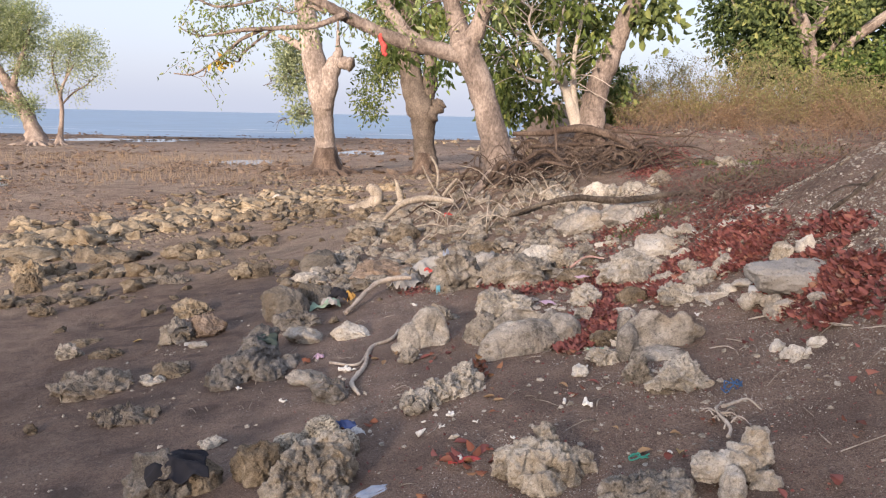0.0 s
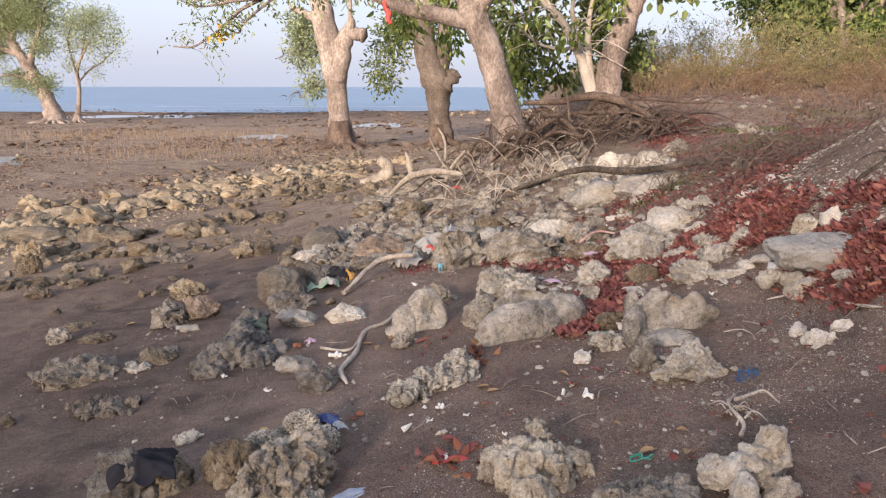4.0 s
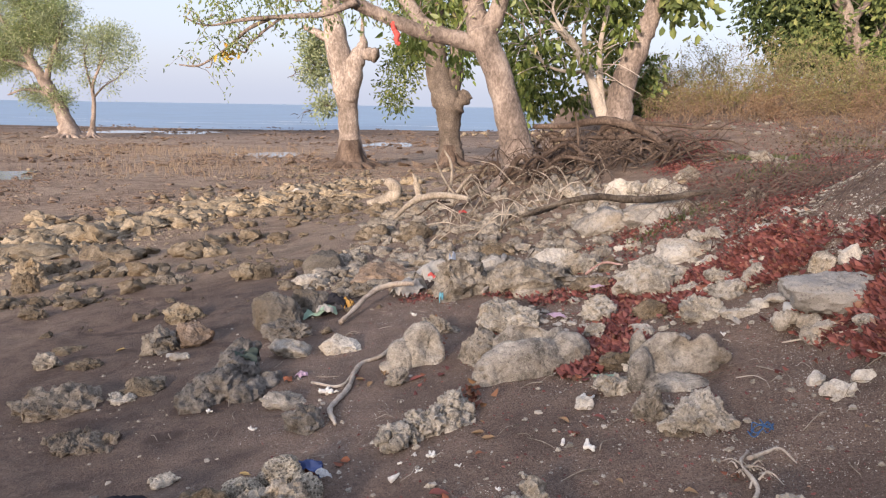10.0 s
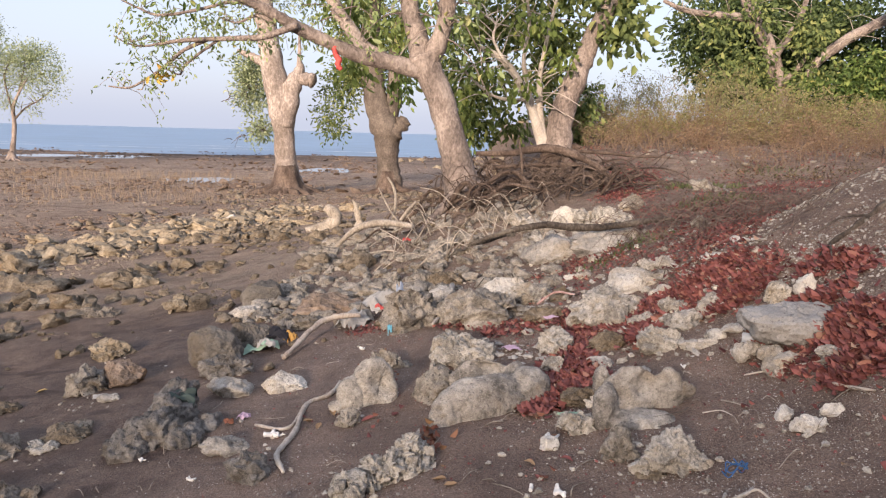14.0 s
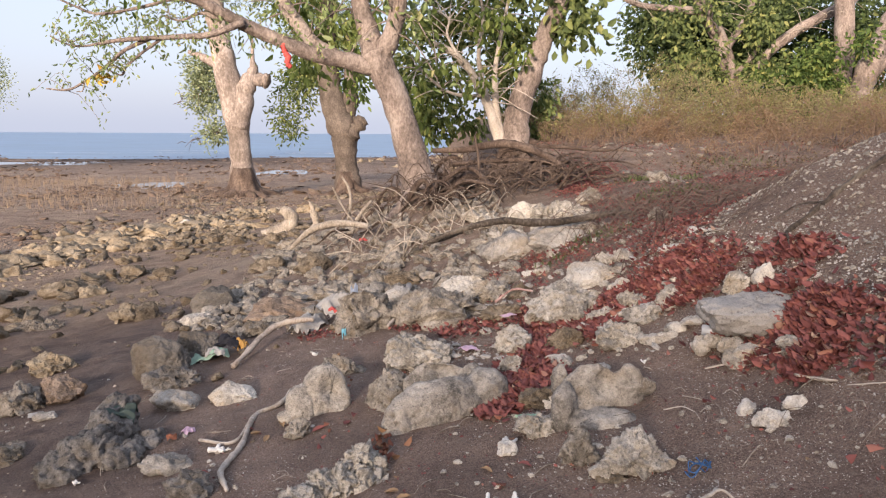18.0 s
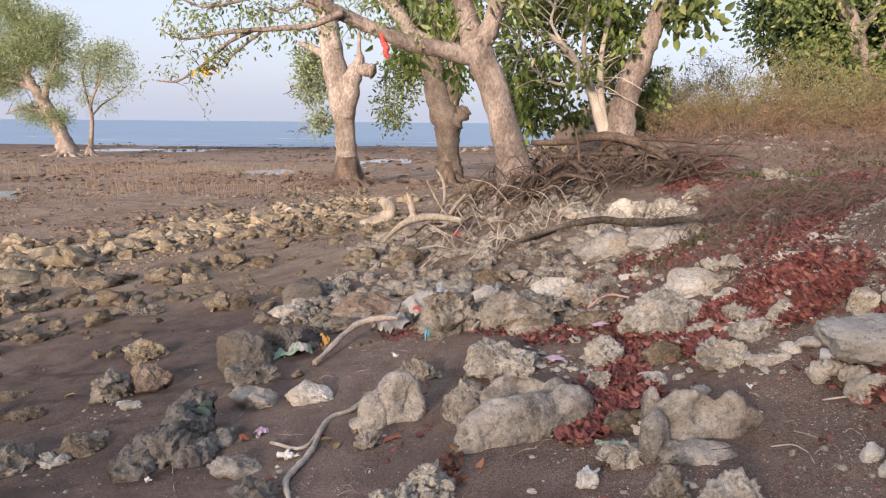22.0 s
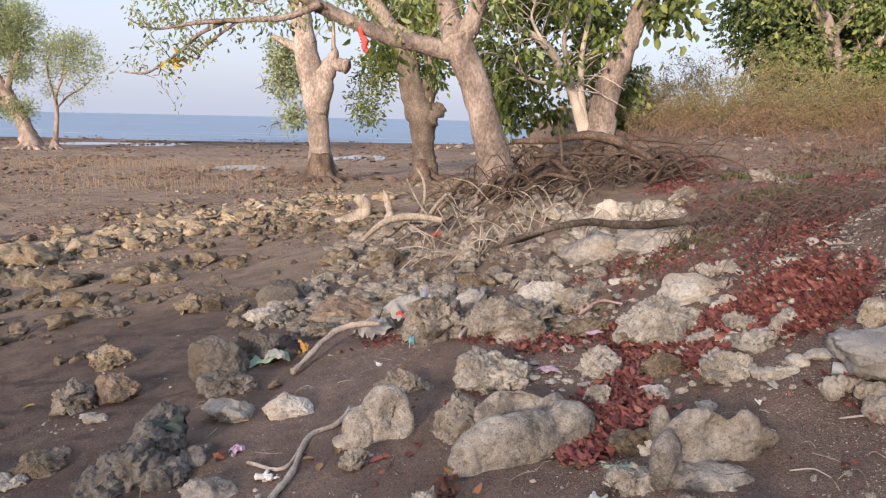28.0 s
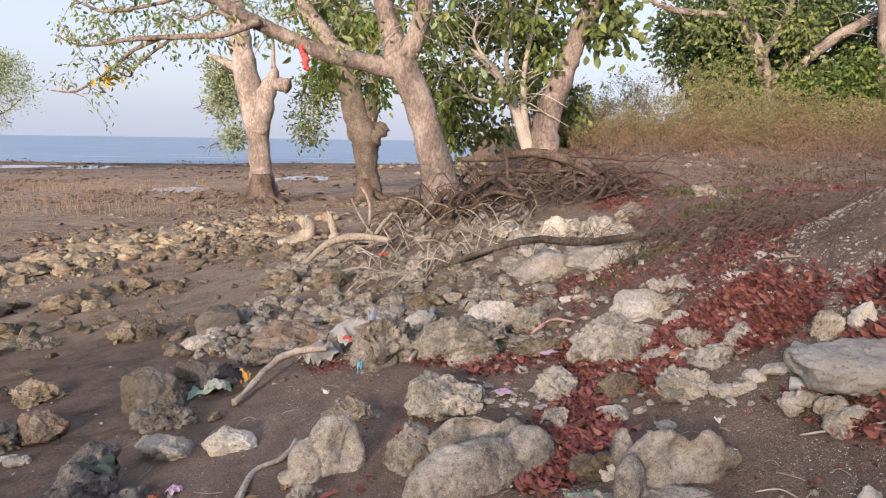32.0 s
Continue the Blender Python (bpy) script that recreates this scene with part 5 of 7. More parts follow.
def main_tree():
    t = tree("shore_tree", 0.49, 11.6, "leaning shore tree with pinkish grey bark and forked trunk")
    tube("trunk", [(0.49, 11.60, 0.65, 0.291), (0.38, 11.60, 1.15, 0.212), (0.23, 11.60, 1.69, 0.191), (0.09, 11.60, 2.12, 0.177), (-0.07, 11.60, 2.46, 0.187), (-0.14, 11.60, 2.63, 0.213)], BARK_PINK, t, sides=20, steps=8, knots=0.07)
    limbs = [
        [(-0.08, 11.60, 2.41, 0.126), (-0.52, 11.48, 2.51, 0.110), (-0.94, 11.36, 2.58, 0.100), (-1.26, 11.24, 2.70, 0.089), (-1.72, 11.12, 2.89, 0.079), (-2.12, 11.00, 3.10, 0.065), (-2.46, 10.88, 3.24, 0.055), (-2.89, 10.76, 3.38, 0.035)],
        [(-0.51, 11.60, 2.51, 0.102), (-0.93, 11.75, 2.72, 0.099), (-1.15, 11.90, 2.98, 0.095), (-1.39, 12.05, 3.31, 0.092), (-1.57, 12.20, 3.78, 0.083), (-1.70, 12.35, 4.42, 0.063)],
        [(-0.14, 11.60, 2.56, 0.177), (-0.21, 11.70, 2.85, 0.144), (-0.31, 11.80, 3.15, 0.125), (-0.37, 11.90, 3.60, 0.106), (-0.32, 12.00, 4.38, 0.082)],
        [(-0.07, 11.60, 2.56, 0.152), (0.08, 11.50, 2.83, 0.121), (0.16, 11.40, 3.13, 0.115), (0.19, 11.30, 3.47, 0.100), (0.29, 11.20, 4.06, 0.070)],
    ]
    held = [tube("limb", rows, BARK_PINK, t, sides=14, steps=6, knots=0.08, seed=k * 3.0) for k, rows in enumerate(limbs)]
    subs = [
        [(-1.71, 11.00, 2.91, 0.049), (-2.11, 10.94, 2.75, 0.039), (-2.52, 10.88, 2.71, 0.032), (-3.13, 10.82, 2.66, 0.025), (-3.55, 10.76, 2.58, 0.015), (-3.74, 10.70, 2.60, 0.010), (-3.88, 10.64, 2.68, 0.008)],
        [(-2.82, 10.90, 2.69, 0.025), (-3.11, 10.87, 2.55, 0.023), (-3.35, 10.84, 2.34, 0.020), (-3.59, 10.81, 2.17, 0.015), (-3.78, 10.78, 2.07, 0.013), (-4.02, 10.75, 2.08, 0.008)],
        [(-2.67, 10.90, 2.70, 0.020), (-2.91, 10.87, 2.52, 0.017), (-3.10, 10.84, 2.35, 0.015), (-3.15, 10.81, 2.25, 0.012), (-3.30, 10.78, 2.31, 0.008)],
        [(-2.15, 11.10, 3.11, 0.035), (-2.52, 11.05, 3.18, 0.025), (-2.94, 11.00, 3.07, 0.020), (-3.42, 10.95, 2.98, 0.018), (-3.69, 10.90, 3.06, 0.013), (-3.96, 10.85, 3.19, 0.010)],
    ]
    subs += [
        [(-2.00, 11.10, 2.93, 0.030), (-2.23, 11.05, 3.02, 0.023), (-2.46, 11.00, 2.92, 0.015), (-2.64, 10.95, 2.96, 0.010)],
        [(-3.59, 10.80, 2.15, 0.010), (-3.62, 10.80, 2.06, 0.008), (-3.69, 10.80, 2.05, 0.005)],
    ]
    for k, rows in enumerate(subs):
        tube("branch", rows, BARK_PINK, held[0], sides=8, steps=6, knots=0.1, seed=k * 2.0)
    random.seed(5)
    fine = twig_set(subs[:5] + limbs[:1], 13, 0.42, 0.005, 3, 0.35)
    joined("twig_mass", fine, BARK_PINK, held[0])
    leaves_on(held[0], fine, 10, 0.06, PALE_GREEN, 0.045, 1.2)
    high = twig_set([limbs[1], limbs[2], limbs[3]], 16, 0.9, 0.012, 6)
    joined("twig_mass", high, BARK_PINK, t)
    leaves_on(t, high, 14, 0.11, PALE_GREEN, 0.14, 0.8, "foliage")
    crown(t, [(-1.6, 11.8, 4.5, 1.5, 1.2, 0.7, 900), (0.2, 11.8, 4.8, 1.5, 1.3, 0.8, 1200), (-3.0, 11.2, 3.75, 1.2, 0.8, 0.35, 420)], 0.12, GREEN, 10, 0.2, 0.8)
    crown(t, [(-3.76, 11.30, 2.94, 0.32, 0.22, 0.16, 90), (-3.05, 11.30, 2.98, 0.42, 0.29, 0.16, 140), (-2.31, 11.30, 2.83, 0.30, 0.21, 0.20, 110), (-3.37, 11.30, 2.68, 0.26, 0.18, 0.13, 60), (-1.58, 11.30, 2.83, 0.30, 0.21, 0.20, 90), (-2.76, 11.30, 2.75, 0.31, 0.22, 0.10, 60)], 0.075, PALE_GREEN, 8, 0.10, 1.0, "foliage")
    tagged(leaf_mesh("yellow_leaf_tip", np.array([-3.40, 10.8, 2.23]) + np.random.normal(size=(16, 3)) * 0.06, np.random.normal(size=(16, 3)) - np.array([0, 0, 0.8]), [0.11] * 16, YELLOW_LEAF, t), kind="stuff")
    crown(t, [(-1.35, 13.0, 2.55, 0.20, 0.2, 0.18, 60), (-1.05, 13.0, 3.05, 0.32, 0.2, 0.30, 130), (-0.55, 13.0, 2.40, 0.18, 0.2, 0.20, 50), (-0.35, 13.0, 3.25, 0.45, 0.2, 0.35, 170), (-1.5, 13.0, 3.5, 0.5, 0.3, 0.3, 160)], 0.14, HANGING, 12, 0.11, 2.0, "foliage", wide=0.5)
    root_flare(t, 0.49, 11.6, land(0.49, 11.6), 1.0, 0.13, 5, BARK_PINK, 4)


main_tree()


def white_tree():
    t = tree("mangrove_tree", -6.0, 29.0, "old mangrove tree with bleached trunk and broken limb", "mangroves")
    tube("trunk", [(-5.70, 29, -0.7, 0.62), (-5.84, 29, 0.1, 0.46), (-5.89, 29, 0.81, 0.385), (-5.92, 29, 1.62, 0.40), (-6.03, 29, 2.42, 0.47), (-6.2, 29, 3.31, 0.45), (-6.37, 29, 4.19, 0.40), (-6.49, 29, 5.06, 0.37), (-6.61, 29, 5.82, 0.34), (-6.7, 29, 6.95, 0.29), (-6.9, 29, 9.0, 0.2)], BARK_WHITE, t, sides=20, steps=6, knots=0.08)
    stub = tube("broken_limb", [(-5.92, 28.9, 1.75, 0.33), (-5.72, 28.85, 2.55, 0.34), (-5.56, 28.8, 3.15, 0.31), (-5.40, 28.8, 3.46, 0.29), (-5.12, 28.8, 3.46, 0.24), (-4.82, 28.8, 3.40, 0.28)], BARK_WHITE, t, "stout broken limb with a dark solid end painted as shade of a hollow", sides=14, knots=0.12)
    # Solid plug in darker bark: colour stands for the shade inside the hollow.
    tube("hollow_shade_end", [(-4.90, 28.8, 3.42, 0.27), (-4.76, 28.8, 3.38, 0.25)], BARK_GREY, stub, "dark solid end painted as shade of a hollow", sides=12, knots=0.3)
    tube("limb_spike", [(-5.41, 28.8, 3.45, 0.24), (-5.28, 28.8, 3.82, 0.17), (-5.31, 28.8, 4.09, 0.09), (-5.3, 28.8, 4.58, 0.06), (-5.3, 28.8, 5.06, 0.04)], BARK_WHITE, stub, sides=8, knots=0.15)
    tube("side_branch", [(-6.45, 29, 3.9, 0.2), (-6.88, 29, 4.12, 0.16), (-7.31, 29, 4.31, 0.11), (-7.6, 29, 4.42, 0.07)], BARK_WHITE, t, sides=8)
    root_flare(t, -5.78, 28.7, land(-6.0, 29.0) + 0.55, 1.25, 0.44, 19, BARK_ROOT, 9)
    crown(t, [(-7.35, 29.60, 3.43, 0.62, 0.50, 0.71, 520), (-7.49, 29.60, 3.92, 0.45, 0.31, 0.33, 200), (-6.86, 29.60, 1.74, 0.47, 0.33, 0.35, 220), (-7.22, 29.60, 2.30, 0.30, 0.21, 0.18, 60), (-7.65, 29.60, 3.08, 0.30, 0.21, 0.21, 70), (-7.2, 29.6, 2.8, 0.6, 0.4, 0.6, 700), (-7.3, 29.6, 3.6, 0.5, 0.4, 0.5, 600), (-6.9, 29.6, 1.5, 0.45, 0.35, 0.3, 300)] + [(-6.5, 29.4, 6.4, 2.2, 1.5, 0.7, 500), (-7.2, 29.4, 7.4, 2.6, 2.0, 0.9, 700)], 0.15, HAZED_GREEN, 12, 0.17, 0.2)
    random.seed(12)
    tw = twig_set([[(-6.4, 29.0, 3.2, 0.06), (-7.4, 29.4, 3.0, 0.04), (-8.4, 29.6, 2.6, 0.02)], [(-6.3, 29.0, 1.6, 0.06), (-7.0, 29.4, 1.5, 0.04), (-8.0, 29.5, 1.2, 0.02)]], 14, 0.6, 0.015, 8)
    tagged(joined("twig_mass", tw, BARK_GREY, t), kind="stuff")


white_tree()


def third_tree():
    t = tree("mangrove_tree", -2.4, 29.5, "thick grey mangrove tree with a broken stub", "mangroves")
    tube("trunk", [(-2.03, 29.5, -0.5, 0.54), (-2.08, 29.5, 0.31, 0.42), (-2.13, 29.5, 1.03, 0.44), (-2.21, 29.5, 1.76, 0.53), (-2.45, 29.5, 2.37, 0.50), (-2.66, 29.5, 3.18, 0.45), (-2.75, 29.5, 3.98, 0.42), (-2.78, 29.5, 4.97, 0.38), (-2.76, 29.5, 5.96, 0.33), (-2.5, 29.5, 7.6, 0.25)], BARK_GREY, t, sides=18, steps=6, knots=0.09)
    tube("broken_limb", [(-2.0, 29.3, 1.5, 0.33), (-1.68, 29.3, 1.86, 0.29), (-1.47, 29.3, 2.1, 0.23)], BARK_GREY, t, sides=12, knots=0.25)
    tube("limb", [(-2.1, 29.5, 1.86, 0.33), (-1.93, 29.5, 2.78, 0.28), (-1.9, 29.5, 3.79, 0.25), (-1.9, 29.5, 4.79, 0.21), (-1.7, 29.5, 6.0, 0.16)], BARK_GREY, t, sides=12, knots=0.15)
    root_flare(t, -2.08, 29.2, land(-2.1, 29.5) + 0.45, 1.2, 0.3, 7, BARK_ROOT, 19)
    crown(t, [(-4.33, 29.80, 2.25, 0.58, 0.41, 0.58, 420), (-3.90, 29.80, 3.23, 0.73, 0.59, 0.85, 760), (-4.19, 29.80, 1.68, 0.50, 0.35, 0.32, 160), (-3.61, 29.80, 3.78, 0.73, 0.51, 0.73, 700), (-2.76, 29.80, 3.92, 0.87, 0.71, 1.02, 1000), (-2.27, 29.80, 4.73, 1.02, 0.71, 0.87, 1100), (-3.56, 29.80, 5.02, 0.73, 0.61, 0.88, 700), (-2.92, 29.80, 5.82, 1.32, 0.92, 0.88, 900)] + [(-3.0, 29.5, 6.4, 2.4, 1.8, 1.0, 1200)], 0.16, DARK_GREEN, 12, 0.2, 0.3)
    crown(t, [(-1.66, 29.20, 3.73, 0.37, 0.59, 0.85, 150), (-1.72, 29.20, 2.78, 0.31, 0.30, 0.42, 60), (-2.78, 29.20, 4.94, 0.86, 0.60, 0.71, 130), (-1.40, 29.20, 4.66, 0.43, 0.40, 0.57, 90)], 0.2, GREEN, 8, 0.2, 0.9, "foliage")


third_tree()


def broad_trees():
    t = tree("broadleaf_tree", 1.75, 14.8, "broadleaf tree with several thin pale stems and dense leaves")
    stems = [
        [(1.91, 14.80, 1.37, 0.081), (1.74, 14.80, 1.98, 0.081), (1.53, 14.80, 2.39, 0.070), (1.30, 14.80, 2.76, 0.057), (1.01, 14.80, 3.01, 0.047), (0.72, 14.80, 3.13, 0.037)],
        [(1.96, 14.80, 1.37, 0.067), (1.84, 14.80, 2.04, 0.054), (1.81, 14.80, 2.67, 0.040), (1.90, 14.80, 3.28, 0.030), (2.05, 14.80, 4.00, 0.021)],
        [(1.87, 14.90, 1.47, 0.047), (1.64, 14.90, 2.36, 0.041), (1.52, 14.90, 2.92, 0.034), (1.59, 14.90, 3.54, 0.027), (1.51, 14.90, 4.15, 0.017)],
        [(1.55, 14.60, 2.25, 0.030), (1.31, 14.60, 2.22, 0.026), (0.93, 14.60, 2.31, 0.023), (0.54, 14.60, 2.62, 0.016), (0.41, 14.60, 2.75, 0.010)],
        [(1.23, 14.70, 2.78, 0.027), (0.96, 14.70, 3.25, 0.023), (0.99, 14.70, 3.52, 0.017), (0.77, 14.70, 3.65, 0.010)],
    ]
    for k, rows in enumerate(stems):
        tube("stem", [(a, b, c, r * 1.15) for a, b, c, r in rows], BLEACHED, t, sides=10, steps=6, knots=0.18, seed=k)
    random.seed(21)
    tw = twig_set(stems, 15, 0.9, 0.012, 31, 0.0)
    joined("twig_mass", tw, BLEACHED, t)
    crown(t, [(0.49, 16.10, 2.29, 0.50, 0.31, 0.63, 526), (0.28, 16.10, 2.99, 0.28, 0.20, 0.41, 251), (1.01, 16.10, 2.60, 0.52, 0.31, 0.63, 538), (0.69, 16.10, 1.73, 0.46, 0.23, 0.25, 325), (1.39, 16.10, 1.84, 0.44, 0.22, 0.27, 299), (1.43, 16.10, 3.59, 0.89, 0.45, 0.45, 702), (2.13, 16.10, 3.14, 0.45, 0.32, 0.63, 475), (2.02, 16.10, 2.50, 0.30, 0.22, 0.44, 275)], 0.125, DARK_GREEN, 9, 0.13, 1.1, wide=0.55)
    crown(t, [(2.31, 16.10, 3.58, 0.60, 0.30, 0.45, 475), (0.94, 16.10, 3.80, 0.59, 0.30, 0.30, 376), (0.47, 16.10, 3.60, 0.41, 0.20, 0.33, 299), (0.30, 16.10, 1.94, 0.25, 0.13, 0.26, 137), (2.85, 16.10, 2.26, 0.24, 0.22, 0.45, 224), (2.81, 16.10, 1.70, 0.34, 0.17, 0.24, 211), (1.53, 16.10, 4.39, 1.50, 0.75, 0.53, 1129)], 0.125, DARK_GREEN, 9, 0.13, 1.1, wide=0.55)
    crown(t, [(1.45, 14.3, 2.45, 0.16, 0.10, 0.16, 40), (0.93, 14.4, 2.70, 0.32, 0.13, 0.25, 70), (1.75, 14.4, 3.45, 0.5, 0.2, 0.3, 110), (0.33, 14.7, 3.35, 0.33, 0.13, 0.27, 90), (2.15, 14.5, 3.0, 0.25, 0.13, 0.3, 60), (0.55, 14.7, 2.3, 0.33, 0.16, 0.35, 80), (0.75, 14.7, 1.8, 0.40, 0.16, 0.2, 60)], 0.14, HANGING, 9, 0.12, 1.8, "foliage", wide=0.55)
    f = tree("shore_tree", 2.1, 14.9, "thick leaning shore tree with brown grey bark")
    tube("trunk", [(2.16, 14.90, 1.34, 0.285), (2.23, 14.90, 1.85, 0.238), (2.32, 14.90, 2.30, 0.211), (2.50, 14.90, 2.73, 0.185), (2.63, 14.90, 3.10, 0.165), (2.77, 14.90, 3.47, 0.159), (2.90, 14.90, 3.77, 0.153), (3.08, 14.90, 4.30, 0.126), (3.09, 14.90, 5.24, 0.085)], BARK_PINK, f, sides=18, steps=6, knots=0.1)
    crown(f, [(3.13, 14.90, 3.49, 0.38, 0.27, 0.25, 130), (3.35, 14.90, 2.96, 0.11, 0.08, 0.09, 14), (3.48, 14.90, 3.27, 0.22, 0.16, 0.15, 44), (2.96, 14.90, 3.31, 0.12, 0.12, 0.17, 30), (3.17, 14.90, 3.94, 0.49, 0.34, 0.35, 200)] + [(2.6, 15.2, 4.6, 1.6, 1.2, 0.6, 500)], 0.19, DARK_GREEN, 9, 0.16, 1.0, wide=0.6)
    root_flare(f, 2.1, 14.9, land(2.1, 14.9), 0.8, 0.18, 6, BARK_ROOT, 29)


broad_trees()


def right_trees():
    t = tree("woodland_tree", 9.8, 23.0, "dark leafy tree with arching limbs behind the brush", "woodland")
    tube("trunk", [(9.85, 23, 1.6, 0.24), (9.78, 23, 2.22, 0.212), (9.5, 23, 3.25, 0.21), (9.19, 23, 4.18, 0.208), (8.76, 23, 4.94, 0.191), (8.36, 23, 5.69, 0.158)], BARK_PINK, t, sides=14, steps=6)
    limbs = [
        [(9.01, 22.8, 4.41, 0.128), (8.41, 22.8, 4.97, 0.127), (7.6, 22.7, 5.05, 0.095), (6.63, 22.6, 5.14, 0.071), (5.98, 22.5, 5.36, 0.047)],
        [(9.30, 23, 3.95, 0.12), (9.75, 23.1, 4.6, 0.10), (10.1, 23.2, 5.3, 0.08), (10.3, 23.2, 6.1, 0.05)],
        [(9.52, 22.9, 3.2, 0.07), (9.95, 22.7, 3.75, 0.06), (10.2, 22.5, 4.3, 0.04)],
    ]
    for k, rows in enumerate(limbs):
        tube("limb", rows, BARK_PINK, t, sides=10, steps=6, seed=k)
    # Back leaves take the darkened green, so depth shade is in the colour.
    crown(t, [(8.0, 24.6, 4.6, 1.2, 0.6, 0.9, 1500), (9.0, 24.6, 5.3, 1.4, 0.6, 0.8, 1500), (9.6, 24.8, 4.2, 1.3, 0.6, 1.1, 1500), (10.9, 24.6, 4.6, 1.4, 0.6, 1.2, 1600), (8.2, 24.4, 3.6, 0.8, 0.5, 0.6, 800)], 0.17, SHADE_GREEN, 40, 0.25, 0.8, wide=0.5)
    crown(t, [(7.55, 22.6, 4.6, 0.5, 0.4, 0.4, 260), (8.3, 22.4, 3.9, 0.7, 0.4, 0.35, 380), (8.6, 22.3, 5.0, 0.6, 0.4, 0.3, 260), (9.9, 22.2, 4.7, 0.6, 0.4, 0.5, 420), (7.75, 22.3, 3.35, 0.5, 0.4, 0.35, 300), (10.3, 22.4, 3.5, 0.6, 0.4, 0.4, 360), (8.9, 22.6, 3.0, 0.6, 0.4, 0.35, 300)], 0.16, DARK_GREEN, 34, 0.19, 0.9, "foliage", wide=0.5)
    u = tree("woodland_tree", 11.7, 21.0, "pale barked tree among dense shrubs", "woodland")
    tube("trunk", [(11.75, 21, 1.3, 0.35), (11.7, 21, 1.82, 0.30), (11.65, 21, 2.98, 0.26), (11.63, 21, 3.98, 0.25), (11.58, 21, 4.82, 0.24), (11.43, 21, 5.92, 0.20)], BARK_PINK, u, sides=16, steps=6)
    v = tree("woodland_tree", 11.5, 20.0, "thick crooked tree with pale bark", "woodland")
    tube("trunk", [(11.45, 20, 1.4, 0.35), (11.56, 20, 2.37, 0.30), (11.69, 20, 3.19, 0.27), (11.95, 20, 3.86, 0.235), (12.25, 20, 4.54, 0.207)], BARK_PINK, v, sides=16, steps=6)
    tube("limb", [(11.62, 20, 2.9, 0.16), (12.2, 20.1, 3.4, 0.14), (12.9, 20.2, 3.7, 0.10), (13.8, 20.3, 4.3, 0.07)], BARK_PINK, v, sides=10, steps=6)
    tube("limb", [(10.0, 22.5, 3.37, 0.10), (10.43, 22.4, 3.98, 0.14), (11.25, 22.3, 4.6, 0.14), (12.09, 22.2, 5.06, 0.13), (12.76, 22.1, 5.52, 0.10)], BARK_PINK, u, sides=10, steps=6)
    random.seed(61)
    tw = twig_set([limbs[0], limbs[1], [(10.6, 22.0, 4.0, 0.05), (11.4, 21.8, 4.7, 0.04), (12.2, 21.6, 5.2, 0.03)]], 16, 1.1, 0.012, 63, 0.1)
    joined("twig_mass", tw, BARK_PALE, u)
    # Same darkened green behind, painting dark gaps between the front clusters.
    crown(u, [(10.9, 23.6, 3.2, 1.4, 0.6, 1.0, 1500), (12.3, 23.2, 4.3, 1.4, 0.6, 1.2, 1500), (13.4, 22.6, 3.4, 1.3, 0.6, 1.4, 1500), (9.0, 25.5, 5.6, 1.8, 0.6, 1.0, 2600), (11.5, 25.5, 5.6, 2.0, 0.6, 1.2, 3000), (14.5, 25.0, 5.0, 2.2, 0.6, 2.0, 3000), (10.2, 25.2, 3.4, 2.2, 0.5, 1.2, 3000), (12.8, 24.5, 2.8, 2.0, 0.5, 1.2, 2400)], 0.19, SHADE_GREEN, 40, 0.28, 0.8, "foliage", wide=0.5)
    crown(u, [(10.8, 20.4, 3.55, 0.55, 0.4, 0.35, 420), (10.35, 20.3, 3.0, 0.6, 0.4, 0.4, 460), (11.0, 20.2, 2.75, 0.45, 0.4, 0.4, 360), (9.6, 20.6, 2.9, 0.5, 0.4, 0.35, 320), (11.2, 19.6, 3.9, 0.4, 0.3, 0.25, 200)], 0.14, GREEN, 30, 0.17, 0.8, wide=0.5)


right_trees()


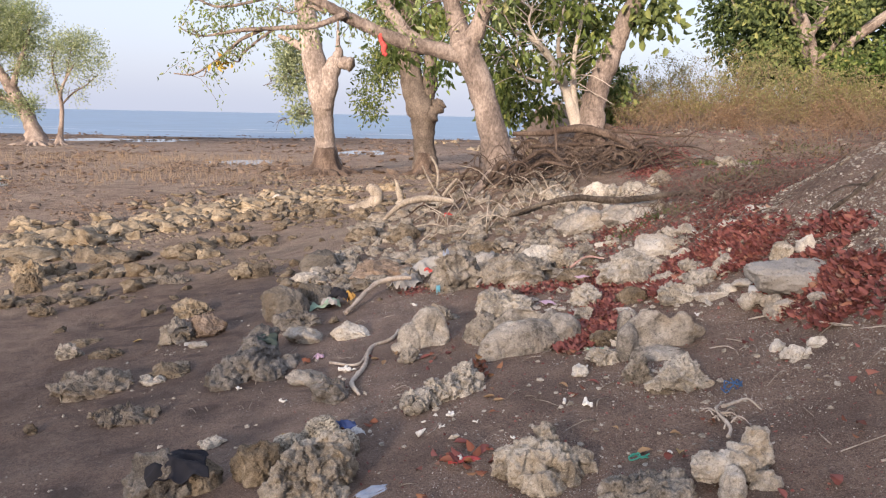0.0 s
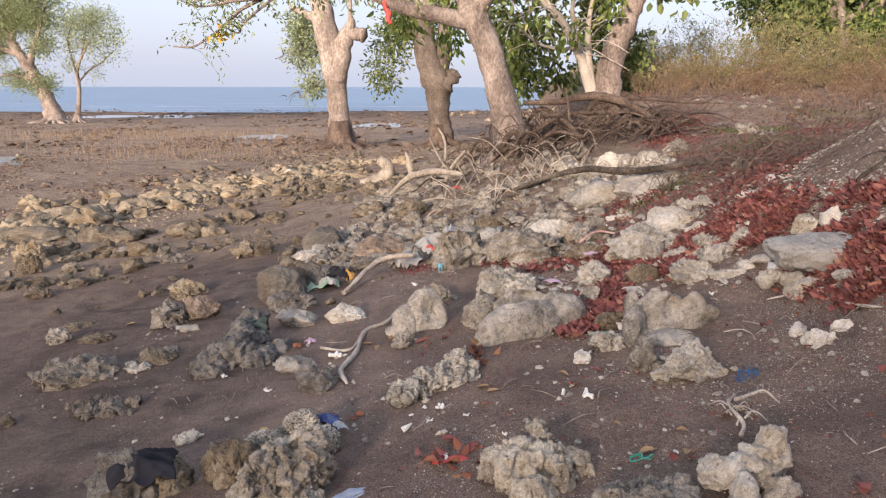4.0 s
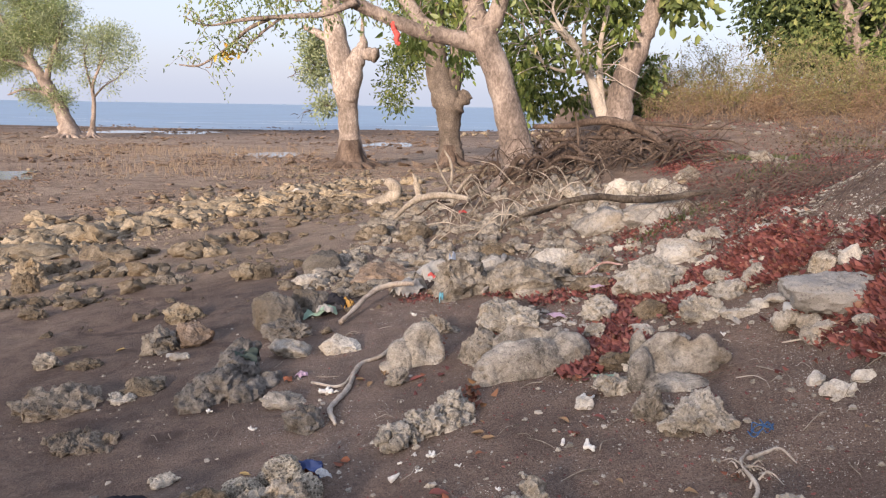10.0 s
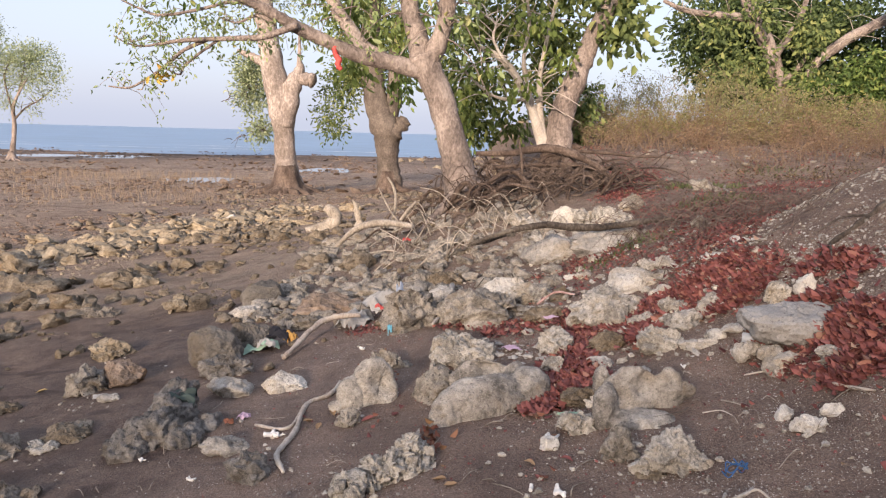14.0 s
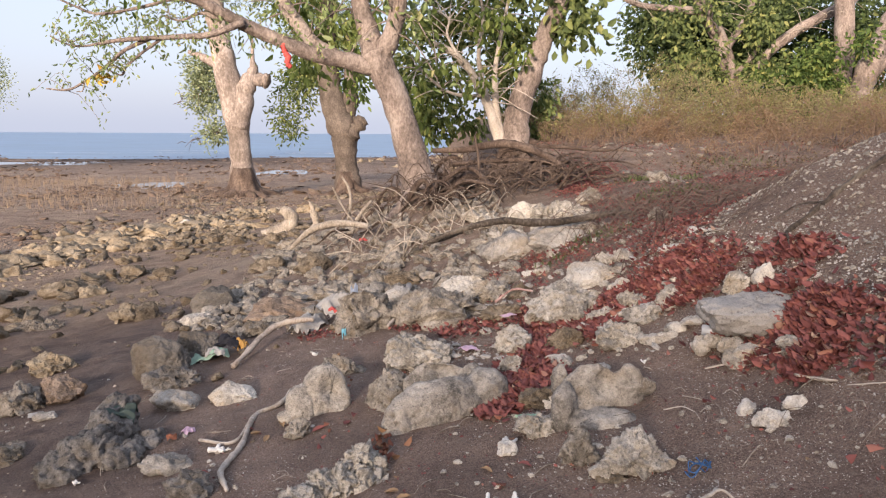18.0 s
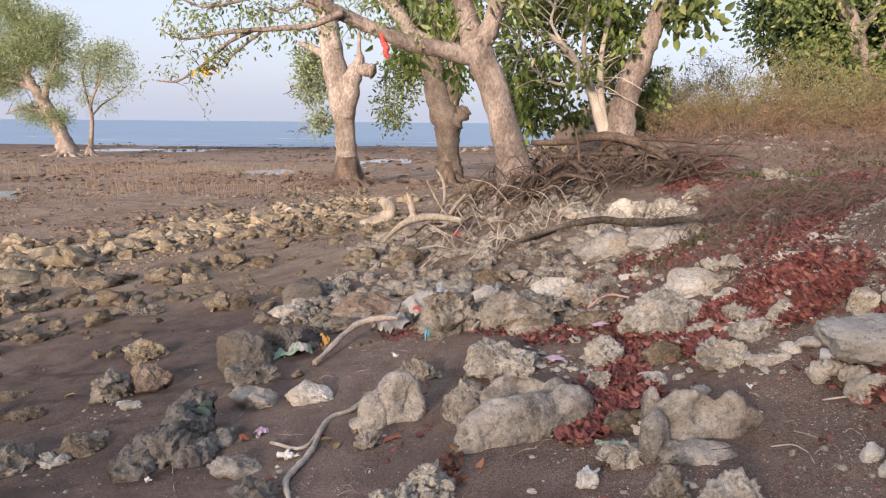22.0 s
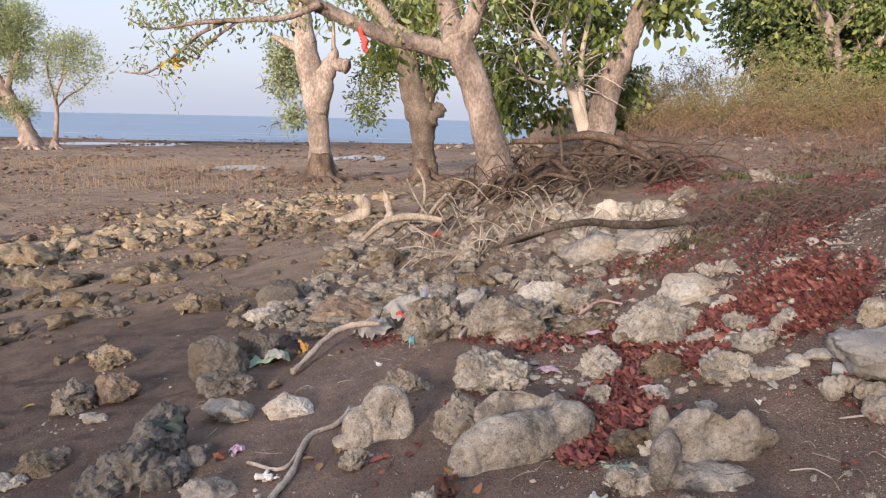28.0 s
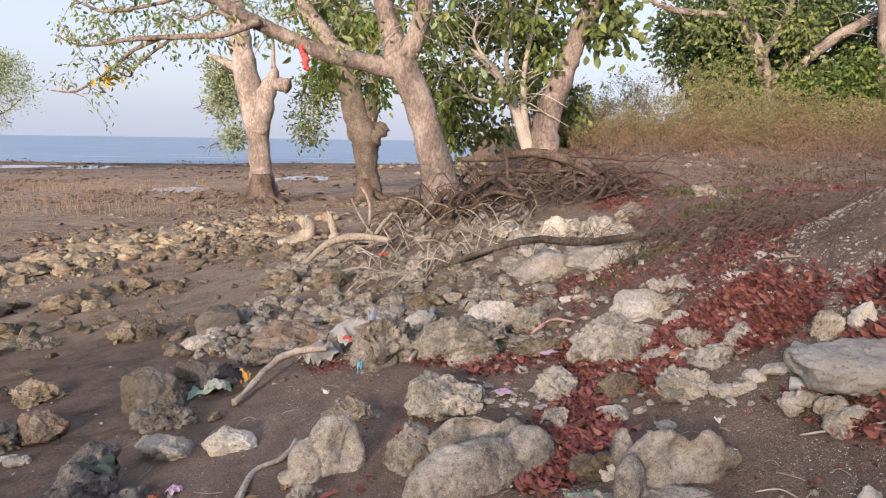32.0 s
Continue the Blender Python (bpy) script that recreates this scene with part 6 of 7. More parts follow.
def left_tree():
    t = tree("mangrove_tree", -31.4, 52.0, "grey green mangrove tree standing on the tidal flat", "mangroves")
    tube("trunk", [(-31.35, 52.0, -1.1, 0.80), (-31.7, 52.0, 0.31, 0.52), (-32.21, 52.0, 1.52, 0.48), (-32.82, 52.0, 2.6, 0.42), (-33.51, 52.0, 3.68, 0.34), (-34.43, 52.0, 5.19, 0.25), (-35.5, 52.0, 6.78, 0.17), (-36.66, 52.0, 8.36, 0.09)], BARK_PINK, t, sides=14, steps=6, knots=0.15)
    limbs = [
        [(-32.21, 52.0, 1.52, 0.22), (-33.29, 51.8, 2.2, 0.15), (-34.38, 51.6, 2.32, 0.09), (-35.52, 51.5, 1.92, 0.05)],
        [(-32.9, 52.0, 2.68, 0.27), (-32.48, 51.9, 3.99, 0.20), (-31.7, 51.8, 5.56, 0.13), (-31.15, 51.8, 7.11, 0.06)],
        [(-33.51, 52.0, 3.68, 0.24), (-34.87, 51.7, 4.2, 0.17), (-36.39, 51.5, 4.41, 0.11), (-37.99, 51.4, 4.02, 0.05)],
        [(-33.97, 52.0, 4.4, 0.22), (-33.58, 51.7, 6.36, 0.15), (-34.05, 51.6, 8.32, 0.09), (-34.34, 51.6, 9.86, 0.04)],
        [(-34.6, 52.0, 5.4, 0.20), (-36.0, 51.8, 5.9, 0.14), (-37.8, 51.7, 7.0, 0.09), (-39.4, 51.7, 8.2, 0.05)],
    ]
    for k, rows in enumerate(limbs):
        tube("limb", rows, BARK_PINK, t, sides=8, steps=5, knots=0.1, seed=k * 1.7)
    tw = twig_set(limbs, 12, 1.5, 0.03, 71, -0.1)
    tagged(joined("twig_mass", tw, BARK_GREY, t), kind="stuff")
    root_flare(t, -31.4, 51.8, land(-31.4, 52) + 0.5, 1.6, 0.42, 13, BARK_PINK, 39)
    balls = [(-33.22, 52, 7.06, 2.52, 1.76, 1.22), (-35.28, 52, 9.11, 2.23, 1.56, 1.14), (-37.2, 52, 7.39, 2.03, 1.42, 1.06), (-31.53, 52, 7.7, 1.42, 0.99, 0.89), (-34.5, 52, 5.78, 2.2, 1.71, 0.6), (-37.18, 52, 5.41, 1.83, 1.28, 0.7),
             (-32.09, 52, 6.03, 1.62, 1.14, 0.6), (-37.58, 52, 3.62, 1.22, 0.85, 0.8), (-37.38, 52, 9.92, 2.03, 1.42, 1.02), (-35.69, 52, 4.81, 1.62, 1.14, 0.5), (-33.74, 52, 2.08, 1.06, 0.74, 0.37), (-31.8, 52, 4.38, 1.02, 0.71, 0.5),
             (-35.79, 52, 3.81, 1.22, 0.85, 0.45), (-33.62, 52, 8.31, 2.03, 1.42, 0.89), (-39.75, 52, 8.41, 2.44, 1.71, 2.44), (-40.1, 52, 5.24, 2.03, 1.42, 1.62), (-38.05, 52, 11.86, 3.25, 2.27, 1.62), (-32.2, 52, 1.75, 0.9, 0.6, 0.5)]
    dense = (1.2, 0.9, 1.0, 1.2, 1.9, 1.6, 2.0, 1.8, 0.8, 2.0, 2.4, 2.0, 2.0, 0.9, 0.8, 0.8, 0.7, 2.2)
    crown(t, [b + (1150 * d * b[3] * b[5],) for b, d in zip(balls, dense)], 0.165, HAZED_GREEN, 60, 0.36, 0.1)
    crown(t, [b + (420 * d * b[3] * b[5],) for b, d in zip(balls, dense)], 0.16, PALE_GREEN, 50, 0.33, 0.0, "foliage")
    s = tree("mangrove_sapling", -29.9, 52.5, "slender grey green mangrove beside the old tree", "mangroves")
    tube("trunk", [(-30.05, 52.5, -1.1, 0.26), (-29.86, 52.5, 0.3, 0.17), (-29.72, 52.5, 1.6, 0.15), (-29.74, 52.5, 2.6, 0.12), (-29.31, 52.5, 3.6, 0.09), (-28.54, 52.5, 4.78, 0.05)], BARK_PINK, s, sides=8, steps=6, knots=0.15)
    forks = [
        [(-29.70, 52.5, 2.1, 0.10), (-30.01, 52.4, 3.6, 0.07), (-30.13, 52.4, 4.79, 0.05), (-29.61, 52.4, 5.97, 0.02)],
        [(-29.73, 52.5, 1.8, 0.08), (-29.0, 52.6, 2.6, 0.06), (-27.96, 52.6, 3.2, 0.04), (-26.97, 52.6, 3.98, 0.02)],
        [(-29.31, 52.5, 3.6, 0.07), (-28.9, 52.4, 4.8, 0.05), (-28.6, 52.4, 6.2, 0.02)],
    ]
    for k, rows in enumerate(forks):
        tube("branch", rows, BARK_GREY, s, sides=6, steps=4, knots=0.1, seed=k * 2.3)
    tagged(joined("twig_mass", twig_set(forks, 14, 1.1, 0.022, 73, -0.1), BARK_GREY, s), kind="stuff")
    balls = [(-28.34, 52.5, 5.76, 1.54, 1.08, 0.81, 900), (-29.17, 52.5, 6.16, 1.14, 0.8, 0.65, 520), (-27.56, 52.5, 4.77, 1.14, 0.8, 0.65, 420), (-28.88, 52.5, 4.19, 1.22, 0.85, 0.57, 260), (-29.92, 52.5, 4.79, 0.89, 0.63, 0.73, 300),
             (-27.21, 52.5, 3.59, 0.81, 0.57, 0.41, 130), (-29.0, 52.5, 2.6, 1.22, 0.85, 0.57, 160), (-30.25, 52.5, 3.2, 0.57, 0.4, 0.41, 90), (-27.87, 52.5, 6.42, 0.89, 0.63, 0.41, 260), (-26.72, 52.5, 4.57, 0.49, 0.34, 0.24, 60)]
    crown(s, [b[:3] + (b[3] * 1.25, b[4] * 1.2, b[5] * 1.1, b[6] * 2.0) for b in balls], 0.15, HAZED_GREEN, 32, 0.28, 0.1)
    root_flare(s, -30.0, 52.4, land(-30.0, 52.5) + 0.3, 0.9, 0.22, 8, BARK_PINK, 49)


left_tree()


# ---- roots and driftwood ----
def root_heap():
    t = holder("root_heap", 1.2, 11.6, land(1.2, 11.6), "tangled heap of grey brown roots at the tree foot", "roots")
    for k, rows in enumerate((
        [(0.56, 11.10, 0.82, 0.086), (0.84, 11.20, 0.94, 0.078), (1.17, 11.30, 1.03, 0.074), (1.36, 11.40, 1.06, 0.040)],
        [(0.85, 11.60, 1.16, 0.035), (1.43, 11.60, 1.21, 0.030), (1.95, 11.60, 1.22, 0.036), (2.33, 11.60, 1.17, 0.026)],
    )):
        tube("thick_root", rows, BARK_ROOT, t, sides=10, knots=0.15, seed=k)
    rnd = random.Random(77)
    for k in range(95):
        x, y = rnd.uniform(-0.5, 3.0), rnd.uniform(10.4, 12.2)
        a, f = rnd.uniform(0, 6.28), rnd.uniform(0.4, 1.3)
        top = rnd.uniform(0.08, 0.5) * (1 - abs(x - 1.2) / 3.2)
        r = rnd.uniform(0.008, 0.018) if k % 4 else rnd.uniform(0.02, 0.04)
        ex, ey = x + math.cos(a) * f, y + math.sin(a) * f * 0.6
        rows = [(x, y, land(x, y) + rnd.uniform(0, 0.25), r), (x * 0.7 + ex * 0.3 + rnd.uniform(-0.1, 0.1), y * 0.7 + ey * 0.3, land(x, y) + top, r * 0.95),
                (x * 0.35 + ex * 0.65, y * 0.35 + ey * 0.65 + rnd.uniform(-0.1, 0.1), land(ex, ey) + top * 0.8, r * 0.8), (ex, ey, land(ex, ey) + rnd.uniform(-0.05, 0.1), r * 0.5)]
        tube("root", rows, BARK_ROOT, t, sides=6, steps=4, seed=k)
    fine = []
    for _ in range(230):
        x, y = rnd.gauss(1.3, 0.9), rnd.uniform(10.4, 12.6)
        if not -0.6 < x < 3.6:
            continue
        a, f = rnd.uniform(0, 6.28), rnd.uniform(0.2, 0.8)
        g, top, r = land(x, y), rnd.uniform(0.05, 0.55), rnd.uniform(0.003, 0.009)
        ex, ey = x + math.cos(a) * f, y + math.sin(a) * f * 0.6
        fine.append([(x, y, g + rnd.uniform(0, 0.3), r), ((x + ex) / 2 + rnd.gauss(0, 0.08), (y + ey) / 2, g + top, r), (ex, ey, g + rnd.uniform(0, 0.4), r * 0.5)])
    tagged(joined("twig_mass", fine, BARK_ROOT, t, "dense mesh of thin brown rootlets", sides=4, steps=3), kind="stuff")
    d = holder("driftwood_log", 1.4, 11.9, land(1.4, 11.9), "long grey driftwood trunk lying over the roots", "driftwood")
    tube("stem", [(0.63, 11.90, 1.34, 0.036), (1.09, 11.78, 1.36, 0.046), (1.52, 11.66, 1.44, 0.056), (1.86, 11.54, 1.40, 0.061), (2.20, 11.42, 1.25, 0.045), (2.41, 11.30, 1.09, 0.030), (2.55, 11.18, 0.98, 0.020)], BARK_ROOT, d, sides=12, knots=0.12)
    e = holder("driftwood_pole", 2.4, 12.4, land(2.4, 12.4), "thin grey driftwood pole lying on the roots", "driftwood")
    tube("stem", [(2.06, 12.40, 1.40, 0.028), (2.52, 12.40, 1.39, 0.028), (3.03, 12.40, 1.35, 0.025), (3.50, 12.40, 1.35, 0.017)], BARK_ROOT, e, sides=8)
    p = holder("dead_branch", 1.3, 11.0, land(1.3, 11.0), "upright dead branch standing in the root heap", "branch")
    tube("stem", [(1.14, 11.00, 1.56, 0.012), (1.19, 11.00, 1.28, 0.017), (1.21, 11.00, 1.05, 0.017), (1.30, 11.00, 0.82, 0.012)], BARK_ROOT, p, sides=8)


root_heap()


def limb_things():
    l = holder("fallen_limb", 1.4, 7.8, land(1.4, 7.8), "dark fallen limb lying across pale rocks", "branch")
    tube("stem", [(0.44, 7.70, 0.65, 0.015), (0.71, 7.76, 0.75, 0.022), (1.07, 7.82, 0.83, 0.031), (1.41, 7.88, 0.81, 0.035), (1.69, 7.94, 0.82, 0.032), (2.02, 8.00, 0.87, 0.028), (2.24, 8.06, 0.89, 0.024), (2.35, 8.12, 0.87, 0.014), (2.51, 8.18, 0.81, 0.009)], LIMB_WOOD, l, sides=12, knots=0.14)
    tube("side_stem", [(0.47, 7.90, 0.63, 0.016), (0.62, 7.90, 0.67, 0.019), (0.78, 7.90, 0.73, 0.016)], LIMB_WOOD, l, sides=8)
    rnd = random.Random(8)
    for k in range(5):
        x = 0.35 + 0.12 * k
        tube("twig", [(x, 7.75, land(x, 7.75) + 0.13, 0.006), (x + rnd.uniform(-0.1, 0.1), 7.6, land(x, 7.6) + rnd.uniform(0.0, 0.2), 0.003)], LIMB_WOOD, l, sides=5, steps=2)
    b = holder("bent_log", -2.0, 15.8, land(-2.0, 15.8), "pale grey bent log on the ledge", "log")
    tube("stem", [(-2.51, 15.70, -0.38, 0.104), (-2.33, 15.73, -0.33, 0.129), (-2.14, 15.76, -0.26, 0.140), (-1.97, 15.79, -0.13, 0.136), (-2.00, 15.82, 0.01, 0.122), (-2.16, 15.85, 0.12, 0.081)], BARK_PALE, b, sides=14, knots=0.12)
    u = holder("driftwood_stump", -1.5, 14.5, land(-1.5, 14.5), "pale yellowish broken driftwood stump", "stump")
    tube("stem", [(a + 0.30, b, c, r * 0.45) for a, b, c, r in [(-1.62, 14.50, -0.13, 0.201), (-1.65, 14.50, 0.10, 0.154), (-1.70, 14.50, 0.30, 0.080), (-1.75, 14.50, 0.40, 0.027)]], BARK_PALE, u, sides=12, knots=0.4)
    d = holder("dead_branch", -0.6, 10.2, land(-0.6, 10.2), "pale dead branch lying on rubble", "branch")
    tube("stem", [(-1.08, 10.20, 0.23, 0.022), (-0.85, 10.15, 0.44, 0.039), (-0.60, 10.10, 0.53, 0.043), (-0.35, 10.05, 0.54, 0.039), (-0.16, 10.00, 0.52, 0.026)], BARK_PALE, d, sides=10)
    tube("fork", [(-0.31, 10.20, 0.56, 0.022), (-0.22, 10.20, 0.69, 0.022), (-0.13, 10.20, 0.79, 0.017)], BARK_PALE, d, sides=8)
    tube("fork", [(-0.49, 10.40, 1.06, 0.011), (-0.41, 10.40, 0.93, 0.016), (-0.39, 10.40, 0.75, 0.018), (-0.42, 10.40, 0.53, 0.020)], BARK_PALE, d, sides=8)
    tube("fork", [(-0.59, 10.30, 0.94, 0.011), (-0.45, 10.30, 0.67, 0.013), (-0.32, 10.30, 0.50, 0.013)], BARK_PALE, d, sides=6)
    heap = []
    for k in range(46):
        x, y = rnd.uniform(-0.7, 1.3), rnd.uniform(9.0, 10.8)
        a, f = rnd.uniform(0, 6.28), rnd.uniform(0.25, 0.8)
        g = land(x, y)
        r = rnd.uniform(0.004, 0.010)
        heap.append([(x, y, g + rnd.uniform(0, 0.1), r), (x + math.cos(a) * f * 0.5, y + math.sin(a) * f * 0.4, g + rnd.uniform(0.1, 0.4), r * 0.8), (x + math.cos(a) * f, y + math.sin(a) * f * 0.7, g + rnd.uniform(0.0, 0.35), r * 0.5)])
    h = holder("twig_heap", 0.2, 9.9, land(0.2, 9.9), "heap of pale dead twigs before the roots", "twigs")
    for rows in heap:
        tube("twig", rows, BARK_PALE, h, sides=5, steps=3, knots=0.0)


limb_things()


def stick(rows, label, material=BLEACHED, extra=()):
    x, y = rows[0][:2]
    s = holder("driftwood_stick", x, y, land(x, y), label, "stick")
    tube("stem", rows, material, s, sides=10, knots=0.28)
    for more in extra:
        tube("fork", more, material, s, sides=8)


BENT = [(-0.89, 6.50, land(-0.89, 6.5) + 0.01, 0.016), (-0.81, 6.75, land(-0.81, 6.75) + 0.07, 0.020), (-0.71, 6.98, land(-0.71, 6.98) + 0.12, 0.022), (-0.58, 7.06, land(-0.58, 7.06) + 0.13, 0.022), (-0.41, 7.06, land(-0.41, 7.06) + 0.11, 0.018)]
stick(BENT, "curved pale driftwood stick leaning on a rock", STICK_WOOD)
stick([(-0.37, 5.73, 0.08, 0.010), (-0.40, 5.52, 0.07, 0.012), (-0.51, 5.41, 0.05, 0.014), (-0.50, 5.03, 0.05, 0.014), (-0.52, 4.82, 0.05, 0.014), (-0.52, 4.70, 0.05, 0.014), (-0.45, 4.53, 0.06, 0.009)], "long crooked pale root lying on dark sand", BLEACHED, ([(-0.52, 5.40, 0.05, 0.009), (-0.55, 5.08, 0.04, 0.009), (-0.75, 5.18, 0.01, 0.008)],))
stick([(0.32, 7.97, 0.24, 0.023), (0.26, 7.33, 0.23, 0.018), (0.22, 6.85, 0.23, 0.013), (0.17, 6.64, 0.22, 0.010)], "short pale stick leaning against a boulder", BLEACHED)
stick([(-0.19, 7.21, 0.14, 0.006), (-0.00, 7.22, 0.18, 0.007), (0.21, 7.19, 0.22, 0.006)], "thin straight stick between rocks", BARK_PALE)
stick([(1.94, 4.45, 0.58, 0.006), (1.98, 4.33, 0.60, 0.006), (2.01, 4.25, 0.62, 0.005)], "thin dry stick on the sand", BARK_PALE)
stick([(1.04, 4.57, 0.32, 0.003), (1.21, 4.58, 0.35, 0.003), (1.34, 4.60, 0.37, 0.002), (1.40, 4.64, 0.38, 0.002)], "thin dark wiry twig on a rock", LIMB_WOOD)

stick([(2.36, 5.56, land(2.36, 5.56) + 0.010, 0.008), (2.49, 5.64, land(2.49, 5.64) + 0.012, 0.014), (2.61, 5.65, land(2.61, 5.65) + 0.012, 0.018), (2.81, 5.68, land(2.81, 5.68) + 0.012, 0.020), (2.98, 5.67, land(2.98, 5.67) + 0.012, 0.022), (3.3, 5.72, land(3.3, 5.72) + 0.012, 0.024)], "dark dead root running down the gravel bank", LIMB_WOOD, ([(2.49, 5.64, land(2.49, 5.64) + 0.015, 0.008), (2.44, 5.53, land(2.44, 5.53) + 0.03, 0.006), (2.42, 5.43, land(2.42, 5.43) + 0.01, 0.003)], [(2.70, 5.67, land(2.7, 5.67) + 0.02, 0.008), (2.62, 5.80, land(2.62, 5.8) + 0.04, 0.005), (2.50, 5.88, land(2.5, 5.88) + 0.01, 0.003)]))
stick([(0.95, 6.80, land(0.95, 6.80) + 0.05, 0.008), (1.08, 6.82, land(1.08, 6.82) + 0.10, 0.009), (1.22, 6.76, land(1.22, 6.76) + 0.06, 0.007)], "pinkish peeled stick lying on rocks", PINK_STICK)


def laid(x0, y0, x1, y1, r, label, bend=0.02):
    mx, my = (x0 + x1) / 2 + bend, (y0 + y1) / 2 + bend
    stick([(x0, y0, land(x0, y0) + r, r), (mx, my, land(mx, my) + r * 2.5, r * 0.9), (x1, y1, land(x1, y1) + r, r * 0.6)], label)


for x0, y0, x1, y1, r in ((1.62, 3.18, 1.80, 3.10, 0.0038), (1.59, 3.08, 1.78, 3.0, 0.0032), (1.67, 3.12, 1.52, 2.92, 0.003), (1.54, 3.30, 1.88, 3.34, 0.0022), (2.02, 4.2, 2.2, 3.7, 0.003), (1.75, 4.9, 2.1, 4.55, 0.004), (1.45, 4.6, 1.55, 4.5, 0.003)):
    laid(x0, y0, x1, y1, r, "thin pale dry stick at the bank foot")


# ---- brush, shrubs, pegs ----
def bush(name, x, y, r, high, material, label, seed, stems=34, leaf=0.045, lean=0.5, leaves=9):
    """A shrub of thin forking stems with fine leaves along them."""
    rnd = random.Random(seed)
    np.random.seed(seed)
    g = land(x, y)
    ob = holder(name, x, y, g, label, "shrub", name + "s")
    tubes, spots, ways = [], [], []
    for _ in range(stems):
        a, q = rnd.uniform(0, 6.28), r * rnd.random() ** 0.5
        bx, by = x + math.cos(a) * q, y + math.sin(a) * q * 0.6
        h = high * rnd.uniform(0.35, 1.0) ** 0.7
        ex, ey = bx + rnd.gauss(0, lean) * h * 0.7, by + rnd.gauss(0, lean) * h * 0.5
        w = rnd.uniform(0.004, 0.009)
        low = land(bx, by)
        mx, my = bx * 0.6 + ex * 0.4 + rnd.gauss(0, 0.05), by * 0.6 + ey * 0.4
        main = [(bx, by, low - 0.05, w), (mx, my, low + h * 0.55, w * 0.7), (ex, ey, low + h, w * 0.3)]
        tubes.append(main)
        way = curve_points(main, 4)[:, :3]
        for _ in range(5):
            p = way[rnd.randrange(2, len(way))]
            f = h * rnd.uniform(0.15, 0.42)
            e = p + np.array([rnd.gauss(0, 0.55), rnd.gauss(0, 0.4), rnd.uniform(-0.1, 0.7)]) * f
            tubes.append([(*p, w * 0.5), (*((p + e) / 2 + np.array([0, 0, 0.06 * f])), w * 0.4), (*e, w * 0.2)])
            n = leaves
            k = np.random.rand(n, 1) ** 0.7
            spots.append(p + (e - p) * k + np.random.normal(size=(n, 3)) * 0.045)
            ways.append(np.random.normal(size=(n, 3)) + (e - p) / (f + 1e-6) * 0.7)
    tagged(joined("stem_mass", tubes, STEM, ob, sides=3, steps=2), kind="stuff")
    s, w = np.concatenate(spots), np.concatenate(ways)
    tagged(leaf_mesh("foliage", s, w, leaf * (0.5 + 0.9 * np.random.rand(len(s))), material, ob, wide=0.34), kind="stuff")


for k in range(9):
    bush("dry_bush", 3.3 + 0.75 * k, 15.7 + 0.3 * math.sin(k * 2.1), 0.6, 0.50 + 0.15 * math.sin(k * 1.7), (DRY, BROWN_GREEN, RUSSET)[k % 3], "dry reddish brown brush behind the path", 300 + k, 26, 0.042, 0.8, 8)
for k in range(12):
    bush("dry_bush", 3.0 + 0.52 * k, 14.6 + 0.5 * math.sin(k * 2.9), 0.45, 0.30 + 0.1 * math.sin(k * 1.1), RUSSET, "low sparse russet brush at the path edge", 420 + k, 10, 0.032, 1.0, 5)
for k in range(11):
    bush("dry_bush", 3.0 + 0.78 * k, 16.7 + 0.4 * math.sin(k * 1.3), 0.7, 0.80 + 0.2 * math.sin(k * 2.3), (BROWN_GREEN, STRAW, OLIVE)[k % 3], "brown olive brush with fine twigs", 330 + k, 30, 0.048, 0.7, 9)
for k in range(11):
    bush("olive_shrub", 2.9 + 0.78 * k, 18.0 + 0.5 * math.sin(k * 1.9), 0.7, (1.15, 1.0, 1.35, 1.1, 1.55, 1.3, 1.1, 1.0, 0.9, 0.9, 0.9)[k], (OLIVE, STRAW)[k % 2], "olive yellow shrub with thin stems and fine leaves", 360 + k, 38, 0.048, 0.6, 13)
for k, (bx, by, bh) in enumerate(((7.4, 13.6, 0.9), (8.2, 13.4, 1.2), (9.0, 13.2, 1.5), (6.3, 13.4, 0.5), (5.2, 12.9, 0.4))):
    bush("dry_bush", bx, by, 0.6, bh, RUSSET, "wispy dry brown brush at the bank crest", 400 + k, 24, 0.03, 0.8, 7)


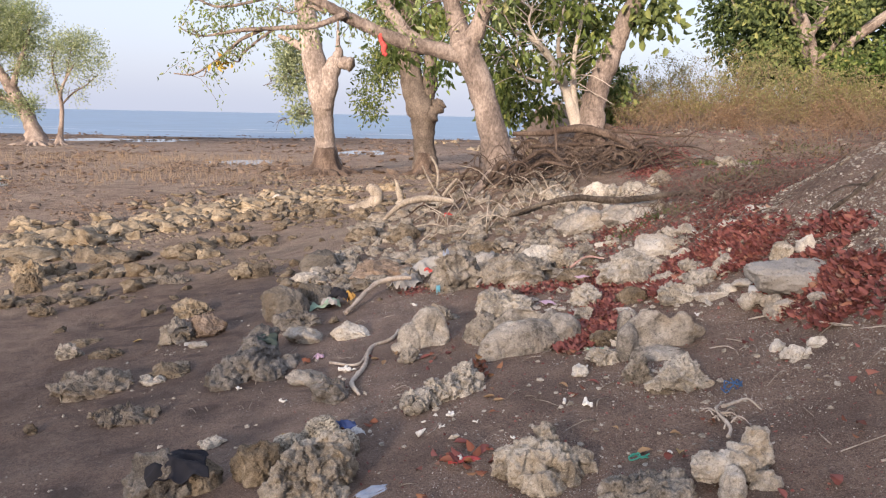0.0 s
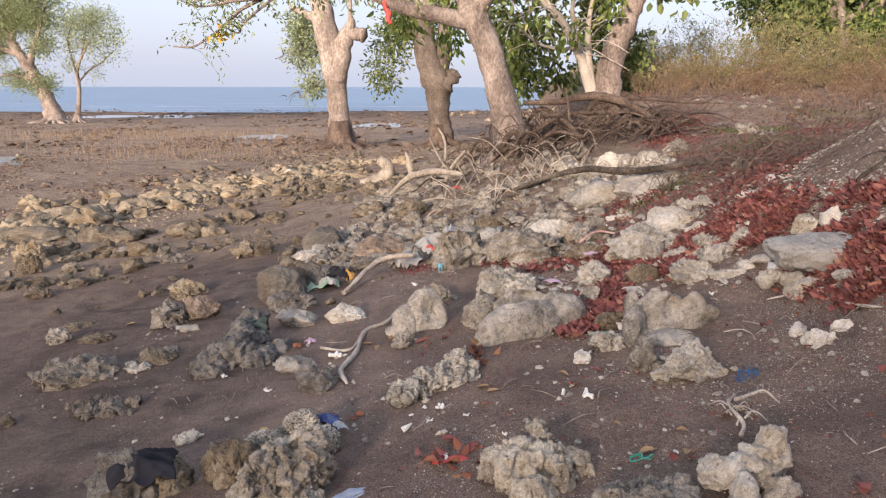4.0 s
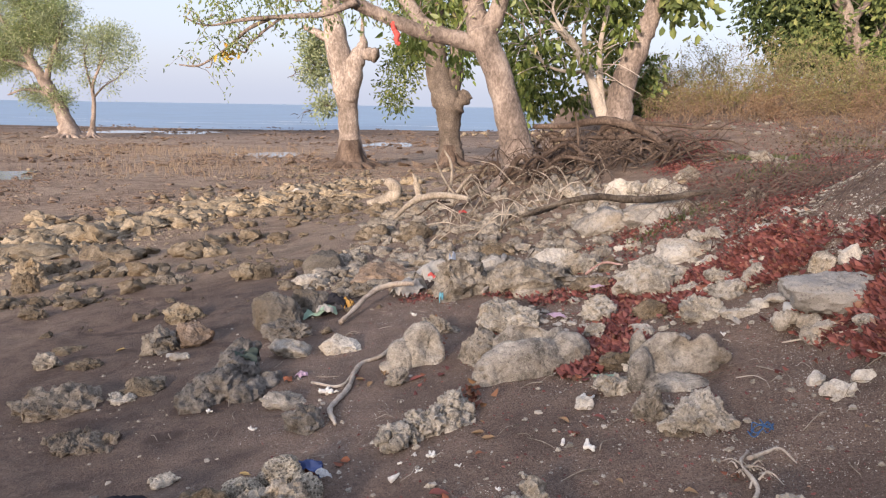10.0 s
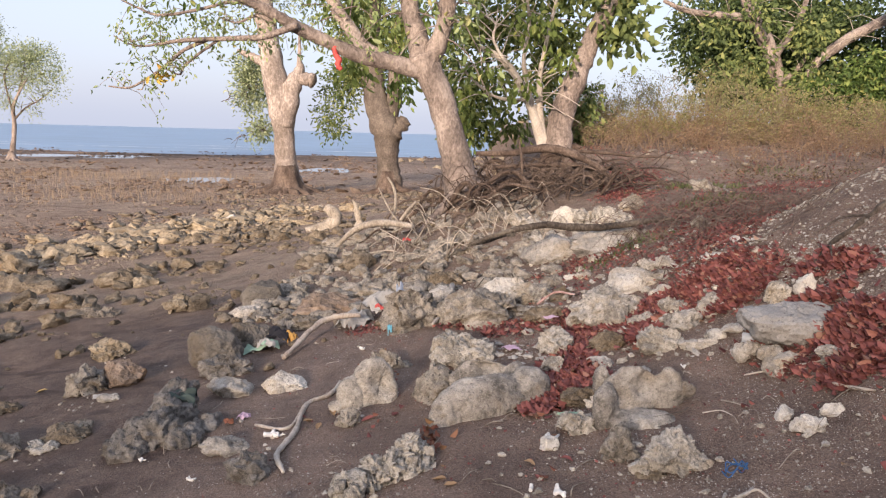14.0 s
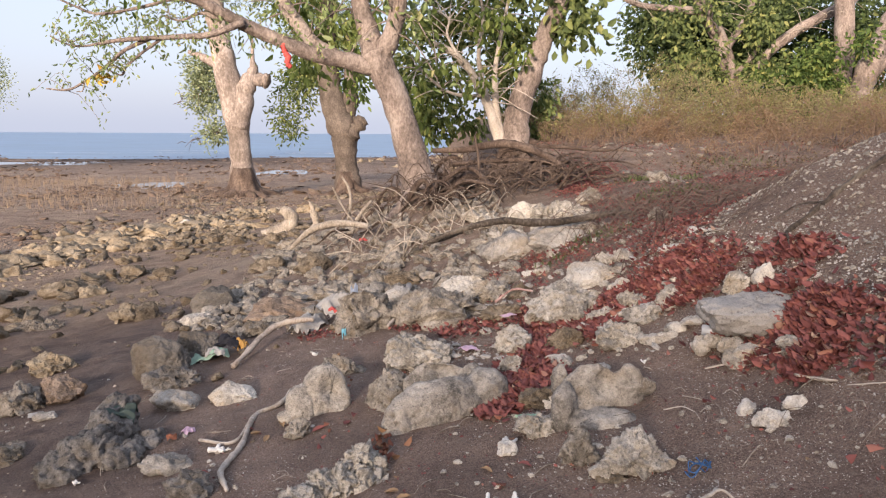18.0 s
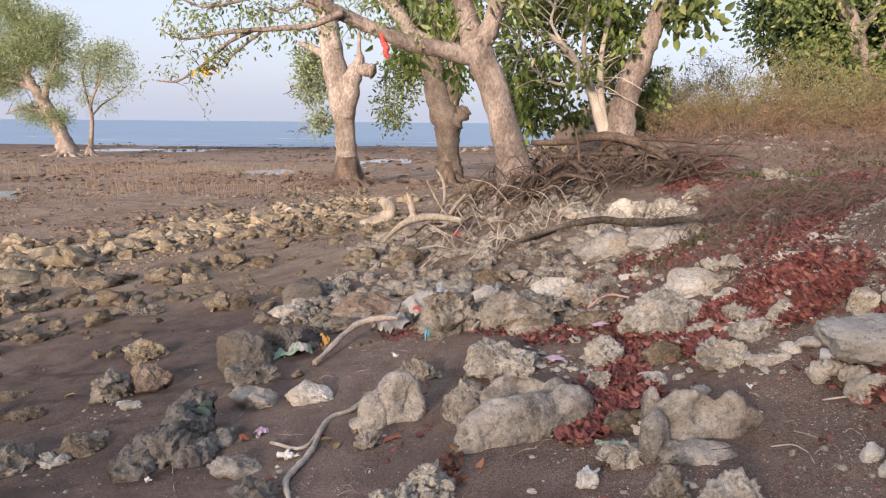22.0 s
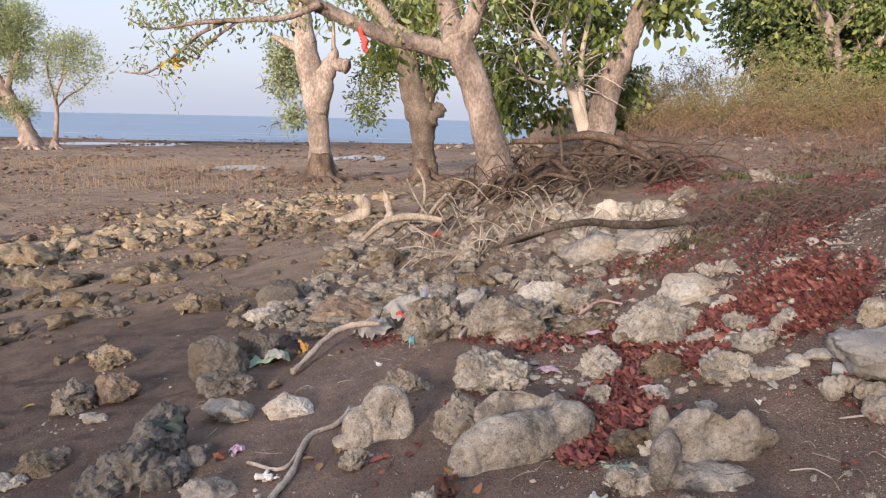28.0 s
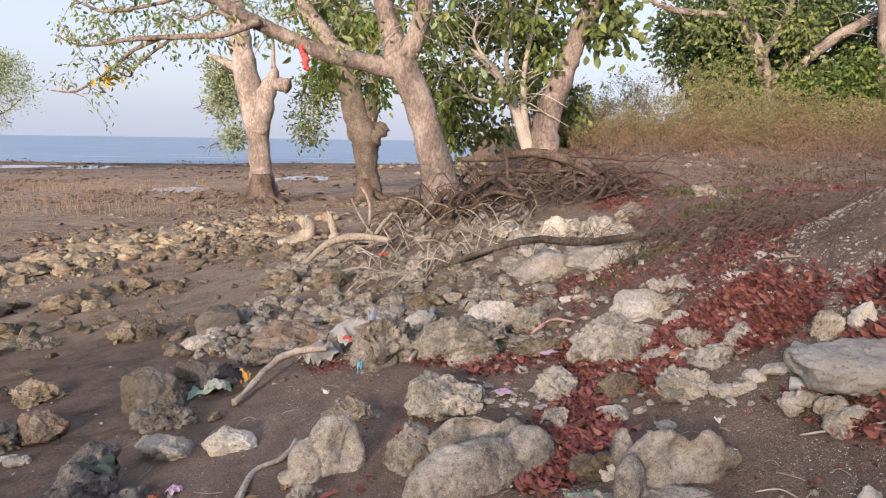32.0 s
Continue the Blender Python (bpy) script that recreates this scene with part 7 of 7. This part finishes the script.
def twig_litter():
    rnd = random.Random(14)
    rows = []
    for _ in range(1900):
        x, y = rnd.uniform(1.7, 4.6), rnd.uniform(6.4, 9.8)
        if rnd.random() > math.exp(-((x - 2.7) / 0.8) ** 2 - ((y - 7.8) / 0.9) ** 2) + 0.08:
            continue
        a, f = rnd.uniform(0, 6.28), rnd.uniform(0.15, 0.6)
        g = land(x, y)
        ex, ey = x + math.cos(a) * f, y + math.sin(a) * f
        rows.append([(x, y, g + rnd.uniform(0, 0.08), 0.003), ((x + ex) / 2, (y + ey) / 2, g + rnd.uniform(0.04, 0.22), 0.003), (ex, ey, land(ex, ey) + rnd.uniform(0, 0.15), 0.0015)])
    for _ in range(70):
        k = rnd.random()
        x, y = 2.1 + 2.2 * k + rnd.gauss(0, 0.12), 5.9 + 1.9 * k + rnd.gauss(0, 0.18)
        a, f = rnd.gauss(0.7, 1.3), rnd.uniform(0.12, 0.45)
        ex, ey = x + math.cos(a) * f, y + math.sin(a) * f
        rows.append([(x, y, land(x, y) + 0.01, 0.003), ((x + ex) / 2, (y + ey) / 2, land((x + ex) / 2, (y + ey) / 2) + rnd.uniform(0.02, 0.08), 0.003), (ex, ey, land(ex, ey) + rnd.uniform(0, 0.06), 0.0015)])
    ob = joined("twig_litter", rows, LITTER, sides=3, steps=2)
    tagged(ob, "litter of thin dry twigs over red leaves", "twigs", kind="stuff")


twig_litter()


def pegs():
    rnd = random.Random(15)
    verts, faces = [], []
    for _ in range(15000):
        y = rnd.uniform(22, 48)
        x = rnd.uniform(-44, -4) if rnd.random() < 0.8 else rnd.uniform(-20, -6)
        band = math.exp(-((y - 36) / 4.0) ** 2) * smooth(-6, -12, x) + 0.9 * math.exp(-((y - 26) / 3.0) ** 2) * math.exp(-((x + 10) / 4.5) ** 2)
        if rnd.random() > band:
            continue
        h, r = rnd.uniform(0.12, 0.34), rnd.uniform(0.006, 0.013)
        g = land(x, y) + dents(x, y)
        n = len(verts)
        for k in range(3):
            a = 2.1 * k
            verts.append((x + r * math.cos(a), y + r * math.sin(a), g - 0.05))
        verts.append((x + rnd.gauss(0, 0.03), y, g + h))
        faces += [(n, n + 1, n + 3), (n + 1, n + 2, n + 3), (n + 2, n, n + 3)]
    ob = sheet("root_pegs", verts, faces, PEG)
    tagged(ob, "upright mangrove breathing roots on the mud", "roots", kind="stuff")


pegs()


def grass_tuft(x, y, r, n, high, seed):
    rnd = random.Random(seed)
    ls, lw = [], []
    for _ in range(n):
        a, q = rnd.uniform(0, 6.28), r * rnd.random() ** 0.6
        px, py = x + math.cos(a) * q * 1.4, y + math.sin(a) * q
        ls.append((px, py, land(px, py)))
        lw.append((rnd.gauss(0, 0.5), rnd.gauss(0, 0.5), 1.0))
    ob = leaf_mesh("grass_tuft", ls, lw, [high * rnd.uniform(0.5, 1.2) for _ in ls], GRASS, wide=0.09, bend=0.3)
    tagged(ob, "patch of short green grass on the slope", "grass", "grass tufts", "stuff")


grass_tuft(2.95, 8.75, 0.32, 260, 0.08, 1)
grass_tuft(1.95, 7.75, 0.22, 150, 0.06, 2)
grass_tuft(1.55, 7.5, 0.15, 90, 0.05, 3)
grass_tuft(3.4, 10.4, 0.35, 260, 0.09, 4)
grass_tuft(5.2, 12.6, 0.4, 140, 0.05, 5)


def scraps():
    rnd = random.Random(33)
    rows = []
    for _ in range(170):
        x, y = rnd.uniform(-1.4, 2.3), rnd.uniform(2.8, 8.0)
        a, f = rnd.uniform(0, 6.28), rnd.uniform(0.03, 0.16)
        ex, ey = x + math.cos(a) * f, y + math.sin(a) * f
        r = rnd.uniform(0.0012, 0.0032)
        rows.append([(x, y, land(x, y) + dents(x, y) + r, r), ((x + ex) / 2 + rnd.gauss(0, 0.01), (y + ey) / 2, land(x, y) + dents(x, y) + 0.012, r), (ex, ey, land(ex, ey) + dents(ex, ey) + r, r * 0.6)])
    tagged(joined("twig_scraps", rows, BARK_PALE, sides=4, steps=2), "small dry twigs scattered on the sand", "twigs", kind="stuff")


scraps()


# ---- washed-up litter ----
def plain(name, col, rough=0.5):
    return plain_material(name, tuple(v * 0.8 for v in col), tuple(min(1, v * 1.1) for v in col), 40, rough, 0.2, 0.002)


RED_CLOTH = plain("red_cloth", (0.50, 0.085, 0.075), 0.8)
WHITE_CLOTH = plain("white_cloth", (0.38, 0.365, 0.34), 0.8)
BLACK_CLOTH = plain("black_cloth", (0.018, 0.018, 0.024), 0.8)
BLUE = plain("blue_plastic", (0.045, 0.075, 0.20), 0.5)
SKY_BLUE = plain("light_blue_plastic", (0.16, 0.48, 0.62), 0.4)
GREY_BLUE = plain("blue_grey_plastic", (0.28, 0.33, 0.42), 0.4)
GREEN_NET = plain("green_net", (0.26, 0.38, 0.29), 0.8)
NET = plain("dark_green_net", (0.075, 0.10, 0.085), 0.9)
TEAL = plain("teal_rope", (0.03, 0.24, 0.19), 0.6)
YELLOW = plain("yellow_plastic", (0.42, 0.24, 0.07), 0.7)
PINK = plain("pink_wrapper", (0.52, 0.36, 0.46), 0.4)
WHITE_PLASTIC = plain("white_plastic", (0.46, 0.47, 0.48), 0.35)


def rag(name, x, y, w, d, h, material, label, category, yaw=0, lift=0.0, seed=1.0):
    """A crumpled sheet with thickness."""
    bm = bmesh.new()
    bmesh.ops.create_grid(bm, x_segments=30, y_segments=24, size=0.5)
    for v in bm.verts:
        e = 1 + 0.2 * noise.noise(Vector((v.co.x * 3, v.co.y * 3, seed)))
        q = 0.5 * noise.noise(Vector((v.co.x * 2.4, v.co.y * 3.4, seed * 2.3))) + 0.25 - 0.8 * abs(noise.noise(Vector((v.co.x * 3.2, v.co.y * 4.2, seed * 1.7)))) - 1.6 * (v.co.x * v.co.x + v.co.y * v.co.y)
        v.co = Vector((v.co.x * w * e, v.co.y * d * e, h * (0.45 + 0.6 * q)))
    bmesh.ops.solidify(bm, geom=bm.faces[:], thickness=0.002)
    ob = part(name, bm, material)
    ob.matrix_world = pose(x, y, land(x, y) + lift, 0, 0, yaw)
    return tagged(ob, label, category)


def hanging_bag():
    rows = [(-1.287, 11.2, 2.756, 0.022), (-1.264, 11.2, 2.701, 0.034), (-1.268, 11.2, 2.627, 0.036), (-1.245, 11.2, 2.572, 0.032), (-1.212, 11.2, 2.517, 0.040), (-1.226, 11.2, 2.443, 0.036), (-1.183, 11.2, 2.388, 0.022)]
    ob = tube("red_rag", rows, RED_CLOTH, sides=14, steps=6, knots=0.35)
    tagged(ob, "torn red plastic bag hanging from a branch", "bag")


hanging_bag()
rag("white_sack", -0.22, 7.42, 0.40, 0.30, 0.34, WHITE_CLOTH, "crumpled dirty white sack caught on rocks", "sack", 35, 0.02, 31.0)
rag("white_sack", -0.47, 7.20, 0.30, 0.20, 0.22, WHITE_CLOTH, "torn end of a dirty white sack", "sack", 60, 0.0, 33.0)
rag("red_scrap", -0.26, 7.10, 0.08, 0.06, 0.05, RED_CLOTH, "small red plastic scrap by the sack", "litter", 0, 0.14, 4.0)
rag("green_net", -1.16, 6.86, 0.28, 0.20, 0.14, GREEN_NET, "bundle of pale green netting", "net", 30, 0.0, 5.0)
rag("white_rag", -1.10, 6.84, 0.15, 0.12, 0.11, WHITE_CLOTH, "white rag tangled in netting", "rag", 10, 0.02, 6.0)
rag("black_rag", -1.04, 6.94, 0.18, 0.13, 0.15, BLACK_CLOTH, "black rag in a bundle of litter", "rag", 0, 0.04, 7.0)
rag("yellow_scrap", -0.93, 6.93, 0.06, 0.10, 0.15, YELLOW, "yellow brown plastic scrap", "litter", 60, 0.01, 8.0)
rag("white_strip", -1.27, 6.78, 0.2, 0.03, 0.03, WHITE_PLASTIC, "white plastic strip on sand", "litter", 20, 0.01, 9.0)
rag("blue_strip", -0.15, 6.74, 0.045, 0.03, 0.10, SKY_BLUE, "light blue plastic strip", "litter", 100, 0.02, 10.0)
rag("grey_feather", -0.12, 7.35, 0.06, 0.03, 0.22, GREY_BLUE, "upright blue grey plastic shard", "litter", 20, 0.14, 11.0)
rag("pink_wrapper", 0.69, 5.93, 0.10, 0.09, 0.03, PINK, "crumpled pink and white wrapper", "wrapper", 30, 0.02, 12.0)
rag("pink_wrapper", 0.97, 6.22, 0.10, 0.05, 0.02, PINK, "pink wrapper lying on a stone", "wrapper", 30, 0.10, 13.0)
rag("blue_scrap", 0.34, 5.30, 0.03, 0.03, 0.09, BLUE, "blue plastic scrap wedged between rocks", "litter", 0, 0.07, 14.0)
rag("green_strip", 0.86, 4.66, 0.12, 0.02, 0.02, GREEN_NET, "bright green plastic strip", "litter", 10, 0.06, 15.0)
rag("blue_sheet", -0.44, 3.99, 0.13, 0.08, 0.07, BLUE, "dark blue plastic sheet on coral", "litter", 10, 0.05, 16.0)
rag("pale_sheet", -0.36, 3.95, 0.045, 0.06, 0.03, WHITE_PLASTIC, "pale plastic scrap with green marks", "litter", 40, 0.04, 17.0)
rag("red_scrap", -0.44, 3.98, 0.06, 0.06, 0.03, ORANGE, "orange red scrap beside blue plastic", "litter", 40, 0.04, 18.0)
rag("grey_sheet", -0.20, 3.40, 0.16, 0.06, 0.03, GREY_BLUE, "blue grey plastic sheet half buried", "litter", 40, 0.0, 19.0)
rag("red_fabric", 0.16, 3.58, 0.15, 0.05, 0.025, RED_CLOTH, "strip of red fabric half buried in sand", "fabric", 12, 0.0, 20.0)
rag("black_cloth", -1.08, 3.58, 0.24, 0.20, 0.12, BLACK_CLOTH, "black cloth draped on a rock", "cloth", 20, 0.12, 21.0)
rag("red_scrap", -0.25, 10.5, 0.12, 0.1, 0.06, RED_CLOTH, "small red scrap under the twigs", "litter", 0, 0.02, 22.0)


rag("fishing_net", -1.26, 5.42, 0.20, 0.16, 0.12, NET, "dark green fishing net draped over the wet outcrop", "net", 15, 0.13, 23.0)
rag("orange_wrapper", -0.93, 5.30, 0.05, 0.05, 0.04, ORANGE, "faded orange wrapper among small stones", "wrapper", 25, 0.01, 24.0)
rag("pink_wrapper", -0.86, 5.36, 0.07, 0.05, 0.04, PINK, "faded pink wrapper among small stones", "wrapper", 55, 0.01, 25.0)
rag("clear_sheet", -2.02, 6.10, 0.12, 0.08, 0.02, WHITE_CLOTH, "thin grey plastic sheet on wet sand", "litter", 10, 0.0, 26.0)


def rope(name, x, y, r, turns, material, label, thick, seed, tall=0.02):
    rnd = random.Random(seed)
    rows = []
    for k in range(int(turns * 9)):
        a = k * 0.7
        f = r * rnd.uniform(0.5, 1.15)
        px, py = x + math.cos(a) * f * 1.4, y + math.sin(a) * f * 0.8
        rows.append((px, py, land(px, py) + thick + rnd.uniform(0, tall), thick))
    ob = tube(name, rows, material, None, sides=6, steps=4, knots=0.0)
    tagged(ob, label, "rope")


rope("blue_rope", 1.38, 4.03, 0.035, 2.4, plain("blue_rope", (0.03, 0.10, 0.24)), "loose loops of thin blue rope on sand", 0.0026, 1, 0.05)
rope("teal_rope", 0.84, 3.44, 0.028, 1.6, TEAL, "frayed teal rope lying on sand", 0.0032, 2)


def cup():
    bm = bmesh.new()
    bmesh.ops.create_cone(bm, cap_ends=True, segments=24, radius1=0.030, radius2=0.030, depth=0.10)
    bmesh.ops.bevel(bm, geom=bm.edges[:], offset=0.003, segments=2, affect="EDGES")
    ob = part("plastic_bottle", bm, WHITE_PLASTIC)
    ob.matrix_world = pose(1.90, 5.20, land(1.90, 5.20) + 0.035, 90, 0, 65)
    tagged(ob, "white plastic tube lying by a stone", "bottle")


cup()


def dead_root():
    b = holder("bleached_root", 1.30, 3.70, land(1.3, 3.7), "bleached white frayed root on sand", "root")
    rnd = random.Random(6)
    z = land(1.28, 3.7)
    tube("stem", [(1.21, 3.52, z + 0.01, 0.008), (1.24, 3.60, z + 0.02, 0.007), (1.22, 3.72, z + 0.04, 0.008), (1.28, 3.84, z + 0.03, 0.006)], BLEACHED, b, sides=8, knots=0.3)
    tube("fork", [(1.25, 3.74, z + 0.05, 0.009), (1.33, 3.80, z + 0.05, 0.007), (1.39, 3.83, z + 0.055, 0.006), (1.43, 3.77, z + 0.03, 0.003)], BLEACHED, b, sides=8, knots=0.3)
    for k in range(11):
        x0, y0 = 1.23 + rnd.uniform(-0.02, 0.05), 3.55 + rnd.uniform(0, 0.24)
        a, f = rnd.uniform(-1.6, 2.6), rnd.uniform(0.04, 0.11)
        x1, y1 = x0 + math.cos(a) * f, y0 + math.sin(a) * f
        tube("fibre", [(x0, y0, land(x0, y0) + 0.02, 0.004), ((x0 + x1) / 2, (y0 + y1) / 2, land(x1, y1) + 0.03, 0.003), (x1, y1, land(x1, y1) + 0.004, 0.0015)], BLEACHED, b, sides=5, steps=3)


dead_root()


CORAL_WHITE = plain_material("bleached_coral", (0.55, 0.53, 0.49), (0.78, 0.76, 0.72), 60, 0.9, 0.5, 0.003)


def coral_fragment(x, y, size, seed):
    """A broken piece of branching coral."""
    rnd = random.Random(seed)
    z = land(x, y) + dents(x, y) + size * 0.08
    verts, faces = [], []
    a0 = rnd.uniform(0, 6.28)
    for k in range(rnd.choice((1, 4, 5, 6))):
        a = a0 + (0 if k == 0 else rnd.uniform(-1.3, 1.3)) + math.pi * (k % 2)
        f = size * rnd.uniform(0.35, 0.6)
        rows = [(x + rnd.gauss(0, 0.1) * size, y + rnd.gauss(0, 0.1) * size, z, size * 0.11), (x + math.cos(a) * f * 0.6, y + math.sin(a) * f * 0.6, z + rnd.uniform(0, 0.2) * size, size * 0.10), (x + math.cos(a) * f, y + math.sin(a) * f, z + rnd.uniform(0, 0.25) * size, size * 0.085)]
        v, q = tube_data(rows, 7, 3, 0.35, (0, 0, 0), seed + k)
        n = len(verts)
        verts += v
        faces += [tuple(i + n for i in face) for face in q]
    ob = link("coral_fragment", fused(verts, faces, size / 22), CORAL_WHITE)
    tagged(ob, "broken white branching coral fragment on sand", "coral", "coral fragments")


for k, (fx, fy, fs) in enumerate(((0.08, 4.06, 0.06), (-0.06, 3.87, 0.10), (-0.06, 4.03, 0.05), (0.71, 4.0, 0.09), (0.62, 4.06, 0.07), (0.76, 4.52, 0.08), (0.97, 3.49, 0.06), (0.36, 3.74, 0.035), (0.0, 4.1, 0.03), (0.04, 3.93, 0.035),
                                   (-0.62, 5.02, 0.09), (-0.58, 5.0, 0.06), (-0.9, 4.6, 0.05), (-0.3, 6.4, 0.06), (0.55, 6.1, 0.09), (1.5, 4.95, 0.06), (-1.25, 4.9, 0.05), (0.2, 3.95, 0.03), (1.55, 5.2, 0.05), (0.15, 3.6, 0.07))):
    coral_fragment(fx, fy, fs, k)


BROWN_LEAF = leaf_material("withered_brown_leaf", ((0.0, (0.26, 0.155, 0.085)), (1.0, (0.37, 0.25, 0.14))), 0.75, 0.1)
OCHRE_LEAF = leaf_material("withered_ochre_leaf", ((0.0, (0.35, 0.24, 0.10)), (1.0, (0.41, 0.30, 0.14))), 0.75, 0.1)


def fallen_leaf(x, y, size, yaw, material, label, seed):
    """One curled leaf with a midrib, lying on the sand."""
    size *= 0.78
    verts, faces = [], []
    for i in range(11):
        u = i / 10
        half = 0.27 * math.sin(math.pi * u ** 0.85) * (1 + 0.12 * noise.noise(Vector((u * 9, seed, 0)))) + 0.008
        for j in range(7):
            s = (j / 3 - 1)
            up = 0.16 * abs(s) * half / 0.27 + 0.10 * math.sin(u * 3.1 + seed) + 0.04 * noise.noise(Vector((u * 5, s * 2, seed)))
            verts.append(((u - 0.5) * size, s * half * size * 0.9, (up + 0.04) * size))
    faces = [(i * 7 + j, i * 7 + j + 1, i * 7 + j + 8, i * 7 + j + 7) for i in range(10) for j in range(6)]
    ob = sheet("fallen_leaf", verts, faces, material, soft=True)
    ob.matrix_world = pose(x, y, land(x, y) + dents(x, y) + 0.004, 0, 0, yaw)
    tagged(ob, label, "leaf", "single fallen leaves")


for k, (fx, fy, fs, yaw) in enumerate(((0.28, 4.03, 0.055, 20), (1.05, 4.2, 0.06, 80), (-0.05, 5.65, 0.12, 10),)):
    fallen_leaf(fx, fy, fs, yaw, ORANGE, "fallen orange leaf on dark sand", k * 1.7 + 0)
for k, (fx, fy, fs, yaw) in enumerate(((0.66, 4.16, 0.07, 120), (0.79, 4.29, 0.075, 170), (1.44, 4.39, 0.06, 60), (0.02, 5.07, 0.1, 70), (-0.12, 5.06, 0.1, 30), (-0.62, 4.78, 0.06, 10), (-0.5, 5.22, 0.07, 20), (1.12, 3.05, 0.07, 30), (1.25, 3.08, 0.07, 100), (1.7, 5.75, 0.07, 20), (0.15, 3.73, 0.12, 20), (0.13, 3.61, 0.1, 100), (0.24, 3.66, 0.1, 60), (0.05, 5.15, 0.09, 80),)):
    fallen_leaf(fx, fy, fs, yaw, RED, "curled red brown fallen leaf on sand", k * 1.7 + 10)
for k, (fx, fy, fs, yaw) in enumerate(((1.01, 3.47, 0.08, 70), (-0.75, 4.1, 0.07, 0), (-2.6, 6.4, 0.1, 20),)):
    fallen_leaf(fx, fy, fs, yaw, OCHRE_LEAF, "withered ochre yellow leaf on sand", k * 1.7 + 20)
for k, (fx, fy, fs, yaw) in enumerate(((0.88, 3.51, 0.09, 15), (0.8, 3.73, 0.05, 130), (0.26, 4.24, 0.08, 160), (0.31, 4.18, 0.08, 10), (0.64, 4.31, 0.07, 150), (1.03, 3.61, 0.07, 0), (-0.45, 5.15, 0.09, 40), (-0.38, 5.05, 0.08, 80), (-0.33, 5.2, 0.08, 110), (1.72, 3.9, 0.05, 40), (1.35, 3.55, 0.06, 60),)):
    fallen_leaf(fx, fy, fs, yaw, BROWN_LEAF, "withered pale brown leaf on sand", k * 1.7 + 30)
